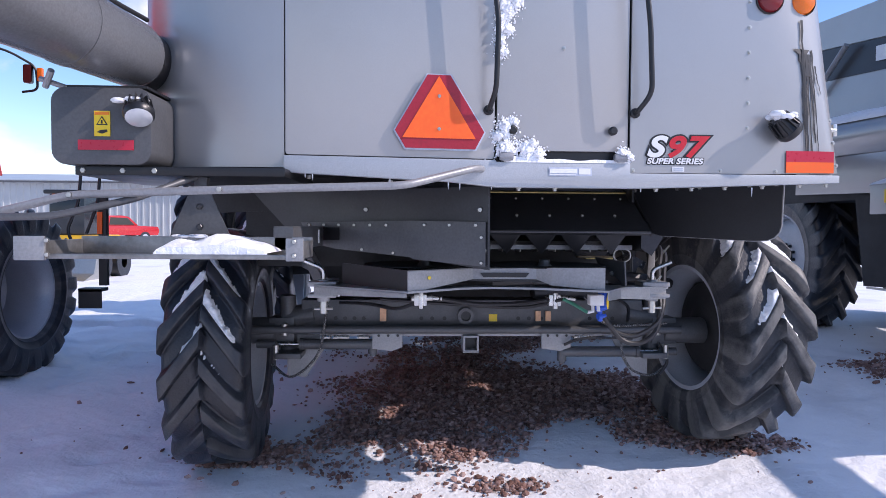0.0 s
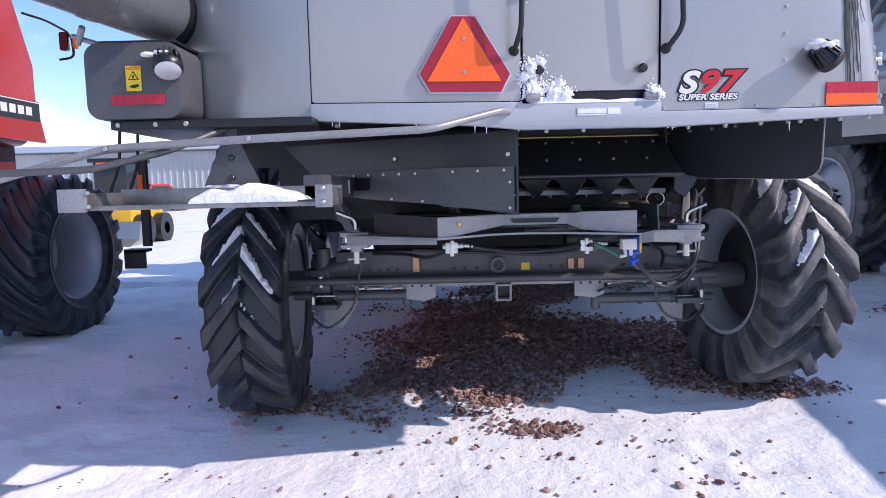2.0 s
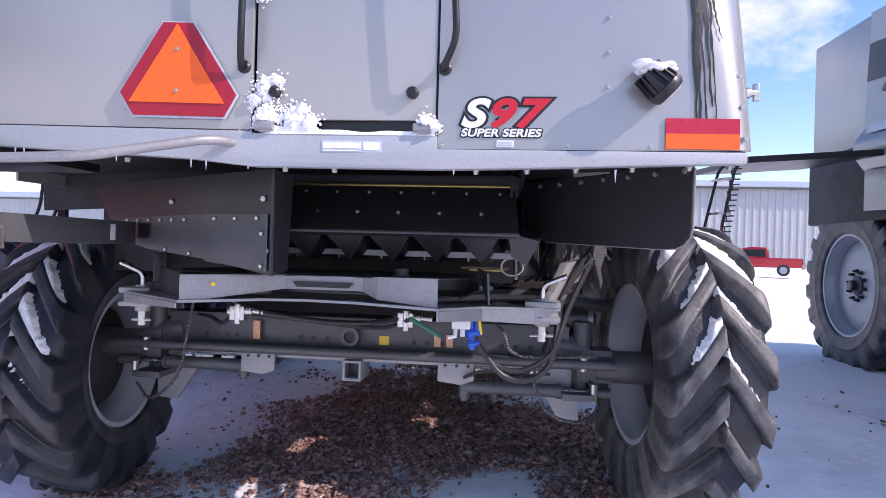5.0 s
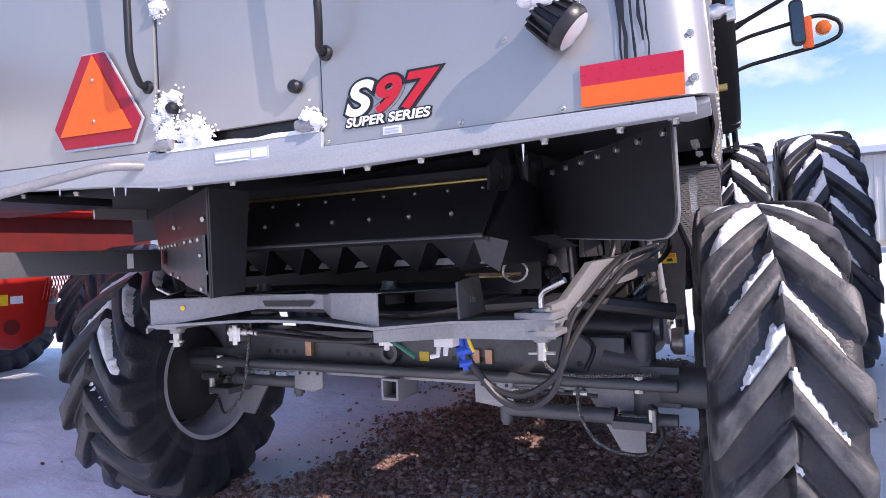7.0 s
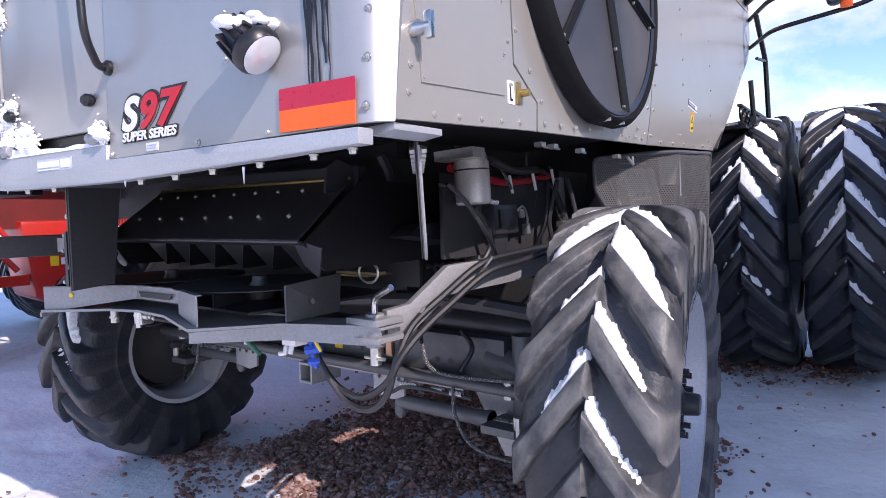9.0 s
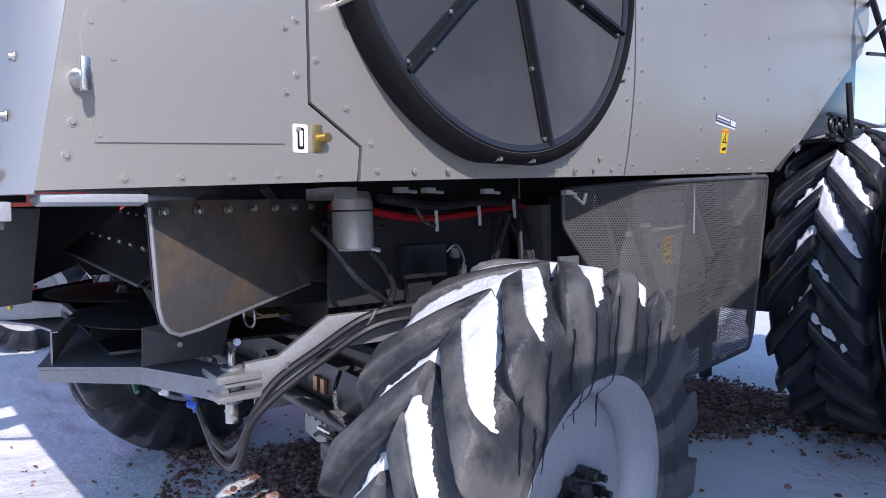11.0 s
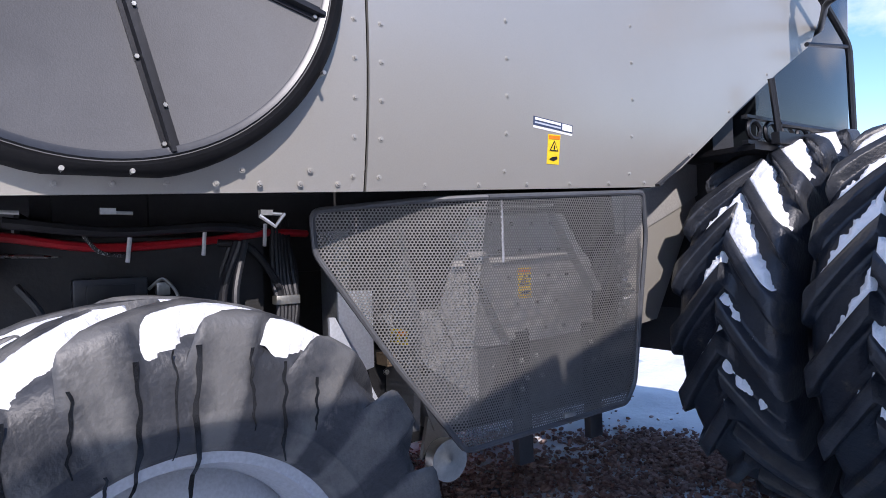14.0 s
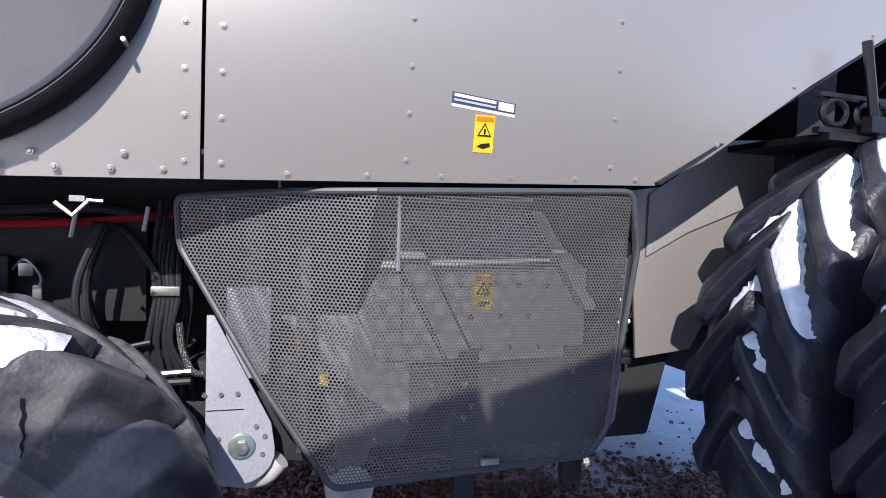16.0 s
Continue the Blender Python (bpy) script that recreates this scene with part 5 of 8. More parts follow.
def warning_decal(axis, h, a0, a1, b0, b1, parent, upright=True):
    """A yellow safety decal with an orange head, a black triangle and a second black sign."""
    d = 1 if axis == "x" else -1
    slab = lambda poly, k0, k1: Shape().prism(poly, axis, h + d * k0, h + d * k1)
    lab = part("warning_decal", slab([(a0, b0), (a1, b0), (a1, b1), (a0, b1)], 0, 0.0015), decal_yellow, parent, "yellow safety decal")
    w, g = a1 - a0, b1 - b0
    if upright:
        part("head", slab([(a0 + w * .06, b1 - g * .16), (a1 - w * .06, b1 - g * .16), (a1 - w * .06, b1 - g * .04), (a0 + w * .06, b1 - g * .04)], 0.002, 0.003), decal_orange, lab)
        c = (a0 + a1) / 2
        part("triangle", slab([(a0 + w * .14, b0 + g * .44), (a1 - w * .14, b0 + g * .44), (c, b0 + g * .80)], 0.002, 0.003), decal_black, lab)
        part("triangle_field", slab([(a0 + w * .24, b0 + g * .475), (a1 - w * .24, b0 + g * .475), (c, b0 + g * .73)], 0.0035, 0.004), decal_yellow, lab)
        part("bolt_sign", slab([(c - w * .05, b0 + g * .49), (c + w * .05, b0 + g * .49), (c + w * .05, b0 + g * .63), (c - w * .05, b0 + g * .63)], 0.0045, 0.005), decal_black, lab)
        part("lower_sign", slab([(a0 + w * .16, b0 + g * .16), (a0 + w * .5, b0 + g * .10), (a1 - w * .16, b0 + g * .18), (a1 - w * .2, b0 + g * .27), (a0 + w * .4, b0 + g * .24)], 0.002, 0.003), decal_black, lab)
    else:
        part("head", slab([(a0 + w * .45, b0 + g * .62), (a1 - w * .05, b0 + g * .62), (a1 - w * .05, b1 - g * .1), (a0 + w * .45, b1 - g * .1)], 0.002, 0.003), decal_orange, lab)
        part("triangle", slab([(a0 + w * .06, b0 + g * .15), (a0 + w * .40, b0 + g * .15), (a0 + w * .23, b1 - g * .15)], 0.002, 0.003), decal_black, lab)
        part("lower_sign", slab([(a0 + w * .55, b0 + g * .2), (a1 - w * .15, b0 + g * .2), (a1 - w * .2, b0 + g * .5), (a0 + w * .6, b0 + g * .45)], 0.002, 0.003), decal_black, lab)
    return lab
warning_decal("x", S1, 5.479, 5.541, 1.676, 1.784, combine)

BULGE[0] = False
# mirror bar and mirrors at the front of the right side
bar = bend([(2.30, 7.64, 2.745), (2.40, 7.60, 2.75), (2.62, 7.18, 2.772), (3.20, 7.15, 2.83), (3.33, 7.15, 2.74), (3.32, 7.15, 2.63), (3.18, 7.15, 2.585), (2.62, 7.18, 2.54), (2.40, 7.60, 2.53), (2.30, 7.64, 2.52)], 0.12, 7)
arm = part("marker_bar", Shape().tube(bar, 0.0165, 10), black_paint, combine, "black tube loop that carries the marker lamp")
part("reflector", Shape().box(3.055, 3.13, 7.118, 7.13, 2.575, 2.825), tape_orange, arm, "orange reflector plate", bevel=0.004)
part("marker_lamp", Shape().lathe([(7.11, 0), (7.112, 0.045), (7.12, 0.056), (7.16, 0.056)], "y", 24, Matrix.Translation((3.205, 0, 2.715))), lens_amber, arm)
mir = part("mirror_arm", Shape().tube(bend([(2.34, 7.55, 2.86), (2.58, 7.25, 2.90), (2.98, 7.12, 3.02)], 0.1), [0.035, 0.035, 0.033, 0.03, 0.03, 0.025, 0.02, 0.018][:len(bend([(2.34, 7.55, 2.86), (2.58, 7.25, 2.90), (2.98, 7.12, 3.02)], 0.1))], 10), black_paint, combine, "black folding mirror arm")
part("mirror", Shape().prism(rounded(2.975, 3.075, 2.60, 2.965, 0.04), "y", 7.06, 7.12), black_paint, mir, "black mirror housing", bevel=0.012)
part("mirror_glass", Shape().prism(rounded(2.985, 3.065, 2.62, 2.94, 0.03), "y", 7.055, 7.058), mirror_glass, mir)
part("small_mirror", Shape().ball((3.02, 7.10, 3.03), 0.032, 14, (0.8, 0.5, 1.2)), mirror_glass, mir)

# platform and rail in front of the tank
PLX = 2.5
rail = part("platform_rail", Shape().tube(bend([(PLX, 7.30, 2.70), (PLX, 7.70, 2.43), (PLX, 7.72, 1.87)], 0.06), 0.019, 8).tube([(PLX, 6.86, 2.14), (PLX, 6.92, 1.85)], 0.017, 8).tube([(PLX, 7.22, 2.36), (PLX, 7.68, 2.42)], 0.012, 8).tube([(PLX, 6.92, 1.925), (PLX, 7.71, 1.935)], 0.015, 8).box(PLX - 0.02, PLX + 0.02, 6.88, 7.74, 1.83, 1.885), black_paint, combine, "black tube rail round the platform")
deck = Shape().box(1.75, PLX - 0.03, 6.75, 7.75, 1.80, 1.825)
part("platform_deck", deck, black_paint, combine)
s = Shape()
for i in range(6):
    y = 6.80 + i * 0.155
    s.tube([(PLX - 0.06, y + 0.055 * math.cos(radians(a)), 1.90 + 0.045 * math.sin(radians(a))) for a in range(0, 360, 30)], 0.012, 6, True)
s.box(PLX - 0.075, PLX - 0.045, 6.72, 7.72, 1.826, 1.845).box(PLX - 0.075, PLX - 0.045, 6.72, 7.72, 1.95, 1.965)
part("step_grating", s, black_paint, combine, "black punched step edge")
part("cab", Shape().prism([(7.72, 1.86), (9.0, 1.86), (9.1, 3.4), (7.75, 3.4)], "x", 0.2, 1.95), dark_glass, combine, "dark glass cab", bevel=0.03)
AXES[0] = Matrix.Identity(4)

# ---- underside of the combine ----
def hose(pts, r, mat, name="hose", parent=None, n=8, label=""):
    return part(name, Shape().tube(pts, r, n), mat, parent or combine, label)


def curve(pts, n=8):
    """A smooth line through the points."""
    p = [Vector(q) for q in pts]
    p = [p[0] * 2 - p[1]] + p + [p[-1] * 2 - p[-2]]
    out = []
    for i in range(1, len(p) - 2):
        for j in range(n):
            t = j / n
            out.append(0.5 * ((2 * p[i]) + (p[i + 1] - p[i - 1]) * t + (2 * p[i - 1] - 5 * p[i] + 4 * p[i + 1] - p[i + 2]) * t * t + (3 * p[i] - p[i - 1] - 3 * p[i + 1] + p[i + 2]) * t ** 3))
    return out + [p[-2]]


def bolt_row(spots, r, mat, parent, way=(0, -1, 0), long=0.008):
    for p in spots:
        bolt_at(p, way, r, long, mat, parent)


AXES[0] = SIDE_AXES
# inner bodies that close the machine, near-black for the shade in there
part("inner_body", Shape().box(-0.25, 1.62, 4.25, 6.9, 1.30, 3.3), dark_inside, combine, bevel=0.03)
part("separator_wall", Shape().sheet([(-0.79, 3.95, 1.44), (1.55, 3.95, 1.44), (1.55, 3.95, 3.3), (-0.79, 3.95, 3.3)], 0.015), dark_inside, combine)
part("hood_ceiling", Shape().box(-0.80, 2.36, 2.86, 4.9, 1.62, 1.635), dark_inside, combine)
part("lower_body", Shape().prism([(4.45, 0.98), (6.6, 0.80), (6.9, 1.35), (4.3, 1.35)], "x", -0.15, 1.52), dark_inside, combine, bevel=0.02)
# unseen pan added to keep sun off the gravel beyond the axle
part("sun_block_pan", Shape().prism([(4.60, 0.66), (5.1, 0.60), (6.5, 0.60), (6.6, 0.98), (4.55, 0.98)], "x", 0.0, 1.9), dark_inside, combine, bevel=0.02)
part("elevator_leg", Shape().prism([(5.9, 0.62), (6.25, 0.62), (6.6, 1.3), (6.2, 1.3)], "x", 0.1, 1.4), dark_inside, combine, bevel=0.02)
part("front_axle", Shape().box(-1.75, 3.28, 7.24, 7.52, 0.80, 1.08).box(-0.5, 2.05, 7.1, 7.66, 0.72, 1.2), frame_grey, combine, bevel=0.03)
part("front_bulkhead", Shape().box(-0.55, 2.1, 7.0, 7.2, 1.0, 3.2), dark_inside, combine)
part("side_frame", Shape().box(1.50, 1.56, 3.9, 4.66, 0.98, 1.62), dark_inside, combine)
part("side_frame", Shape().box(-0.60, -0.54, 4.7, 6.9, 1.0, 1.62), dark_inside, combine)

# sill under the right side
part("side_sill", Shape().prism([(2.385, 1.474), (2.385, 1.458), (2.33, 1.452), (2.28, 1.462), (2.28, 1.474)], "y", 2.84, 3.02), lip_paint, combine, "folded silver sill", bevel=0.003)
for y in (3.68, 3.78, 4.02, 4.42):
    part("clamp", Shape().box(2.30, 2.325, y, y + 0.035, 1.485, 1.50).tube([(2.31, y + 0.03, 1.49), (2.31, y + 0.075, 1.488)], 0.005, 6), zinc, combine)
part("door_stay", Shape().tube([(2.37, 4.40, 1.48), (2.38, 4.44, 1.45), (2.37, 4.47, 1.485)], 0.006, 6), zinc, combine)

# diagonal flap behind the right rear wheel, from the corner inwards
FA, FB = Vector((2.292, 3.05, 0)), Vector((1.703, 3.846, 0))
FN = (FB - FA).normalized()
FO = Vector((FN.y, -FN.x, 0)) * -1
def on_flap(d, z, k=0.0):
    p = FA + FN * d + FO * k
    return (p.x, p.y, z)
outline = [(0.0, 1.464), (0.99, 1.49), (0.99, 1.32), (0.80, 1.205), (0.16, 1.165)] + [(0.10 - 0.085 * math.sin(radians(a)), 1.245 - 0.08 * math.cos(radians(a))) for a in (10, 35, 60, 85)]
s = Shape().sheet([on_flap(d, z) for d, z in outline], 0.007)
fl = part("mud_flap", s, rust_paint, combine, "scuffed black steel mud flap", bevel=0.0015)
part("rubber_lining", Shape().sheet([on_flap(d, z, 0.0085) for d, z in outline], 0.003), black_rubber_sheet, fl, "matt black lining of the flap")
for k, way in ((-0.008, -1), (0.012, 1)):
    bolt_row([on_flap(0.03 + 0.13 * i, 1.442 + 0.003 * i, k) for i in range(7)], 0.010, zinc, fl, tuple(FO * way), 0.012)
part("flap_rim", Shape().tube([on_flap(d, z) for d, z in outline[3:]] + [on_flap(0, 1.45)], 0.0045, 6), light_frame, fl)

AXES[0] = Matrix.Identity(4)
# dark deflector plates at the left of the chopper
DEEPER[0] = 0.055
AL = lambda x: 2.90 + (0.742 - x) * 0.62
s = Shape()
s.sheet([(0.742, AL(0.742), 1.49), (0.742, AL(0.742), 1.112), (0.38, AL(0.38), 1.16), (0.05, AL(0.05), 1.19), (-0.30, AL(-0.30), 1.30), (-0.50, AL(-0.50), 1.49)], 0.008)
s.sheet([(0.744, 2.90, 1.49), (0.744, 3.10, 1.49), (0.744, 3.06, 1.125), (0.744, 2.90, 1.112)], 0.008)
dp = part("deflector_plate", s, dark_plate, combine, "dark grey steel deflector plate")
bolt_row([(0.16, AL(0.16) - 0.006, 1.39), (0.70, AL(0.70) - 0.006, 1.385), (0.72, AL(0.72) - 0.006, 1.20)], 0.011, zinc, dp)
BL = lambda x, k=0.0: (AL(x) - 0.02 - k)
s = Shape()
s.sheet([(-0.20, BL(-0.20), 1.325), (0.383, BL(0.383), 1.335), (0.383, BL(0.383), 1.160), (0.0, BL(0.0), 1.19), (-0.14, BL(-0.14), 1.215)], 0.008)
s.sheet([(0.383, BL(0.383), 1.335), (0.722, BL(0.722), 1.33), (0.722, BL(0.722), 1.128), (0.40, BL(0.40), 1.15), (0.383, BL(0.383), 1.160)], 0.008)
bx = part("beam_cover", s, frame_grey, combine, "grey bent cover plate")
bolt_row([(-0.15 + 0.083 * i, BL(-0.15 + 0.083 * i, 0.004), 1.313) for i in range(6)] + [(0.45 + 0.115 * i, BL(0.45 + 0.115 * i, 0.004), 1.315) for i in range(3)] + [(0.705, BL(0.705, 0.004), 1.26), (0.705, BL(0.705, 0.004), 1.145), (0.14, BL(0.14, 0.004), 1.19), (0.3, BL(0.3, 0.004), 1.178)], 0.0075, zinc, bx)
part("slot", Shape().sheet([(-0.07, BL(-0.07, 0.012), 1.30), (0.02, BL(0.02, 0.012), 1.30), (0.02, BL(0.02, 0.012), 1.235), (-0.07, BL(-0.07, 0.012), 1.235)], 0.002), black_paint, bx)

DEEPER[0] = None
# arm that carries the step
part("step_arm", Shape().box(-0.155, -0.075, 2.60, 3.42, 1.205, 1.305), frame_grey, combine, "grey box-section arm", bevel=0.006)
part("arm_label", Shape().box(-0.0745, -0.072, 3.24, 3.27, 1.222, 1.288), decal_white, combine)

# chopper hood: sloping dark plate with a rod along its top
s = Shape()
s.sheet([(0.30, 3.30, 1.285), (1.63, 3.30, 1.285), (1.60, 3.58, 1.492), (0.30, 3.58, 1.492)], 0.008)
s.sheet([(0.30, 3.30, 1.285), (1.63, 3.30, 1.285), (1.63, 3.325, 1.268), (0.30, 3.325, 1.268)], 0.006)
ch = part("chopper_hood", s, dark_plate, combine, "dark grey sloping chopper hood")
part("folded_edge", Shape().tube([(0.30, 3.300, 1.284), (1.63, 3.300, 1.284)], 0.0055, 8), frame_grey, ch, "worn grey lower edge")
bolt_row([(0.42 + 0.175 * i, 3.40, 1.366) for i in range(7)], 0.008, zinc, ch, (0, -0.6, 0.8), 0.012)
bolt_row([(0.38 + 0.145 * i, 3.53, 1.462) for i in range(9)], 0.007, zinc, ch, (0, -0.6, 0.8), 0.010)
part("hinge_rod", Shape().tube([(0.30, 3.575, 1.503), (1.60, 3.575, 1.503)], 0.007, 8), brass, ch, "yellow hinge rod")
part("top_rail", Shape().box(0.30, 1.62, 3.60, 3.64, 1.46, 1.55), dark_plate, combine)
for x in (1.585,):
    part("hinge_plate", Shape().prism([(3.46, 1.45), (3.62, 1.46), (3.62, 1.54), (3.52, 1.57), (3.47, 1.54)], "x", x, x + 0.012), dark_plate, combine)
# added black cheek and bulkhead stand for the dark, shaded inside
part("chopper_cheek", Shape().sheet([(0.29, 3.60, 1.50), (0.29, 3.31, 1.28), (0.29, 3.40, 1.16), (0.29, 3.95, 1.16), (0.29, 3.95, 1.48)], 0.01), black_paint, combine)
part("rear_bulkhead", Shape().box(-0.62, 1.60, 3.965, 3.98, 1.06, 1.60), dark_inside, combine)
# end cheek and hanging bracket right of the chopper
part("chopper_cheek", Shape().sheet([(1.635, 3.60, 1.50), (1.635, 3.31, 1.28), (1.635, 3.40, 1.18), (1.63, 3.95, 1.18), (1.63, 3.95, 1.48)], 0.01), black_paint, combine)
part("vane", Shape().sheet([(1.585, 3.31, 1.295), (1.71, 3.33, 1.262), (1.66, 3.36, 1.16), (1.60, 3.35, 1.20)], 0.006), dark_plate, combine, "dark bent end vane")
s = Shape().tube(bend([(1.635, 3.70, 1.60), (1.62, 3.76, 1.54), (1.60, 3.82, 1.42), (1.604, 3.93, 1.34), (1.61, 3.95, 1.27)], 0.05), 0.022, 8)
part("hanger", s, dark_plate, combine, "grey bent hanger bracket")
# chopper vanes
for i in range(6):
    x = 0.50 + i * 0.19
    part("vane", Shape().sheet([(x - 0.08, 3.42, 1.275), (x + 0.09, 3.42, 1.275), (x + 0.02, 3.46, 1.165)], 0.006).sheet([(x + 0.09, 3.42, 1.275), (x + 0.02, 3.46, 1.165), (x + 0.10, 3.85, 1.19), (x + 0.12, 3.85, 1.28)], 0.005), black_paint, combine)
part("counter_knife_bar", Shape().box(0.35, 1.62, 3.55, 3.60, 1.185, 1.21), light_frame, combine, "light grey cross bar")
part("counter_knife_bar", Shape().box(0.30, 1.62, 3.86, 3.90, 1.205, 1.225), light_frame, combine)
for i in range(12):
    part("knife", Shape().prism([(3.62, 1.17), (3.80, 1.17), (3.80, 1.195), (3.62, 1.185)], "x", 0.40 + i * 0.1, 0.405 + i * 0.1), zinc, combine)
s = Shape().box(1.40, 1.56, 3.70, 3.84, 1.125, 1.131)
part("chaff_plate", s, brass, combine, "straw-coloured metal plate")
part("straw_bit", Shape().box(1.36, 1.58, 3.72, 3.78, 1.132, 1.142, Matrix.Translation((0, 0, 0))), wood, combine)
part("spring_guard", Shape().tube([(1.60 + 0.05 * math.cos(radians(a)), 3.66, 1.15 + 0.04 * math.sin(radians(a))) for a in range(0, 360, 24)], 0.005, 6, True), zinc, combine)

# spreader tray: its front plate bends inwards in the middle
FRONT = [(0.376, 3.00, 1.100, 0.995), (0.70, 3.225, 1.100, 1.045), (1.02, 3.225, 1.100, 1.045), (1.09, 3.18, 1.105, 1.018), (1.335, 3.10, 1.110, 1.002)]
s = Shape()
s.loft([[(x, y, z1) for x, y, z1, z0 in FRONT], [(x, y, z0) for x, y, z1, z0 in FRONT]])
tray = part("spreader_front", s, light_frame, combine, "grey folded front plate of the straw spreader", solid=0.006, smooth=0)
part("top_fold", Shape().loft([[(x, y, z1 + 0.001) for x, y, z1, z0 in FRONT], [(x + 0.004, y + 0.022, z1 + 0.001) for x, y, z1, z0 in FRONT]]), light_frame, tray, solid=0.004, smooth=0)
part("hand_hole", Shape().prism([(0.735, 1.078), (0.75, 1.056), (0.965, 1.056), (0.985, 1.078)], "y", 3.2155, 3.2175), black_paint, tray)
part("round_decal", Shape().lathe([(0, 0.0), (0, 0.009), (0.003, 0.009)], "y", 14, Matrix.Translation((0.478, 3.062, 1.064)) @ Matrix.Rotation(radians(35), 4, "Z")), decal_yellow, tray, "small round yellow decal")
s = Shape()
s.sheet([(-0.13, 3.43, 0.985), (0.376, 2.985, 0.995), (0.64, 3.14, 1.0), (0.80, 3.18, 1.0), (1.0, 3.17, 0.998), (1.345, 3.06, 0.994), (1.49, 3.33, 0.985), (1.70, 3.47, 0.975), (1.81, 3.50, 0.972), (1.81, 3.62, 0.972), (1.66, 3.60, 0.975), (1.44, 3.50, 0.98), (1.2, 3.36, 0.99), (0.5, 3.38, 0.99), (0.1, 3.56, 0.985), (-0.13, 3.56, 0.985)], 0.010)
part("spreader_flange", s, light_frame, combine, "grey lower flange of the spreader")
part("flange_skirt", Shape().sheet([(0.37, 2.992, 0.995), (-0.12, 3.425, 0.985), (-0.12, 3.425, 0.945), (0.37, 2.992, 0.975)], 0.008), light_frame, combine)
part("flange_skirt", Shape().loft([[(1.345, 3.065, 0.992), (1.49, 3.335, 0.984), (1.70, 3.475, 0.974), (1.80, 3.505, 0.972)], [(1.345, 3.065, 0.955), (1.49, 3.335, 0.935), (1.70, 3.475, 0.915), (1.80, 3.505, 0.915)]]), light_frame, combine, solid=0.008, smooth=0)
part("spreader_floor", Shape().sheet([(0.40, 3.26, 1.035), (1.40, 3.26, 1.025), (1.48, 3.95, 1.03), (0.10, 3.95, 1.05), (0.02, 3.50, 1.04)], 0.01), dark_plate, combine)
end = part("spreader_end", Shape().sheet([(1.505, 3.335, 1.128), (1.512, 3.33, 1.000), (1.49, 3.60, 1.000), (1.44, 3.66, 1.14)], 0.008), frame_grey, combine, "dark grey end plate of the spreader")
part("spreader_end", Shape().sheet([(0.38, 3.02, 1.10), (0.38, 3.02, 1.0), (0.02, 3.46, 1.0), (0.02, 3.46, 1.11)], 0.008), dark_plate, combine)
bolt_row([(1.478, 3.45, 1.06)], 0.011, zinc, end, (-1, 0, 0), 0.012)
bolt_row([(1.512, 3.45, 1.06)], 0.011, zinc, end, (1, 0, 0), 0.012)
for x in (0.46, 1.12):
    d = part("spreader_disc", Shape().lathe([(1.075, 0.0), (1.08, 0.10), (1.10, 0.16), (1.10, 0.33), (1.104, 0.33), (1.104, 0.16), (1.09, 0.0)], "z", 44, Matrix.Translation((x, 3.52, 0))), dark_inside, combine, "dark spinning spreader disc")
    for k in range(4):
        a = radians(20 + 90 * k)
        part("bat", Shape().box(0.10, 0.30, -0.003, 0.003, 1.04, 1.10, Matrix.Translation((x, 3.52, 0)) @ Matrix.Rotation(a, 4, "Z")), dark_plate, d)
    part("hub", Shape().lathe([(1.0, 0.06), (1.07, 0.06), (1.11, 0.03), (1.13, 0.03), (1.13, 0)], "z", 20, Matrix.Translation((x, 3.52, 0))), frame_grey, d)
# hooks and pivots at both ends of the tray
def tray_end(x, y, d):
    p = part("pivot_bracket", Shape().box(x - 0.075, x + 0.075, y - 0.07, y + 0.07, 0.985, 1.01).box(x - 0.075, x + 0.075, y - 0.07, y + 0.07, 0.925, 0.945).tube([(x, y, 0.90), (x, y, 1.02)], 0.034, 16), light_frame, combine, "grey pivot bracket", bevel=0.004)
    part("pin_handle", Shape().tube(bend([(x, y, 0.99), (x, y, 1.075), (x + d * 0.10, y - 0.02, 1.12)], 0.03), 0.012, 10), steel, p, "bright bent pin handle")
    part("pin_end", Shape().tube([(x, y, 0.90), (x, y, 0.835)], 0.02, 12), zinc, p)
    part("cross_pin", Shape().tube([(x - 0.05, y, 0.858), (x + 0.05, y - 0.01, 0.862)], 0.007, 8), zinc, p)
tray_end(1.735, 3.545, 1)
tray_end(-0.085, 3.50, -1)
# arms from the tray forward to the axle
def plate_arm(pts, w, name, mat):
    """One bent flat bar through the points."""
    rows = []
    for i, p in enumerate(pts):
        p, d = Vector(p), Vector(pts[min(i + 1, len(pts) - 1)]) - Vector(pts[max(i - 1, 0)])
        across = Vector((d.y, -d.x, 0)).normalized() * 0.018
        up = Vector((0, 0, 1))
        rows.append([tuple(p + across * k + up * z) for k, z in ((-1, -w[1]), (1, -w[1]), (1, w[0]), (-1, w[0]))])
    s = Shape().loft(rows, closed=True)
    n = len(s.v)
    s.f += [(3, 2, 1, 0), (n - 4, n - 3, n - 2, n - 1)]
    return part(name, s, mat, combine, "grey steel carrier arm", bevel=0.003)
plate_arm([(1.75, 3.58, 0.972), (1.775, 3.68, 0.985), (1.84, 3.83, 1.115), (1.92, 4.05, 1.135), (1.98, 4.5, 1.16)], (0.055, 0.055), "carrier_arm", light_frame)
plate_arm([(-0.09, 3.54, 0.972), (-0.11, 3.66, 0.975), (-0.20, 3.80, 1.10), (-0.30, 4.05, 1.115)], (0.055, 0.055), "carrier_arm", light_frame)
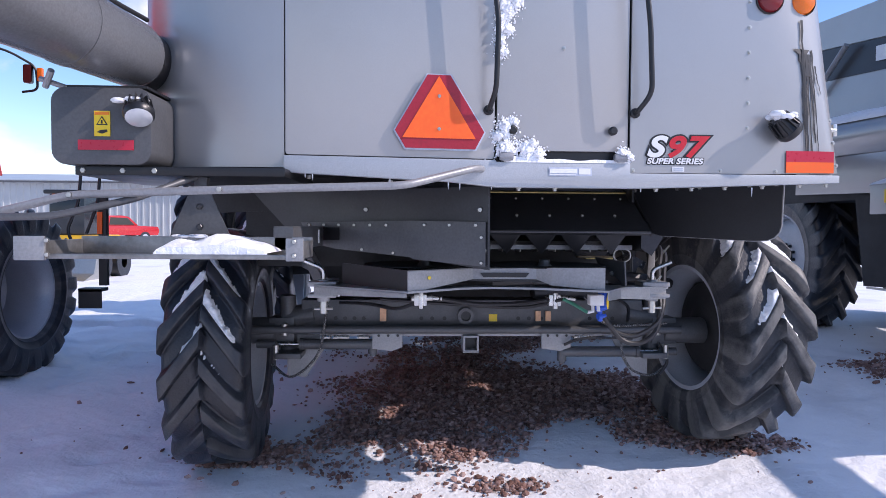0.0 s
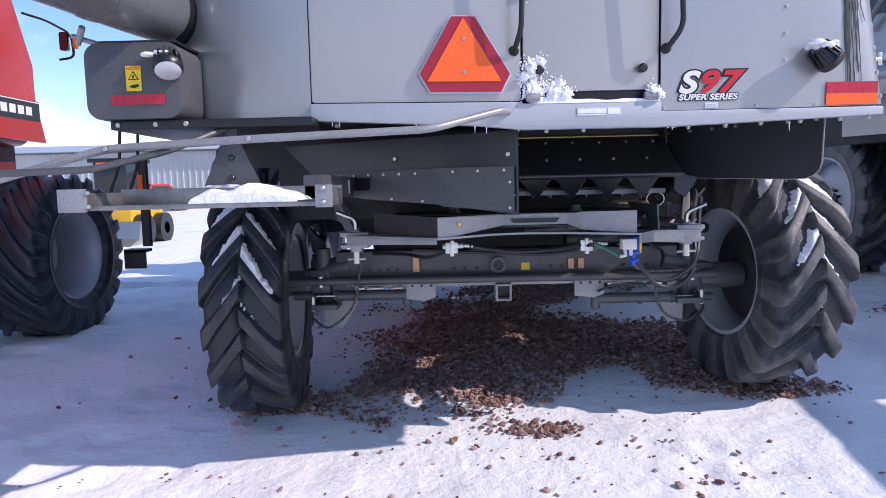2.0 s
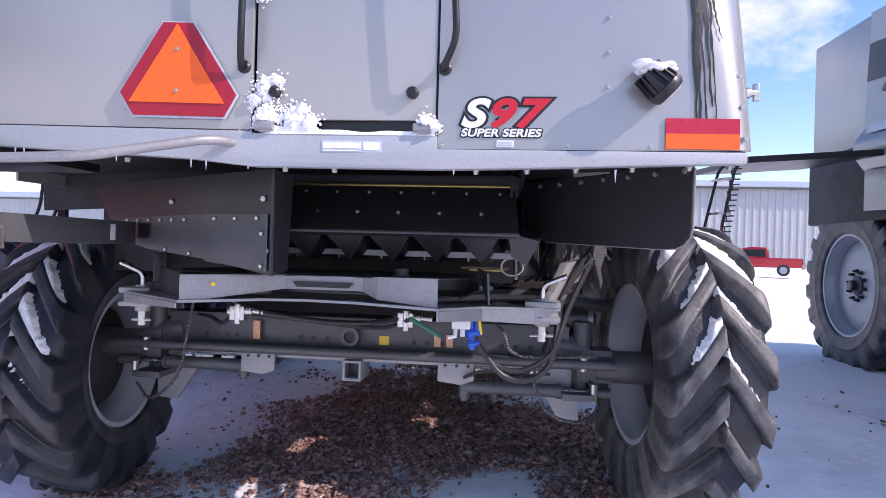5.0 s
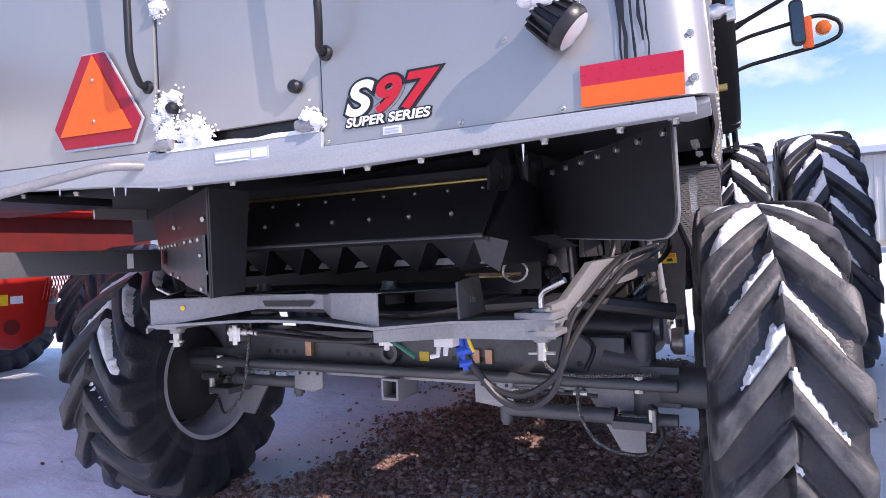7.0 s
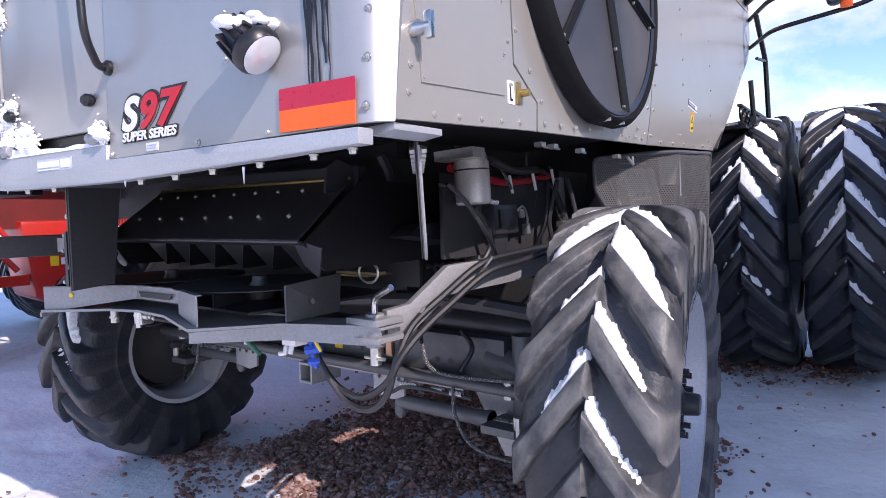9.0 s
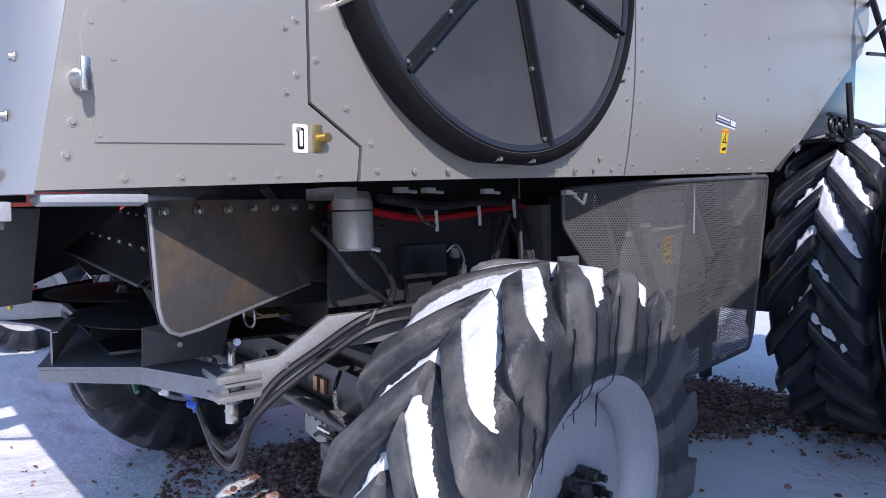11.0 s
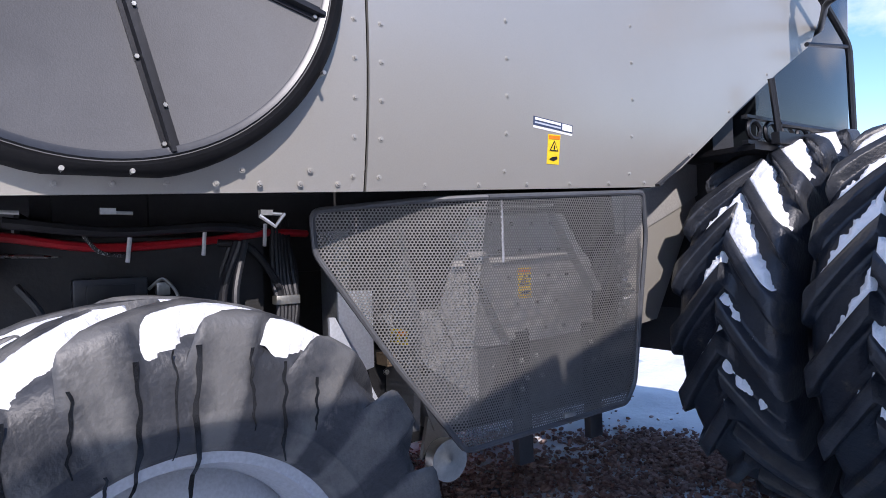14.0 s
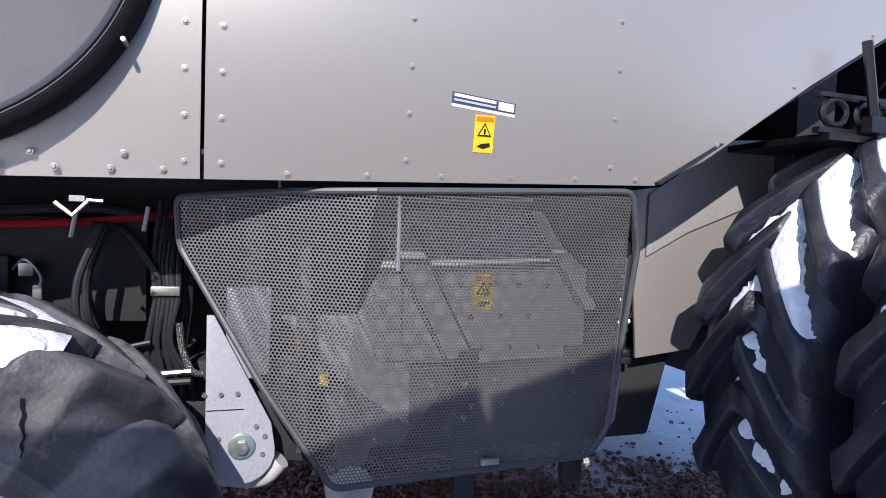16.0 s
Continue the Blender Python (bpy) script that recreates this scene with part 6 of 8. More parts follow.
# hydraulic couplers
for x, DEEPER[0] in ((0.44, 0.015), (1.145, 0.075)):
    c = part("coupler", Shape().box(x - 0.035, x + 0.03, 3.34, 3.40, 0.895, 0.955).tube([(x - 0.05, 3.36, 0.93), (x + 0.06, 3.36, 0.935)], 0.016, 10).tube([(x, 3.345, 0.965), (x, 3.345, 0.88)], 0.014, 10).tube([(x + 0.06, 3.36, 0.935), (x + 0.11, 3.36, 0.93)], 0.011, 8), steel, combine, "bright hydraulic coupler", bevel=0.004)
DEEPER[0] = 0.075
con = part("connector", Shape().box(1.335, 1.41, 3.36, 3.42, 0.895, 0.95).tube([(1.35, 3.37, 0.90), (1.35, 3.36, 0.865), (1.32, 3.36, 0.86)], 0.01, 8).tube([(1.38, 3.37, 0.90), (1.38, 3.36, 0.865)], 0.01, 8), decal_white, combine, "white cable connector", bevel=0.006)
DEEPER[0] = None
s = Shape().tube([(1.43, 3.50, 0.95), (1.435, 3.52, 0.84), (1.44, 3.53, 0.79)], 0.014, 8).tube([(1.455, 3.50, 0.95), (1.46, 3.52, 0.86)], 0.012, 8).tube([(1.415, 3.50, 0.86), (1.47, 3.53, 0.87)], 0.02, 8).tube([(1.42, 3.51, 0.815), (1.465, 3.53, 0.82)], 0.016, 8)
part("tie_strap", s, blue_plastic, combine, "blue plastic ties")
hose(curve([(1.48, 3.48, 0.97), (1.47, 3.49, 0.92), (1.475, 3.52, 0.86)]), 0.007, decal_yellow, "wire")
hose(curve([(1.19, 3.36, 0.93), (1.25, 3.36, 0.90), (1.32, 3.36, 0.86)]), 0.009, green_hose, "hose", label="green hose")
hose(curve([(0.53, 3.37, 0.93), (0.75, 3.55, 0.88), (0.95, 3.6, 0.875), (1.12, 3.40, 0.92)]), 0.012, hose_black)
hose(curve([(0.40, 3.37, 0.90), (0.30, 3.5, 0.86), (0.15, 3.7, 0.86), (-0.05, 3.95, 0.84)]), 0.010, hose_black)
hose(curve([(1.19, 3.38, 0.925), (1.0, 3.6, 0.855), (0.6, 3.8, 0.85), (0.2, 3.95, 0.86)]), 0.010, hose_black)
# hoses clipped along the carrier arm that dip in a loop below its foot
for k, (lo, dx) in enumerate(((0.66, 0.0), (0.70, 0.03))):
    hose(curve([(1.99 + dx, 4.5, 1.22), (1.965 + dx, 4.12, 1.20 - dx), (1.93 + dx, 3.93, 1.17 - dx), (1.865 + dx, 3.78, 1.065 - dx), (1.815 + dx, 3.66, 0.97 - dx), (1.80 + dx * 0.5, 3.585, 0.86), (1.77, 3.56, lo + 0.07), (1.68 - dx, 3.56, lo), (1.57 - dx, 3.55, lo + 0.02), (1.47, 3.53, 0.80), (1.43, 3.52, 0.88)]), 0.0135, hose_black, label="black hydraulic hose")
for p, q in (((1.985, 3.93, 1.20), (1.90, 3.93, 1.10)), ((1.845, 3.69, 1.03), (1.76, 3.69, 0.93))):
    hose([p, q], 0.006, zinc, "hose_tie", n=6, label="bright wire tie")
hose(curve([(1.95, 4.02, 1.20), (2.0, 3.86, 1.30), (1.98, 3.78, 1.40), (1.94, 3.72, 1.47)]), 0.009, hose_black)

# added wall blocks sun that slips in under the side sheet
part("sun_block_wall", Shape().box(1.80, 1.82, 3.85, 4.70, 1.19, 1.52), dark_inside, combine, "dark wall added to stop sun leaking through the machine", bevel=0.004)

# rear axle
AY = 4.14
s = Shape().box(-0.32, 1.90, AY, AY + 0.20, 0.655, 0.835)
axle = part("rear_axle", s, frame_grey, combine, "grey box-section rear axle", bevel=0.012)
for x in (-0.10, -0.04, 0.02, 0.08, 0.45, 0.52, 0.60, 1.08, 1.15, 1.23, 1.55, 1.62, 1.70):
    part("bolt_hole", Shape().lathe([(AY - 0.0015, 0), (AY - 0.0015, 0.013), (AY + 0.002, 0.013)], "y", 12, Matrix.Translation((x, 0, 0.715))), black_paint, axle)
part("axle_pivot", Shape().lathe([(AY - 0.05, 0.052), (AY - 0.05, 0.032), (AY, 0.032)], "y", 28, Matrix.Translation((0.735, 0, 0.735))).lathe([(AY - 0.05, 0.052), (AY, 0.052)], "y", 28, Matrix.Translation((0.735, 0, 0.735))), frame_grey, axle, "round pivot boss")
part("pivot_bore", Shape().lathe([(AY - 0.03, 0), (AY - 0.03, 0.032)], "y", 24, Matrix.Translation((0.735, 0, 0.735))), black_paint, axle)
part("square_decal", Shape().box(0.888, 0.942, AY - 0.003, AY - 0.001, 0.695, 0.742), decal_yellow, axle, "square yellow decal")
for x in (1.19, 1.255):
    part("tape_band", Shape().box(x, x + 0.035, AY - 0.02, AY - 0.004, 0.70, 0.765), copper, axle, "copper-coloured clamp")
part("clip", Shape().box(0.185, 0.225, AY - 0.03, AY - 0.005, 0.70, 0.80), copper, axle)
part("lower_channel", Shape().box(-0.2, 1.72, AY - 0.045, AY + 0.02, 0.605, 0.655), light_frame, axle, bevel=0.006)
part("tie_rod", Shape().tube([(-0.62, AY - 0.085, 0.655), (2.12, AY - 0.085, 0.655)], 0.026, 14), frame_grey, axle, "grey tie rod")
# hitch
h = part("hitch_receiver", Shape().box(0.715, 0.815, AY - 0.10, AY - 0.085, 0.515, 0.525).box(0.715, 0.815, AY - 0.10, AY + 0.1, 0.605, 0.618).box(0.715, 0.728, AY - 0.10, AY + 0.1, 0.52, 0.61).box(0.802, 0.815, AY - 0.10, AY + 0.1, 0.52, 0.61).box(0.715, 0.815, AY - 0.10, AY + 0.1, 0.51, 0.523), light_frame, axle, "square hitch receiver", bevel=0.003)
part("receiver_inside", Shape().box(0.73, 0.80, AY - 0.02, AY + 0.1, 0.525, 0.602), black_paint, h)
# steering cylinders
def cylinder(x0, x1, rod, z, name="steering_cylinder"):
    c = part(name, Shape().tube([(x0, AY - 0.04, z), (x1, AY - 0.04, z)], 0.034, 16).tube([(x1 - 0.02 if x1 > x0 else x1 + 0.02, AY - 0.04, z), (x1, AY - 0.04, z)], 0.04, 16), frame_grey, axle, "grey hydraulic steering cylinder")
    part("rod", Shape().tube([(x1, AY - 0.04, z), (rod, AY - 0.04, z)], 0.014, 10), steel, c, "bright steel rod")
    d = 1 if rod > x1 else -1
    part("rod_end", Shape().tube([(rod, AY - 0.04, z), (rod + d * 0.12, AY - 0.04, z)], 0.026, 12), frame_grey, c)
    part("base_end", Shape().tube([(x0, AY - 0.04, z - 0.06), (x0, AY - 0.04, z + 0.02)], 0.03, 12).tube([(x0, AY - 0.04, z - 0.075), (x0, AY - 0.04, z - 0.05)], 0.02, 8), frame_grey, c)
cylinder(1.36, 1.86, 1.99, 0.505)
cylinder(0.14, -0.32, -0.47, 0.555)
for x in (1.24, 0.16):
    b = part("cylinder_bracket", Shape().prism([(x - 0.02, 0.64), (x + 0.17, 0.64), (x + 0.17, 0.54), (x + 0.10, 0.515), (x - 0.02, 0.53)], "y", AY - 0.075, AY - 0.06), light_frame, axle, "grey bracket plate", bevel=0.003)
    bolt_row([(x + 0.02 + 0.06 * i, AY - 0.076, 0.615) for i in range(3)], 0.009, black_paint, b, (0, -1, 0), 0.002)
for x0, x1 in ((-0.18, -0.12), (-0.10, 0.0), (0.05, 0.12), (1.42, 1.52), (1.60, 1.66), (1.70, 1.76)):
    part("fitting", Shape().tube([(x0, AY - 0.11, 0.612), (x1, AY - 0.11, 0.614)], 0.013, 8), steel, axle, "bright pipe fitting")
hose(curve([(1.36, AY - 0.1, 0.56), (1.45, AY - 0.12, 0.60), (1.6, AY - 0.12, 0.61), (1.8, AY - 0.1, 0.60)]), 0.009, hose_black)
# spindles, hubs and brackets inside the wheels
for x, d in ((2.02, 1), (-0.46, -1)):
    sp = part("spindle", Shape().tube([(x - d * 0.22, AY + 0.06, 0.74), (x - d * 0.02, AY + 0.06, 0.70)], 0.075, 16).tube([(x - d * 0.05, AY + 0.04, 0.48), (x - d * 0.05, AY + 0.04, 0.86)], 0.05, 16).box(x - 0.06, x + 0.10, AY - 0.02, AY + 0.14, 0.55, 0.72).tube([(x + d * 0.02, AY + 0.04, 0.63), (x + d * 0.30, AY + 0.04, 0.63)], 0.085, 18), frame_grey, combine, "grey steering knuckle", bevel=0.006)
    part("steering_arm", Shape().box(min(x, x - d * 0.16), max(x, x - d * 0.16), AY - 0.13, AY + 0.05, 0.475, 0.51), frame_grey, sp, bevel=0.006)
    part("knuckle_bolt", Shape().tube([(x, AY - 0.1, 0.47), (x, AY - 0.1, 0.56)], 0.018, 8), zinc, sp)
    part("knuckle_bolt", Shape().tube([(x - d * 0.05, AY - 0.08, 0.62), (x - d * 0.05, AY - 0.08, 0.69)], 0.022, 8), zinc, sp)
part("hanger_plate", Shape().prism([(1.70, 0.60), (1.96, 0.60), (1.96, 0.33), (1.86, 0.32)], "y", AY + 0.06, AY + 0.075), light_frame, combine, "grey hanging plate")
part("hanger_plate", Shape().prism([(-0.12, 0.60), (-0.42, 0.60), (-0.42, 0.33), (-0.30, 0.32)], "y", AY + 0.06, AY + 0.075), light_frame, combine)
# braided leads to the wheels
braid = material("braided_lead", (0.03, 0.03, 0.032), 0.6, 0.0, 0.0, 260, 0.3, 300, second=(0.5, 0.5, 0.5), lo=0.56, hi=0.6)
hose(curve([(1.50, AY - 0.06, 0.86), (1.56, AY - 0.12, 0.80), (1.60, AY - 0.12, 0.71), (1.72, AY - 0.11, 0.685), (2.02, AY - 0.10, 0.70)]), 0.009, braid)
hose(curve([(1.70, AY - 0.02, 0.86), (1.78, AY - 0.06, 0.80), (1.76, AY - 0.12, 0.71)]), 0.011, hose_black)
hose(curve([(1.72, AY - 0.12, 0.64), (1.73, AY - 0.12, 0.52), (1.80, AY - 0.10, 0.40), (1.95, AY - 0.04, 0.35), (2.05, AY, 0.40)]), 0.008, braid)
hose(curve([(-0.12, AY - 0.12, 0.90), (-0.15, AY - 0.12, 0.72), (-0.20, AY - 0.12, 0.50), (-0.36, AY - 0.10, 0.36), (-0.50, AY - 0.02, 0.42)]), 0.008, braid)
hose(curve([(2.0, AY - 0.06, 0.36), (2.05, AY - 0.05, 0.45), (2.0, AY - 0.02, 0.56)]), 0.010, hose_black)
# dark tube and cylinder above the axle
part("drum", Shape().tube([(1.20, AY + 0.16, 0.88), (2.0, AY + 0.16, 0.86)], 0.09, 20), dark_plate, combine)
part("drum_cap", Shape().tube([(1.95, AY + 0.16, 0.86), (2.03, AY + 0.16, 0.86)], 0.06, 18), light_frame, combine)
hose(curve([(0.9, 4.05, 0.96), (1.3, 4.0, 0.99), (1.7, 4.05, 1.0), (2.1, 4.2, 0.94)]), 0.035, hose_black)
AXES[0] = SIDE_AXES
# lifted parts on the right between axle and side wall
post = part("support_post", Shape().box(1.72, 1.86, 4.86, 4.92, 0.70, 1.46), light_frame, combine, "grey upright plate", bevel=0.004)
warning_decal("y", 4.858, 1.728, 1.852, 0.905, 0.965, post, False)
post2 = part("support_plate", Shape().prism([(1.93, 0.72), (2.12, 0.72), (2.16, 1.10), (2.06, 1.45), (1.95, 1.30)], "y", 5.02, 5.05), frame_grey, combine, "dark grey plate")
warning_decal("y", 5.018, 1.99, 2.11, 1.03, 1.085, post2, False)
part("valve", Shape().box(1.60, 1.70, 4.3, 4.4, 1.05, 1.2).tube([(1.62, 4.28, 1.12), (1.62, 4.2, 1.12)], 0.03, 10).tube([(1.70, 4.28, 1.0), (1.70, 4.28, 1.2)], 0.02, 10), zinc, combine, bevel=0.006)
part("coil", Shape().tube([(1.62 + 0.045 * math.cos(a * 0.9), 3.98 + 0.008 * a, 1.04 + 0.045 * math.sin(a * 0.9)) for a in range(0, 32)], 0.008, 6), frame_grey, combine, "coil spring")
random.seed(21)
for k in range(7):
    x = 1.78 + 0.05 * k
    hose(curve([(x, 4.45, 1.42), (x + random.uniform(-0.05, 0.05), 4.4, 1.25), (x + random.uniform(-0.08, 0.08), 4.42, 1.1), (1.85 + random.uniform(-0.1, 0.1), 4.5, 0.98)]), 0.011, hose_black)

AXES[0] = SIDE_AXES
# ---- right side, below the panel ----
can = part("filter", Shape().lathe([(1.318, 0.0), (1.318, 0.058), (1.325, 0.064), (1.468, 0.064), (1.478, 0.058)], "z", 32, Matrix.Translation((2.02, 3.735, 0))), filter_white, combine, "grey spin-on filter can")
part("filter_band", Shape().lathe([(1.438, 0.0645), (1.444, 0.0645)], "z", 32, Matrix.Translation((2.02, 3.735, 0))), decal_black, can)
part("filter_head", Shape().lathe([(1.478, 0.06), (1.50, 0.055), (1.505, 0)], "z", 24, Matrix.Translation((2.02, 3.735, 0))).box(1.94, 2.10, 3.62, 3.70, 1.475, 1.51), zinc, can)
part("drain", Shape().tube([(2.07, 3.77, 1.325), (2.09, 3.79, 1.318)], 0.01, 8), steel, can)
hose(curve([(1.95, 3.70, 1.455), (1.95, 3.83, 1.445), (1.95, 4.06, 1.412), (1.93, 4.35, 1.425), (1.93, 4.58, 1.452), (1.85, 4.75, 1.45)]), 0.014, red_hose, label="red battery cable")
hose(curve([(1.90, 3.70, 1.40), (1.90, 4.1, 1.385), (1.90, 4.5, 1.40)]), 0.006, steel, "pipe")
hose(curve([(1.99, 4.0, 1.47), (2.0, 4.05, 1.40), (1.97, 4.12, 1.385)]), 0.006, braid)
hose(curve([(1.95, 3.85, 1.31), (1.97, 3.90, 1.24), (1.96, 3.93, 1.15), (1.93, 3.84, 1.06), (1.88, 3.72, 0.98)]), 0.011, hose_black)
hose(curve([(2.05, 3.82, 1.48), (2.0, 4.1, 1.455), (1.95, 4.45, 1.47), (1.9, 4.65, 1.40), (1.9, 4.68, 1.2), (1.88, 4.66, 1.0)]), 0.016, hose_black)
for y, z in ((4.36, 1.425), (4.56, 1.45), (4.14, 1.41)):
    part("cable_tie", Shape().tube([(1.955, y, z + 0.03), (1.97, y - 0.01, z - 0.045)], 0.007, 6), decal_white, combine)
cb = part("control_box", Shape().box(1.90, 1.96, 3.985, 4.185, 1.20, 1.32), dark_plate, combine, "black wiring box", bevel=0.008)
part("lid", Shape().box(1.962, 1.968, 4.02, 4.15, 1.225, 1.30), black_paint, cb, bevel=0.002)
part("stem", Shape().prism([(4.02, 1.198), (4.14, 1.198), (4.10, 1.05), (4.04, 1.05)], "x", 1.905, 1.93), dark_plate, cb)
part("plug", Shape().box(1.93, 1.96, 4.21, 4.25, 1.26, 1.30).box(1.94, 1.97, 4.25, 4.275, 1.19, 1.235), zinc, combine, bevel=0.004)
hose(curve([(1.94, 4.19, 1.28), (1.96, 4.23, 1.31), (1.96, 4.27, 1.26), (1.955, 4.265, 1.22)]), 0.005, zinc, "wire")
part("grey_duct", Shape().prism([(3.62, 1.22), (4.0, 1.17), (4.45, 1.17), (4.6, 1.30), (4.6, 1.36), (3.7, 1.26)], "x", 1.60, 1.80), dark_plate, combine, "dark plastic duct", bevel=0.02)
# near-black wall stands for the shade behind the side fittings
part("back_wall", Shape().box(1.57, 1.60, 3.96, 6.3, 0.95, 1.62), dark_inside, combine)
random.seed(31)
for k in range(6):
    y = 4.585 + 0.013 * k
    hose(curve([(1.93 - 0.01 * k, y + 0.01, 1.50), (1.96, y + random.uniform(-0.006, 0.006), 1.30), (1.98, y + 0.004, 1.20), (1.985, y - 0.01 + random.uniform(-0.008, 0.008), 1.06), (1.97, y - 0.02 + 0.012 * k, 0.94), (1.90, y - 0.05 + 0.02 * k, 0.85)]), 0.010, hose_black)
part("hose_clamp", Shape().box(1.955, 2.0, 4.575, 4.66, 1.205, 1.235), zinc, combine, "bright hose clamp", bevel=0.004)
hose(curve([(1.95, 4.40, 1.42), (1.97, 4.50, 1.40), (1.98, 4.585, 1.28), (1.98, 4.60, 1.22)]), 0.012, hose_black)
hose(curve([(2.0, 4.66, 1.12), (2.0, 4.67, 1.04), (2.01, 4.70, 0.97), (2.0, 4.73, 0.955)]), 0.011, braid)
hose(curve([(2.0, 4.44, 1.0), (2.02, 4.50, 1.045), (2.02, 4.58, 1.065)]), 0.008, hose_black)
for k, z in enumerate((0.93, 0.96)):
    hose(curve([(2.02, 4.70, z + 0.01), (2.0, 4.60, z), (1.98, 4.48, z - 0.03 + 0.02 * k), (1.95, 4.35, z - 0.04)]), 0.012, steel if k else hose_black, "pipe")

# grey support plate with the big bolt
sp = part("support_plate", Shape().prism([(4.742, 1.15), (4.765, 1.15), (4.945, 0.80), (4.958, 0.72)] + [(4.855 + 0.105 * math.cos(radians(a)), 0.71 + 0.105 * math.sin(radians(a))) for a in range(-10, -171, -20)] + [(4.745, 0.72)], "x", 2.03, 2.05), rim_grey, combine, "light grey support plate", bevel=0.004)
part("seam", Shape().box(2.0505, 2.052, 4.748, 4.86, 0.848, 0.851), dark_plate, sp)
part("washer", Shape().lathe([(2.05, 0.042), (2.056, 0.042), (2.058, 0.036), (2.058, 0.02)], "x", 24, Matrix.Translation((0, 4.855, 0.73))), material("greenish_zinc", (0.42, 0.55, 0.50), 0.4, 0.8, 0.2, 40), sp, "greenish plated washer")
part("bolt_head", Shape().lathe([(2.057, 0.022), (2.075, 0.021), (2.077, 0)], "x", 6, Matrix.Translation((0, 4.855, 0.73))), zinc, sp)
bolt_row([(2.05, 4.855 + 0.075 * math.cos(radians(a)), 0.735 + 0.07 * math.sin(radians(a))) for a in (20, 55, 160, 200, -30)] + [(2.05, 4.74 + 0.05 * i, 0.90) for i in range(3)], 0.008, zinc, sp, (1, 0, 0), 0.008)
part("pipe", Shape().tube(curve([(2.0, 4.98, 0.66), (1.98, 4.92, 0.60), (1.9, 4.80, 0.58)]), 0.035, 12), rim_white, combine, "pale pipe")

# machinery behind the perforated guard
cover_grey = material("cover_grey_paint", (0.40, 0.39, 0.375), 0.42, 0.2, 0.12, 4, 0.04, 90)
pl = part("shield_plate", Shape().prism([(5.39, 1.505), (5.827, 1.527), (6.128, 1.284), (6.143, 1.10), (6.10, 0.98), (5.60, 0.96), (5.30, 0.98), (5.222, 1.139)], "x", 2.0, 2.012), cover_grey, combine, "grey shield plate", bevel=0.003)
for a, b, w in (((5.40, 1.44), (5.64, 0.99), 0.10), ((5.82, 1.52), (6.07, 1.16), 0.06)):
    rib = Shape()
    for k0, k1, x0, x1 in ((0.0, 0.012, 2.013, 2.055), (0.012, w, 2.055, 2.055), (w, w + 0.012, 2.055, 2.013)):
        sg = -1 if w > 0.08 else 1
        rib.sheet([(x0, a[0] + sg * k0, a[1]), (x1, a[0] + sg * k1, a[1]), (x1, b[0] + sg * k1, b[1]), (x0, b[0] + sg * k0, b[1])], 0.004)
    part("rib", rib, cover_grey, pl, "folded stiffening channel")
    # black strip painted as the shadow along the rib's foot
    part("rib_shadow_gap", Shape().sheet([(2.0135, a[0] + 0.004, a[1]), (2.0135, a[0] + 0.016, a[1]), (2.0135, b[0] + 0.016, b[1]), (2.0135, b[0] + 0.004, b[1])], 0.001), black_paint, pl)
bolt_row([(2.012, 5.50 + 0.115 * i + 0.045 * j, 1.475 - 0.115 * j) for j in range(5) for i in range(4 if j < 3 else 3)], 0.009, black_paint, pl, (1, 0, 0), 0.007)
lab = warning_decal("x", 2.013, 5.641, 5.716, 1.154, 1.284, pl)
part("top_strip", Shape().prism([(5.40, 1.532), (5.86, 1.553), (5.86, 1.564), (5.40, 1.543)], "x", 2.0, 2.02), cover_grey, combine)
part("elevator_boot", Shape().prism([(4.973, 1.135), (5.232, 1.139), (5.42, 0.98), (5.42, 0.74), (5.175, 0.915)], "x", 1.94, 2.0), cover_grey, combine, "grey elevator boot", bevel=0.006)
part("side_cover", Shape().prism([(4.80, 1.235), (4.938, 1.232), (4.938, 0.95), (4.86, 0.93), (4.80, 1.05)], "x", 1.985, 2.0), rim_grey, combine, "pale grey cover plate", bevel=0.003)
part("boot_side", Shape().prism([(4.95, 1.50), (5.36, 1.50), (5.20, 1.15), (4.95, 1.15)], "x", 1.80, 1.82), dark_plate, combine)
part("lower_housing", Shape().prism([(5.12, 0.86), (5.40, 0.98), (6.12, 0.98), (6.12, 0.70), (5.45, 0.68), (5.20, 0.66)], "x", 1.88, 1.99), frame_grey, combine, "dark grey lower housing", bevel=0.006)
part("brace", Shape().prism([(5.40, 0.69), (5.66, 1.0), (5.70, 1.0), (5.52, 0.69)], "x", 1.995, 2.01), dark_plate, combine)
pu = part("pulley", Shape().lathe([(1.99, 0.0), (2.03, 0.02), (2.03, 0.045), (2.015, 0.05), (2.03, 0.075), (2.06, 0.08), (2.09, 0.08), (2.09, 0.02), (2.10, 0)], "x", 28, Matrix.Translation((0, 5.20, 0.57))), zinc, combine, "metal belt pulley")
part("pulley_arm", Shape().prism([(5.14, 0.56), (5.26, 0.56), (5.30, 0.74), (5.18, 0.74)], "x", 1.965, 1.985), frame_grey, combine)
for y, z0 in ((5.615, 0.46), (6.05, 0.49)):
    part("guard_leg", Shape().box(2.02, 2.06, y - 0.04, y + 0.04, z0, 1.02), dark_plate, combine, bevel=0.004)
part("wood_block", Shape().box(1.93, 2.01, 4.985, 5.12, 0.945, 0.99), wood, combine)
part("small_tag", Shape().box(2.002, 2.006, 5.10, 5.13, 0.90, 0.95), decal_yellow, combine)
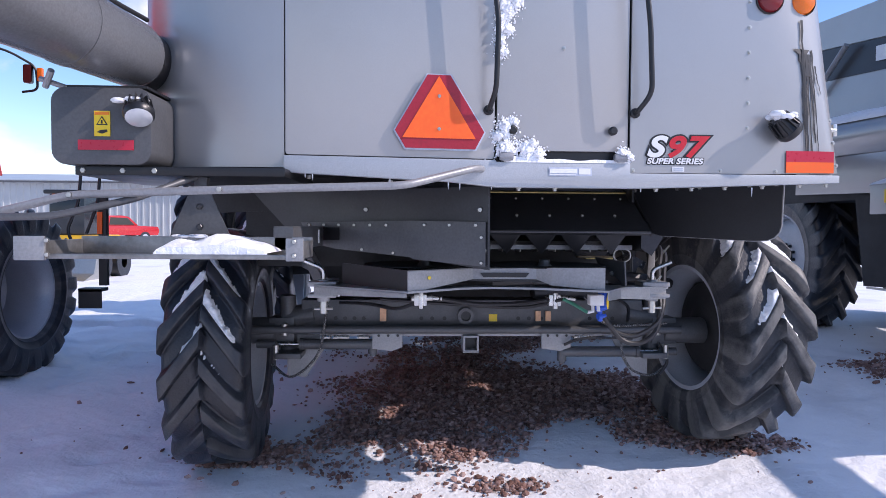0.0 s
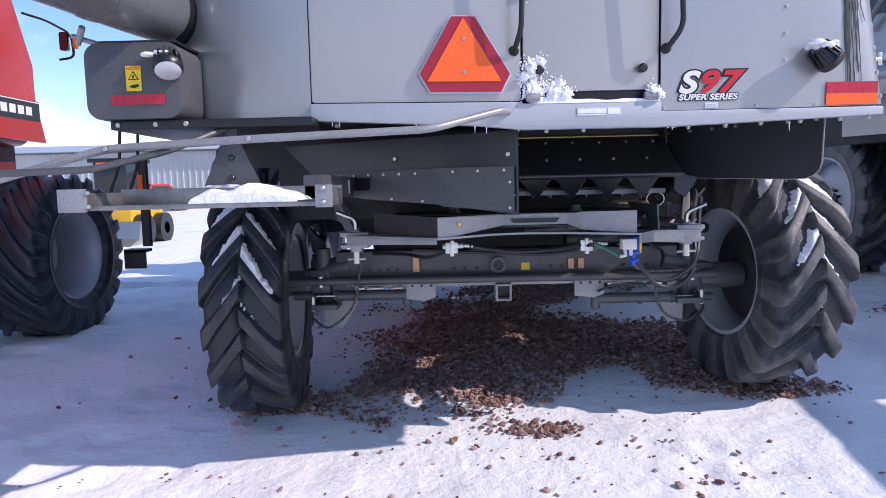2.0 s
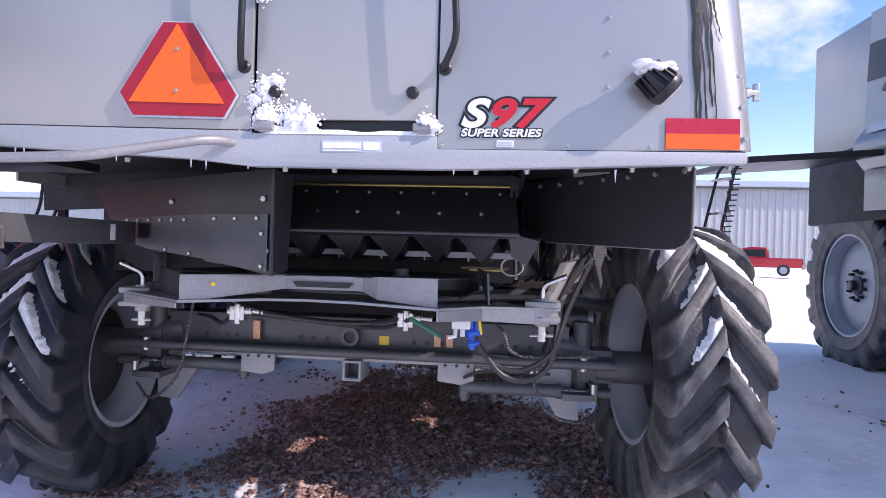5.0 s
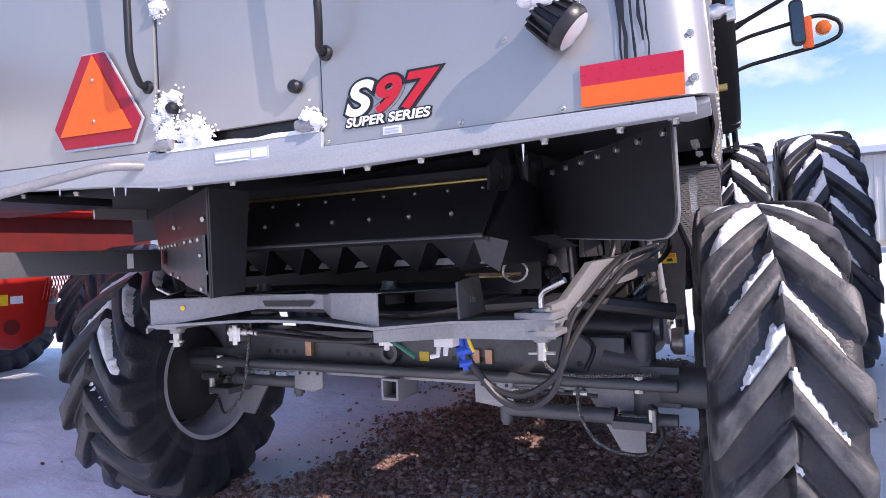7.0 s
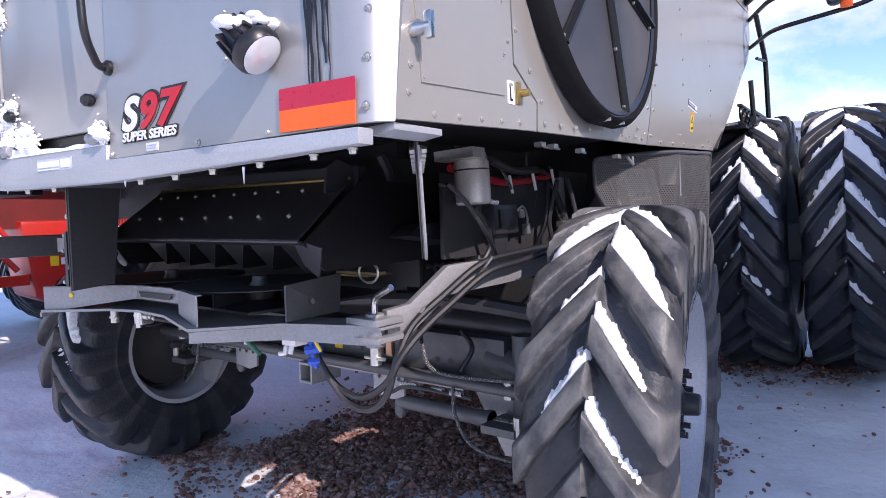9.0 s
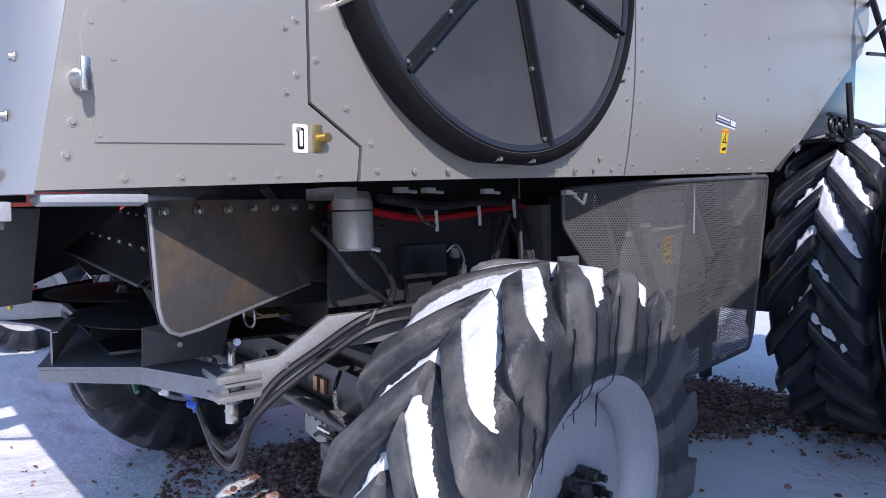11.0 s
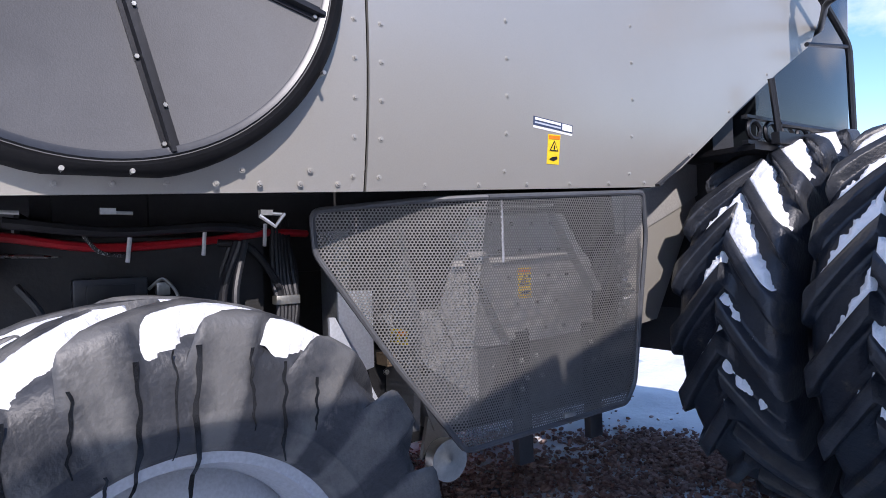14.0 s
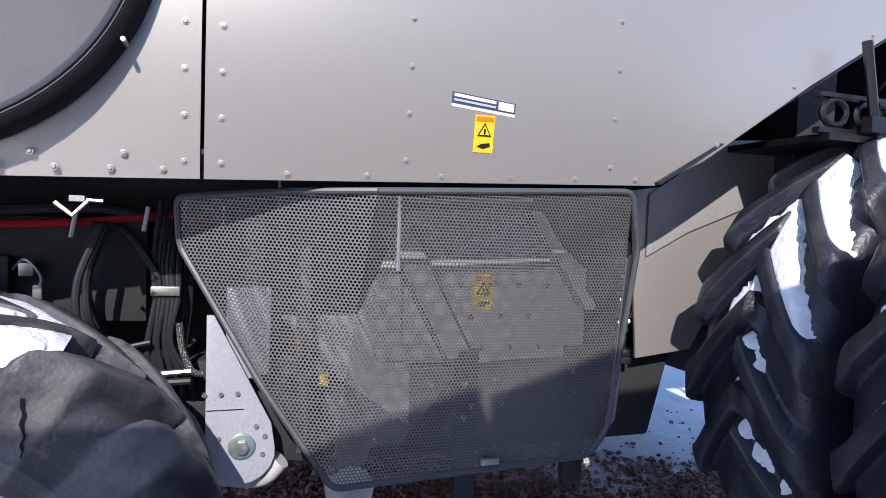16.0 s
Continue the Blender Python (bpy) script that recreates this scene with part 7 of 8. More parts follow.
bolt_row([(2.001, 4.985, 0.925), (2.001, 5.07, 0.845), (2.001, 5.27, 0.83), (2.001, 5.36, 0.78), (2.061, 5.60, 0.90), (2.061, 5.63, 0.82), (2.061, 5.60, 0.78), (1.991, 5.75, 0.895), (2.061, 6.03, 0.93), (2.061, 6.04, 0.85), (1.991, 5.30, 0.70), (1.991, 5.50, 0.88), (1.991, 5.78, 0.80)], 0.010, zinc, combine, (1, 0, 0), 0.01)
part("dark_post", Shape().box(1.985, 2.03, 6.10, 6.14, 1.0, 1.37), black_paint, combine, bevel=0.003)

# perforated guard with its tube frame
G = dict(tl=(2.13, 4.655, 1.512), tm=(2.372, 5.20, 1.548), tr=(2.365, 6.045, 1.588), r2=(2.33, 6.10, 1.40), br2=(2.30, 6.03, 0.78), br=(2.31, 5.96, 0.705), tip=(2.325, 5.105, 0.68), l2=(2.125, 4.665, 1.37))
s = Shape()
s.add([G["tl"], G["l2"], (2.245, 4.90, 0.975), (2.345, 5.13, 1.0), (2.372, 5.20, 1.548)], [(0, 1, 2, 3, 4)])
s.add([(2.372, 5.20, 1.548), (2.345, 5.13, 1.0), (2.325, 5.105, 0.68), G["br"], G["br2"], (2.34, 6.05, 1.35), G["tr"]], [(0, 1, 2, 3, 4, 5, 6)])
s.add([(2.245, 4.90, 0.975), (2.325, 5.105, 0.68), (2.345, 5.13, 1.0)], [(0, 1, 2)])
guard = part("perforated_guard", s, perforated, combine, "grey perforated steel guard with round holes", solid=0.0015, smooth=0)
ring = bend([G["tm"], (2.30, 4.98, 1.54), G["tl"], G["l2"], (2.245, 4.90, 0.975), G["tip"], G["br"], G["br2"], G["r2"], G["tr"], G["tm"]], 0.03, 4)
part("guard_frame", Shape().tube(ring, 0.0105, 8), frame_grey, guard, "grey tube frame")
part("guard_stay", Shape().tube([(2.365, 5.265, 1.55), (2.36, 5.27, 1.32)], 0.006, 6), light_frame, guard)
part("guard_edge", Shape().sheet([(2.34, 6.05, 1.35), (2.30, 6.03, 0.78), (2.24, 6.10, 0.80), (2.26, 6.13, 1.40)], 0.004), frame_grey, guard)
part("guard_latch", Shape().box(2.33, 2.345, 5.56, 5.62, 0.715, 0.735), zinc, guard, bevel=0.004)
random.seed(17)
for k in range(14):
    z = 0.98 + 0.028 * k
    part("fitting", Shape().tube([(2.12 + random.uniform(-0.03, 0.03), 6.16, z), (2.16 + random.uniform(-0.02, 0.03), 6.18 + random.uniform(-0.02, 0.02), z + 0.01)], 0.012, 8), steel, combine, "bright hydraulic fitting")
part("fitting_block", Shape().box(2.02, 2.12, 6.12, 6.22, 0.93, 1.42), black_paint, combine, bevel=0.006)
part("fender_plate", Shape().prism([(6.36, 0.95), (6.62, 0.98), (7.0, 1.60), (6.95, 1.72), (6.30, 1.62)], "x", 1.97, 1.985), silver_side, combine, "silver fender plate", bevel=0.003)
part("upper_fender", Shape().prism([(6.38, 1.36), (6.575, 1.463), (6.83, 1.56), (7.16, 1.70), (7.16, 1.88), (6.76, 1.85), (6.58, 1.735), (6.38, 1.61)], "x", 1.988, 1.996), cover_grey, combine, "grey upper fender plate", bevel=0.003)
part("tank_floor", Shape().sheet([(2.39, 6.13, 1.612), (2.39, 7.46, 2.42), (1.6, 7.46, 2.42), (1.6, 6.13, 1.612)], 0.012), dark_plate, combine)
part("tank_front", Shape().sheet([(2.39, 7.60, 2.62), (2.39, 7.24, 3.55), (-0.83, 7.24, 3.55), (-0.83, 7.60, 2.62)], 0.012), silver, combine)
part("tank_roof", Shape().box(-0.83, 2.39, 4.7, 7.25, 3.38, 3.40), silver, combine)
AXES[0] = Matrix.Identity(4)

# ---- left rear of the combine: auger, box, step and rail ----
auger_grey = material("auger_grey_paint", (0.22, 0.22, 0.225), 0.24, 0.5, 0.15, 2.5, 0.03, 120)
aug = part("unloading_auger", Shape().tube([(-0.735, 2.74, 2.0), (-0.745, 2.70, 2.0), (-0.79, 2.45, 2.005), (-1.02, 1.2, 2.04), (-1.5, -1.4, 2.12), (-1.6, -1.95, 2.14)], [0.125, 0.135, 0.142, 0.17, 0.19, 0.19], 36), auger_grey, combine, "silver-grey unloading auger tube")
part("auger_neck", Shape().tube([(-0.735, 2.735, 2.0), (-0.70, 3.1, 1.99), (-0.70, 3.6, 1.99)], 0.118, 28), black_paint, aug, "black neck of the auger")
part("auger_seam", Shape().tube([(-0.805, 2.37, 2.006), (-0.812, 2.33, 2.007)], 0.147, 36), auger_grey, aug)
part("yellow_mark", Shape().sheet([(-0.93, 2.02, 1.925), (-0.965, 1.83, 1.925), (-0.975, 1.83, 1.94), (-0.94, 2.02, 1.94)], -0.004), decal_yellow, aug)
hose(curve([(-0.70, 2.75, 2.15), (-0.78, 2.4, 2.165), (-0.95, 1.6, 2.21), (-1.2, 0.2, 2.27)]), 0.010, hose_black)
part("auger_stand", Shape().tube([(-1.02, 2.55, 1.86), (-0.93, 2.55, 1.83), (-0.90, 2.6, 1.82)], 0.01, 8).tube([(-1.0, 2.55, 1.83), (-0.95, 2.5, 1.88)], 0.012, 8), light_frame, combine)

box = part("rear_box", Shape().prism(rounded(-0.975, -0.60, 1.535, 1.828, 0.055, 6), "y", 2.535, 3.3), frame_grey, combine, "grey steel box with rounded corners", bevel=0.006)
part("box_shelf", Shape().box(-0.90, -0.10, 2.56, 3.2, 1.497, 1.532), black_paint, combine, bevel=0.004)
part("box_top", Shape().box(-0.93, -0.62, 2.55, 3.2, 1.828, 1.838), black_paint, box)
warning_decal("y", 2.533, -0.812, -0.752, 1.642, 1.738, box)
part("red_tape", Shape().box(-0.872, -0.665, 2.529, 2.532, 1.590, 1.628), tape_red, box, "red reflective tape")
bolt_row([(-0.87, 2.57, 1.515), (-0.72, 2.57, 1.515), (-0.60, 2.57, 1.515)], 0.011, zinc, combine, (0, -1, 0), 0.014)
work_lamp((-0.625, 2.485, 1.715), (-0.50, 2.20, 1.30), 0.056, 0.07, combine, (-0.63, 2.54, 1.75))
s = Shape()
random.seed(9)
for i in range(10):
    s.ball((-0.645 + random.gauss(0, 0.03), 2.515 + random.gauss(0, 0.02), 1.775), random.uniform(0.015, 0.028), 8, (1.3, 1, 0.5))
single("snow_cap", s, snow, "snow cap on the work lamp of the rear box", "snow", kind="stuff", smooth=80)

# rail
r1 = bend([(0.700, 2.785, 1.553), (0.66, 2.66, 1.55), (0.37, 2.46, 1.462), (-0.30, 2.40, 1.436), (-0.84, 2.40, 1.412), (-1.25, 2.36, 1.30)], 0.06)
rl = part("step_rail", Shape().tube(r1, 0.0155, 10), light_frame, combine, "grey bent tube guard rail")
part("rail_end", Shape().tube([(0.705, 2.80, 1.553), (0.705, 2.778, 1.553)], 0.02, 12), light_frame, rl)
part("lower_rail", Shape().tube(bend([(-0.435, 2.77, 1.528), (-0.46, 2.62, 1.50), (-0.62, 2.42, 1.40), (-0.86, 2.34, 1.335), (-1.25, 2.30, 1.325)], 0.05), 0.0135, 10), frame_grey, rl, "grey lower rail")
bolt_row([(-0.83, 2.384, 1.412), (-0.30, 2.384, 1.437)], 0.010, zinc, rl, (0, -1, 0), 0.006)
part("step_post", Shape().box(-0.47, -0.42, 2.62, 2.66, 1.25, 1.50), frame_grey, combine, "dark post with gusset", bevel=0.004)
part("post_gusset", Shape().prism([(-0.56, 1.27), (-0.33, 1.27), (-0.41, 1.45), (-0.48, 1.45)], "y", 2.612, 2.619), frame_grey, combine)
bolt_row([(-0.445, 2.612, 1.38), (-0.445, 2.612, 1.30)], 0.011, dark_plate, combine, (0, -1, 0), 0.01)
step_m = material("worn_steel_step", (0.30, 0.30, 0.30), 0.38, 0.7, 0.3, 8, 0.08, 60, second=(0.17, 0.16, 0.15))
st = part("step", Shape().box(-0.90, 0.0, 2.335, 2.345, 1.185, 1.203).box(-0.90, 0.0, 2.345, 2.60, 1.185, 1.193).box(-0.90, 0.0, 2.60, 2.61, 1.185, 1.262).box(-0.90, -0.892, 2.345, 2.60, 1.193, 1.25).box(-0.008, 0.0, 2.345, 2.60, 1.193, 1.25), step_m, combine, "scuffed steel step tray", bevel=0.003)
part("end_plate", Shape().box(-0.99, -0.885, 2.322, 2.334, 1.18, 1.265), light_frame, st, bevel=0.003)
part("end_plate", Shape().box(-0.05, 0.012, 2.322, 2.334, 1.18, 1.262), light_frame, st, bevel=0.003)
bolt_row([(-0.875, 2.322, 1.25), (-0.875, 2.322, 1.20), (-0.02, 2.322, 1.25), (-0.02, 2.322, 1.20)], 0.008, zinc, st, (0, -1, 0), 0.006)
# heap of snow in the tray
random.seed(6)
rows = []
for i in range(36):
    q = i / 35
    x = -0.52 + 0.40 * q
    h = 0.092 * (math.sin(math.pi * q) ** 0.45) * (0.75 + 0.35 * noise.noise((x * 9, 1, 2))) + 0.002
    row = []
    for j in range(12):
        v = j / 11
        y = 2.342 + 0.25 * v
        row.append((x, y, 1.194 + 0.012 + h * (math.sin(math.pi * (0.08 + 0.84 * v)) ** 0.5) * (0.85 + 0.3 * noise.noise((x * 14, y * 14, 4)))))
    rows.append(row)
s = Shape().loft(rows)
s.loft([[(x, 2.340, 1.192) for x, _, z in [r[0] for r in rows]], [r[0] for r in rows]])
single("snow_heap", s, snow, "heap of snow in a steel step tray", "snow", kind="stuff", smooth=70)
s = Shape()
for i in range(10):
    s.ball((-0.42 + random.gauss(0, 0.05), 2.52 + random.gauss(0, 0.03), 1.265), random.uniform(0.012, 0.022), 8, (1.6, 1, 0.4))
single("snow_cap", s, snow, "snow lying on the step's back edge", "snow", kind="stuff", smooth=80)

# ladder at the left front wheel
lad = part("ladder", Shape().tube(bend([(-2.62, 6.0, 2.1), (-2.64, 5.95, 1.5), (-2.72, 5.9, 1.25), (-2.68, 5.9, 1.15)], 0.08), 0.014, 8).tube(bend([(-2.45, 6.0, 2.1), (-2.47, 5.95, 1.5), (-2.55, 5.9, 1.22)], 0.08), 0.014, 8).box(-2.47, -2.40, 5.95, 6.0, 0.75, 1.6).box(-2.62, -2.42, 5.88, 6.02, 0.70, 0.73).box(-2.62, -2.42, 5.88, 5.9, 0.55, 0.72), black_paint, combine, "black folding access ladder")
part("reflector", Shape().box(-2.475, -2.43, 5.935, 5.945, 1.22, 1.42), tape_orange, lad, "orange reflector")

# ---- second silver combine, alongside ----
neighbour = thing("combine_harvester", (6.3, 6.3, 0.0), "second silver combine harvester parked alongside with snow on its ledges", "combine harvester")
NX = 5.02
wheel(neighbour, (NX + 0.27, 4.70, 0.62), 0.66, 0.50, 0.36, 16, 0.052, 0.1, -0.10, -1, 0, rim_white, rubber, "nb_rear", 2, "white pressed steel wheel")
wheel(neighbour, (7.3, 4.70, 0.62), 0.66, 0.50, 0.36, 16, 0.052, 0.1, 0.10, 1, 0, rim_white, rubber, "nb_rear_far", 2, "white pressed steel wheel")
wheel(neighbour, (5.35, 8.1, 0.95), 0.97, 0.52, 0.54, 19, 0.06, 0.105, -0.1, -1, 0, rim_grey, rubber, "front_l", 2)
wheel(neighbour, (7.4, 8.1, 0.95), 0.97, 0.52, 0.54, 19, 0.06, 0.105, 0.1, 1, 0, rim_grey, rubber, "front_r", 2)
part("side_panel", Shape().prism([(3.7, 1.60), (7.6, 1.72), (7.6, 2.12), (3.9, 2.02)], "x", NX, NX + 0.015), silver, neighbour, "silver lower side panel", bevel=0.004)
rows = []
for i in range(13):
    y = 3.95 + 3.7 * i / 12
    rise = (y - 4.9) * 0.035
    rows.append([(NX + 0.02 - 0.11 * math.sin(math.pi * j / 8) , y, 2.03 + rise + 0.42 * j / 8) for j in range(9)])
part("side_band", Shape().loft(rows), silver, neighbour, "bulging silver side moulding", solid=0.012)
part("upper_panel", Shape().sheet([(NX + 0.03, 4.3, 2.43), (NX + 0.03, 7.7, 2.55), (NX + 0.06, 7.7, 3.04), (NX + 0.06, 4.3, 2.74)], 0.012), silver, neighbour, "silver upper panel")
strip = part("dark_strip", Shape().sheet([(NX + 0.05, 4.3, 2.74), (NX + 0.05, 7.7, 3.04), (NX + 0.07, 7.7, 3.42), (NX + 0.07, 4.3, 2.98)], 0.012), charcoal, neighbour, "charcoal strip with pale blocks of lettering")
for i in range(6):
    y = 6.35 - 0.25 * i
    z = 3.015 - 0.024 * i
    part("letter_block", Shape().prism([(y - 0.20, z - 0.02), (y, z), (y, z + 0.15), (y - 0.20, z + 0.13)], "x", NX + 0.035, NX + 0.045), decal_white, strip)
part("tank_side", Shape().prism([(7.7, 3.43), (7.7, 3.74), (6.4, 3.64), (5.47, 3.50), (4.97, 3.31), (4.97, 3.08)], "x", NX + 0.075, NX + 0.09), silver, neighbour, "silver grain tank side")
part("strut", Shape().tube([(NX - 0.02, 7.25, 2.85), (NX - 0.02, 6.72, 3.28)], 0.03, 8), light_frame, neighbour)
part("body", Shape().box(NX + 0.06, 7.4, 4.3, 9.0, 1.62, 2.42), dark_inside, neighbour, bevel=0.03)
part("rear_hood", Shape().prism([(3.3, 1.45), (3.8, 1.48), (4.4, 1.65), (4.95, 2.0), (4.95, 3.30), (4.39, 3.09), (3.83, 3.03), (3.4, 3.0), (3.3, 2.93)], "x", NX, 7.4), silver, neighbour, "silver rear hood", bevel=0.03)
part("grain_tank", Shape().prism([(4.96, 2.42), (9.0, 2.42), (9.0, 3.78), (7.7, 3.74), (6.4, 3.64), (5.47, 3.50), (4.96, 3.31)], "x", NX + 0.10, 7.4), silver, neighbour, bevel=0.03)
bx = part("tool_box", Shape().box(NX - 0.08, NX + 0.01, 5.52, 6.22, 1.46, 1.76), silver, neighbour, "grey tool box on the side", bevel=0.01)
for y in (5.83, 5.95):
    part("decal", Shape().box(NX - 0.083, NX - 0.081, y, y + 0.07, 1.57, 1.70), decal_yellow, bx)
part("skirt", Shape().prism([(5.30, 0.78), (6.45, 0.72), (6.62, 1.66), (5.0, 1.60)], "x", NX + 0.05, NX + 0.07), black_rubber_sheet, neighbour, "black side skirt")
part("unloading_auger", Shape().tube([(NX + 0.72, 3.4, 2.16), (NX + 0.68, 2.8, 2.18), (NX + 0.63, 1.2, 2.22), (NX + 0.58, -1.7, 2.32)], [0.14, 0.15, 0.17, 0.19], 32), silver, neighbour, "silver-grey unloading auger tube folded back")
part("lower_bar", Shape().box(NX + 0.04, NX + 0.08, 5.6, 6.4, 0.70, 0.72), zinc, neighbour)
part("rear_axle", Shape().box(NX + 0.3, 7.2, 4.6, 4.8, 0.55, 0.75), frame_grey, neighbour)
part("front_axle", Shape().box(NX + 0.3, 7.3, 8.0, 8.2, 0.85, 1.1), frame_grey, neighbour)
part("undercarriage", Shape().box(NX + 0.5, 7.0, 4.9, 8.0, 0.9, 1.62), dark_inside, neighbour)
part("lock_bar", Shape().box(NX - 0.02, NX, 5.85, 6.02, 1.86, 1.875), black_paint, neighbour)
# snow on its ledges
random.seed(14)
rows = []
for i in range(50):
    y = 4.3 + 3.2 * i / 49
    rise = (y - 4.9) * 0.035
    h = 0.02 + 0.05 * max(0, noise.noise((y * 1.3, 2.0, 1.0)) + 0.35)
    rows.append([(NX - 0.05, y, 2.38 + rise), (NX - 0.05, y, 2.38 + rise + h * 0.6), (NX + 0.0, y, 2.43 + rise + h), (NX + 0.10, y, 2.49 + rise + h * 0.6)])
single("snow_ledge", Shape().loft(rows), snow, "line of snow along a machine's side ledge", "snow", kind="stuff", smooth=70)
rows = []
for i in range(24):
    y = 5.50 + 0.74 * i / 23
    h = 0.07 * math.sin(math.pi * i / 23) ** 0.8 + 0.002
    rows.append([(NX - 0.085, y, 1.755), (NX - 0.07, y, 1.76 + h * 0.7), (NX - 0.03, y, 1.76 + h), (NX + 0.0, y, 1.76 + h)])
single("snow_ledge", Shape().loft(rows), snow, "snow on top of a tool box", "snow", kind="stuff", smooth=70)
AXES[0] = YARD_AXES
# its access ladder and platform
LY = 7.28
lad = part("ladder", Shape().tube(bend([(3.99, LY, 1.80), (3.84, LY - 0.02, 1.72), (3.66, LY - 0.03, 1.10), (3.62, LY - 0.03, 0.62)], 0.12), 0.015, 8).tube(bend([(4.05, LY - 0.25, 1.80), (3.90, LY - 0.28, 1.72), (3.74, LY - 0.28, 1.10), (3.70, LY - 0.28, 0.62)], 0.12), 0.015, 8), black_paint, neighbour, "black access ladder swung out")
for k in range(4):
    z = 0.62 + 0.33 * k
    x = 3.66 + 0.055 * k
    part("rung", Shape().box(x - 0.05, x + 0.07, LY - 0.29, LY + 0.02, z - 0.012, z + 0.012), zinc, lad, bevel=0.003)
s = Shape()
for z in range(20):
    x = 3.76 + 0.011 * z
    s.box(x, x + 0.10, LY - 0.02, LY - 0.012, 0.72 + 0.052 * z, 0.735 + 0.052 * z).box(x + (0.03 if z % 2 else 0.0), x + (0.045 if z % 2 else 0.015), LY - 0.02, LY - 0.012, 0.72 + 0.052 * z, 0.772 + 0.052 * z)
part("side_mesh", s, frame_grey, lad)
part("bottom_box", Shape().box(3.60, 3.78, LY - 0.30, LY + 0.02, 0.60, 0.625).box(3.62, 3.64, LY - 0.29, LY, 0.33, 0.60).box(3.75, 3.77, LY - 0.29, LY, 0.33, 0.60).box(3.62, 3.77, LY - 0.29, LY, 0.32, 0.335), black_paint, lad, bevel=0.003)
part("reflector", Shape().box(3.745, 3.795, LY - 0.315, LY - 0.31, 0.65, 0.83), tape_orange, lad, "orange reflector")
part("red_strip", Shape().box(3.735, 3.745, LY - 0.30, LY - 0.29, 0.85, 1.15), tape_red, lad)
part("platform", Shape().box(3.98, 5.2, LY - 0.4, 8.4, 1.74, 1.80), black_paint, neighbour)
mk = part("marker_bar", Shape().tube(bend([(4.10, LY, 1.8), (4.08, LY, 2.35)], 0.05), 0.015, 8).tube(bend([(4.08, LY, 2.32), (3.95, LY - 0.05, 2.30), (3.93, LY - 0.05, 2.02), (4.08, LY - 0.05, 2.0)], 0.06), 0.014, 8), black_paint, neighbour)
part("reflector", Shape().box(3.955, 4.02, LY - 0.07, LY - 0.06, 2.08, 2.26), tape_orange, mk, "orange reflector")

AXES[0] = Matrix.Identity(4)
# ---- red combine on the other side ----
red = thing("combine_harvester", (-4.9, 5.0, 0.0), "red combine harvester with wide black tyres and a black side band", "combine harvester")
RXX = -3.6
wheel(red, (-3.28, 5.75, 0.71), 0.74, 0.72, 0.40, 20, 0.045, 0.09, -0.17, 1, 0, rim_grey, rubber, "red_front", 2, "grey pressed steel wheel")
wheel(red, (-6.2, 5.75, 0.71), 0.74, 0.72, 0.40, 20, 0.045, 0.09, -0.17, 1, 0, rim_grey, rubber, "red_front", 2, "grey pressed steel wheel")
wheel(red, (-3.75, 3.55, 0.52), 0.55, 0.40, 0.33, 18, 0.035, 0.07, 0.08, 1, 0, rim_white, rubber, "red_rear", 0, "white pressed steel wheel with a red hub")
part("hub_cap", Shape().lathe([(-3.62, 0.09), (-3.58, 0.085), (-3.55, 0.05), (-3.545, 0)], "x", 20, Matrix.Translation((0, 3.55, 0.52))), red_machine, red, "red hub cap")
part("side_panel", Shape().prism([(2.9, 1.80), (6.42, 1.77), (6.30, 2.20), (6.30, 2.5), (6.02, 3.2), (5.6, 3.7), (2.9, 3.7)], "x", RXX - 0.03, RXX), red_machine, red, "red sheet metal side panel", bevel=0.01)
part("sill", Shape().tube([(RXX - 0.20, 2.9, 1.92), (RXX - 0.20, 6.25, 1.90)], 0.17, 24), red_machine, red, "rounded red sill", )
part("body", Shape().box(-6.2, RXX - 0.05, 2.9, 6.0, 1.95, 3.6), dark_red, red, bevel=0.03)
band = part("name_band", Shape().box(RXX + 0.001, RXX + 0.004, 3.2, 6.34, 1.97, 2.16), charcoal, red, "black band with a white line of lettering bars")
part("band_line", Shape().box(RXX + 0.0045, RXX + 0.006, 3.2, 6.34, 2.145, 2.155), decal_white, band)
for i in range(8):
    y = 6.22 - 0.115 * i
    part("letter_block", Shape().box(RXX + 0.0045, RXX + 0.006, y - 0.085, y, 2.02, 2.10), decal_white, band)
# dark red box stands for the shade below the sill
part("lower_shade", Shape().box(-6.0, RXX - 0.25, 3.0, 6.3, 1.3, 1.8), dark_red, red)
pod = part("chopper_pod", Shape().prism([(4.35, 1.38), (5.0, 1.38), (5.1, 1.1), (5.0, 0.62), (4.72, 0.50), (4.45, 0.62)], "x", -4.3, -3.72), red_machine, red, "red chopper housing", bevel=0.04)
part("yellow_label", Shape().box(-3.719, -3.716, 4.60, 4.68, 0.92, 1.02), decal_yellow, pod)
part("white_label", Shape().box(-3.719, -3.716, 4.70, 4.81, 0.93, 1.0), decal_white, pod)
part("round_plate", Shape().lathe([(-3.72, 0.07), (-3.712, 0.07), (-3.71, 0)], "x", 20, Matrix.Translation((0, 4.70, 0.72))), dark_red, pod)
s = Shape()
for i in range(14):
    s.tube([(-3.70, 5.08 + 0.03 * i, 1.38), (-3.70, 4.98 + 0.03 * i, 0.95)], 0.005, 5).tube([(-3.70, 4.98 + 0.03 * i, 1.38), (-3.70, 5.08 + 0.03 * i, 0.95)], 0.005, 5)
part("mesh_guard", s, red_machine, red, "red wire mesh guard")
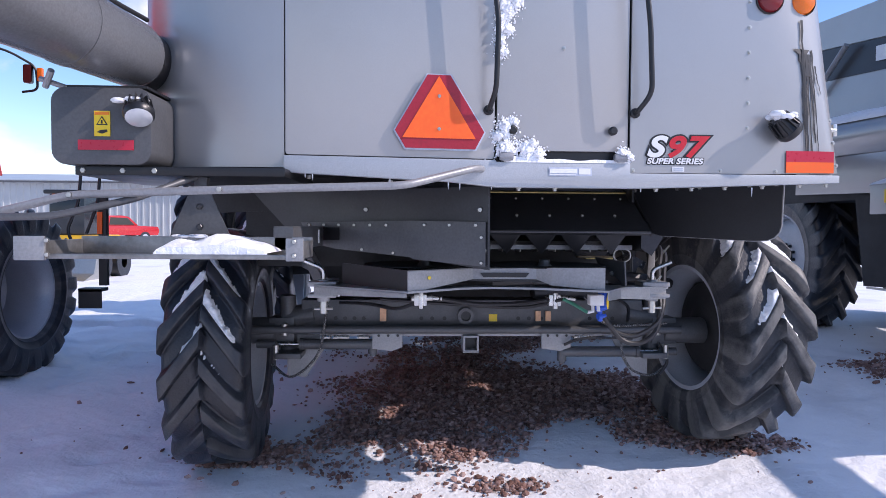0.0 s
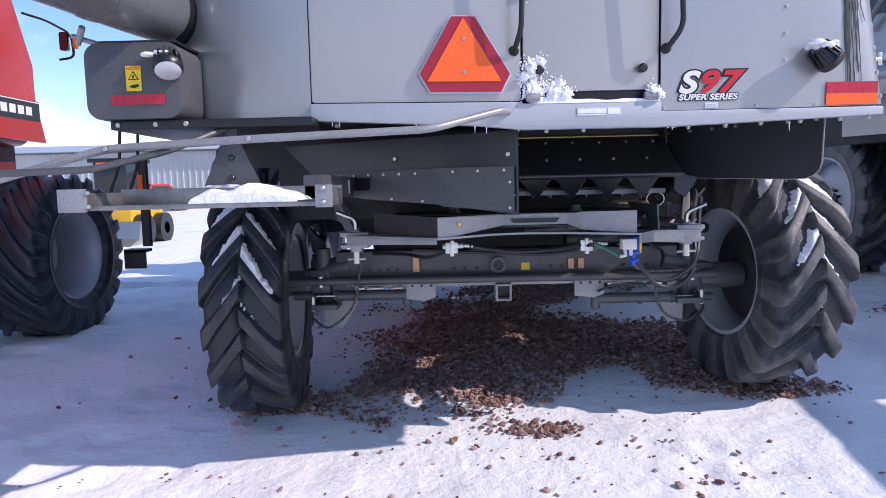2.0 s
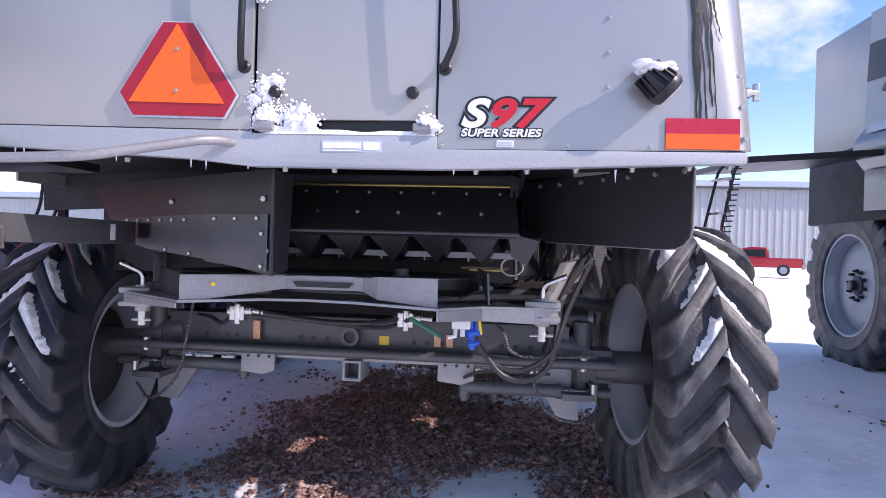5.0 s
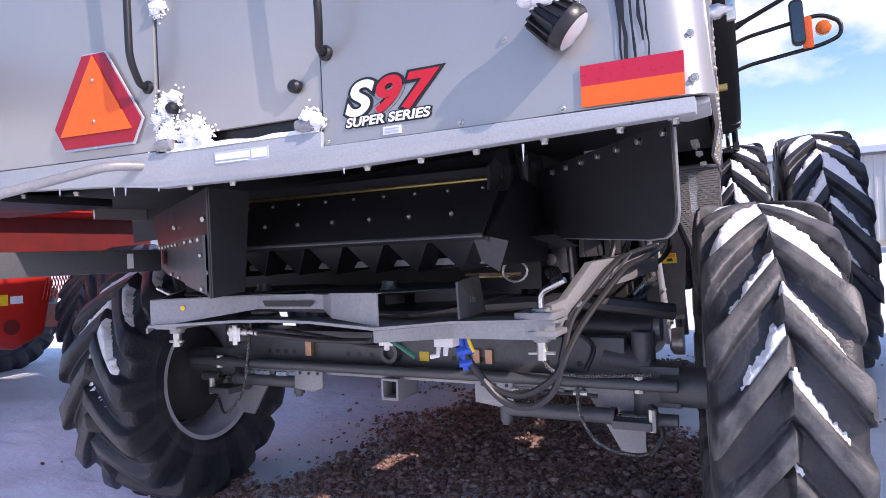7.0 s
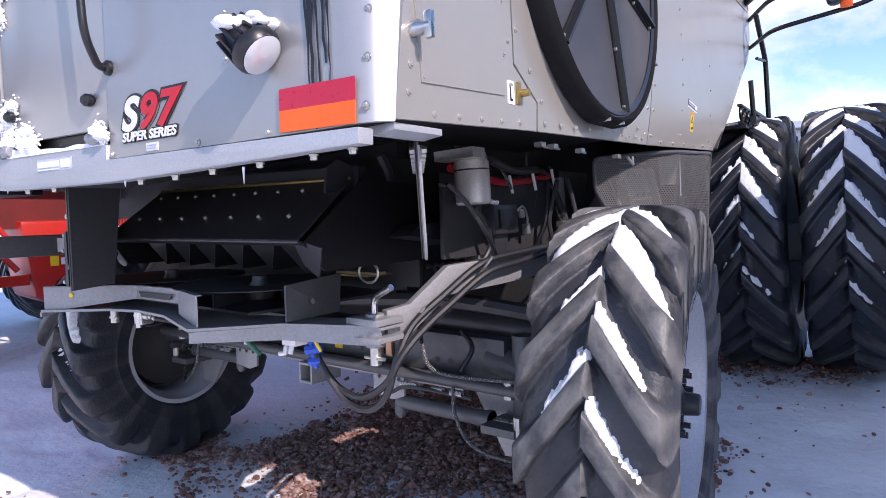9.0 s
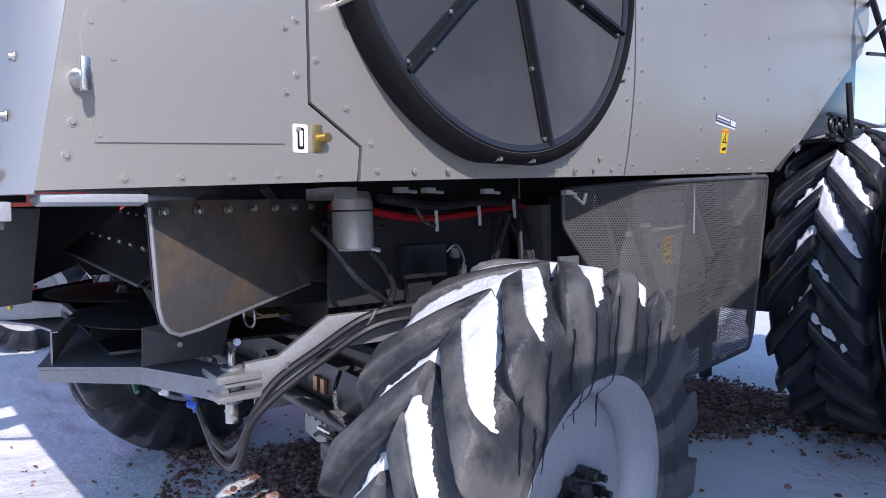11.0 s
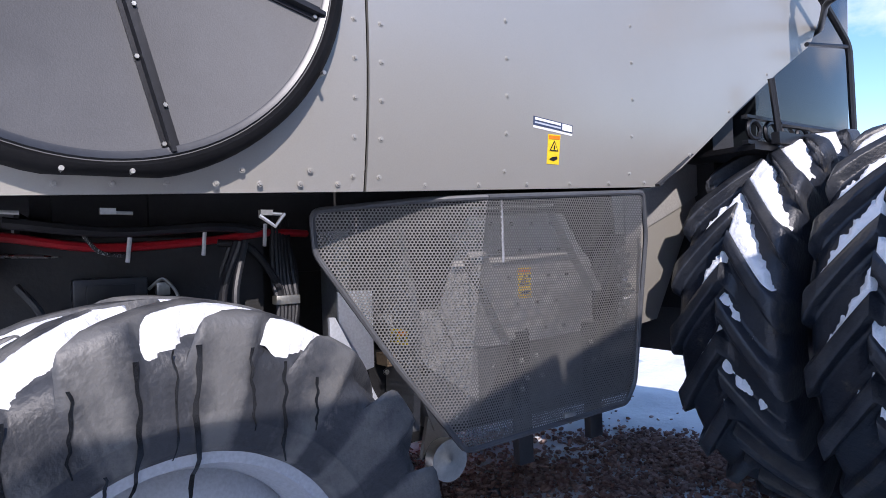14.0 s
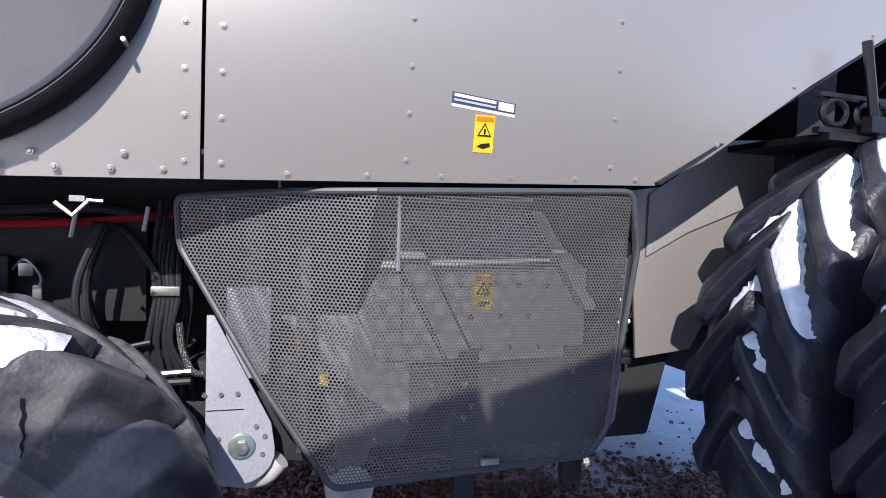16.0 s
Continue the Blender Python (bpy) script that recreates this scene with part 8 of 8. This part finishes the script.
part("red_links", Shape().tube([(-3.7, 3.9, 1.4), (-3.7, 4.3, 0.9)], 0.03, 8).tube([(-3.7, 4.1, 1.4), (-3.7, 4.35, 1.05)], 0.025, 8).box(-3.8, -3.7, 3.6, 4.4, 0.75, 0.85), red_machine, red)
part("front_axle", Shape().box(-6.2, -3.5, 5.6, 5.9, 0.6, 0.85), dark_red, red)
part("rear_axle", Shape().box(-5.8, -3.8, 3.45, 3.65, 0.45, 0.6), dark_red, red)
mir = part("mirror_bar", Shape().tube(bend([(RXX, 6.2, 2.98), (-3.5, 6.4, 2.96), (-3.32, 6.5, 2.85), (-3.30, 6.5, 2.62), (-3.45, 6.5, 2.6)], 0.06), 0.012, 8), black_paint, red)
part("mirror", Shape().prism(rounded(-3.42, -3.34, 2.68, 2.86, 0.02), "y", 6.46, 6.5), mirror_glass, mir)
part("marker_lamp", Shape().box(-3.29, -3.24, 6.46, 6.5, 2.70, 2.83), lens_amber, mir, bevel=0.01)

# ---- yard and distance ----
def clad_wall(x0, x1, y, z0, z1, pitch):
    s = Shape()
    xs, n = [], int((x1 - x0) / pitch)
    for i in range(n):
        a = x0 + i * pitch
        xs += [(a, y), (a + pitch * 0.62, y), (a + pitch * 0.70, y - 0.05), (a + pitch * 0.92, y - 0.05)]
    xs.append((x1, y))
    s.loft([[(x, yy, z0) for x, yy in xs], [(x, yy, z1) for x, yy in xs]])
    return s


ware = thing("warehouse", (12, 52, 0), "long white corrugated metal warehouse across the snowy yard", "building")
part("wall", clad_wall(-11, 50, 52, -0.5, 6.5, 0.55), metal_wall, ware, "white corrugated cladding", smooth=0)
part("end_wall", Shape().box(-11, -10.95, 52, 70, -0.5, 6.5), metal_wall, ware)
part("roof", Shape().prism([(51.6, 6.5), (61, 8.0), (70.4, 6.5), (70.4, 6.62), (61, 8.12), (51.6, 6.66)], "x", -11.4, 50.4), metal_roof, ware, "low-pitched metal roof")
part("gutter", Shape().box(-11.4, 50.4, 51.45, 51.62, 6.42, 6.58), frame_grey, ware, "dark gutter line")
part("base_band", Shape().box(-11, 50, 51.9, 51.94, -0.5, 0.75), material("tan_base", (0.40, 0.36, 0.30), 0.7, 0, 0.2, 1.0), ware)
part("roof_vent", Shape().tube([(2.0, 55, 6.9), (2.0, 55, 7.7)], 0.25, 12), frame_grey, ware)
shed = thing("warehouse", (-36, 50, 0), "lower white corrugated metal shed across the yard", "building")
part("wall", clad_wall(-64, -13.2, 50, -0.5, 4.55, 0.5), metal_wall, shed, "white corrugated cladding", smooth=0)
part("roof", Shape().prism([(49.6, 4.5), (58, 5.6), (66, 4.5), (66, 4.62), (58, 5.72), (49.6, 4.66)], "x", -64.4, -13.0), metal_roof, shed)
part("gutter", Shape().box(-64.4, -13, 49.45, 49.62, 4.45, 4.58), frame_grey, shed)


def pickup(x, y, turn, paint, label):
    """A crew-cab pickup truck, nose towards its own +y."""
    t = thing("pickup_truck", (0, 0, 0), label, "pickup truck", "pickup trucks parked by the buildings")
    body = Shape().prism([(-2.8, 0.55), (2.75, 0.5), (2.85, 0.85), (2.75, 1.12), (1.35, 1.18), (-2.85, 1.18)], "x", -0.95, 0.95)
    part("body", body, paint, t, bevel=0.05)
    part("cab", Shape().prism([(-0.95, 1.18), (1.35, 1.18), (0.65, 1.80), (0.2, 1.88), (-0.75, 1.86)], "x", -0.82, 0.82), paint, t, bevel=0.06)
    for d in (-1, 1):
        part("side_window", Shape().prism([(-0.75, 1.24), (1.05, 1.24), (0.55, 1.70), (-0.65, 1.74)], "x", d * 0.825 - 0.01, d * 0.825 + 0.01), dark_glass, t)
        for yy in (1.75, -1.75):
            w = part("wheel", Shape().lathe([(d * 0.70, 0.2), (d * 0.70, 0.38), (d * 0.96, 0.38), (d * 0.96, 0.22), (d * 0.93, 0.0)], "x", 24, Matrix.Translation((0, yy, 0.38))), rubber, t)
            part("rim", Shape().lathe([(d * 0.965, 0.23), (d * 0.955, 0.0)], "x", 18, Matrix.Translation((0, yy, 0.38))), rim_grey, w)
        part("tail_lamp", Shape().box(d * 0.86 - 0.07, d * 0.86 + 0.07, -2.87, -2.84, 0.85, 1.14), lens_red, t)
    part("rear_window", Shape().prism([(-0.68, 1.30), (0.68, 1.30), (0.62, 1.74), (-0.62, 1.74)], "y", -0.90, -0.86), dark_glass, t)
    part("windscreen", Shape().sheet([(-0.74, 1.34, 1.22), (0.74, 1.34, 1.22), (0.66, 0.72, 1.77), (-0.66, 0.72, 1.77)], 0.02), dark_glass, t)
    part("tailgate", Shape().box(-0.76, 0.76, -2.875, -2.85, 0.72, 1.15), paint, t, bevel=0.01)
    part("bumper", Shape().box(-0.95, 0.95, -2.98, -2.84, 0.45, 0.62), zinc, t, bevel=0.03)
    part("plate_bar", Shape().box(-0.15, 0.15, -2.99, -2.982, 0.5, 0.6), decal_white, t)
    t.location, t.rotation_euler = (x, y, 0.05), (0, 0, radians(turn))
    return t


pickup(-20.3, 44.5, -35, car_red, "red crew-cab pickup truck parked by the shed")
pickup(6.4, 46, 4, car_grey, "dark grey pickup truck parked by the warehouse")
pickup(10.0, 46.5, 0, car_white, "silver pickup truck parked by the warehouse")
pickup(17.2, 46, 70, car_red, "red pickup truck parked at the end of the row")
pickup(3.3, 47, 0, car_grey, "dark pickup truck half hidden behind the tyres")

ldr = thing("skid_loader", (-7.6, 15.5, 0), "yellow and black skid loader standing on the snow", "skid loader")
part("body", Shape().box(-8.2, -7.1, 14.9, 16.6, 0.35, 1.05), yellow_machine, ldr, bevel=0.05)
part("cab", Shape().box(-8.05, -7.25, 15.1, 16.1, 1.05, 2.0), dark_glass, ldr, bevel=0.04)
part("cab_roof", Shape().box(-8.12, -7.18, 15.0, 16.2, 2.0, 2.1), black_paint, ldr, bevel=0.03)
part("lamp_bar", Shape().box(-7.9, -7.4, 14.98, 15.02, 1.92, 2.0), lens_amber, ldr)
for x in (-8.35, -7.0):
    for y in (15.25, 16.25):
        part("wheel", Shape().lathe([(x - 0.13, 0.15), (x - 0.13, 0.38), (x + 0.13, 0.38), (x + 0.13, 0.15)], "x", 20, Matrix.Translation((0, y, 0.38))), rubber, ldr)
part("bucket", Shape().prism([(14.1, 0.05), (14.9, 0.05), (14.9, 0.6), (14.75, 0.6), (14.6, 0.2)], "x", -8.4, -6.8), zinc, ldr, bevel=0.01)
# low bank of ploughed snow before the warehouse
random.seed(2)
rows = []
for i in range(120):
    x = -70 + 140 * i / 119
    h = 0.35 + 0.5 * max(0, noise.noise((x * 0.13, 3, 1)) + 0.2)
    rows.append([(x, 48.6, -0.3), (x, 49.0, h * 0.7), (x, 49.6, h), (x, 50.4, h * 0.7), (x, 51.0, -0.3)] if x > -12 else [(x, 46.6, -0.3), (x, 47.0, h * 0.5), (x, 47.6, h * 0.7), (x, 48.4, h * 0.5), (x, 49.0, -0.3)])
single("snow_bank", Shape().loft(rows), snow, "low bank of ploughed snow along the far buildings", "snow", kind="stuff", smooth=80)
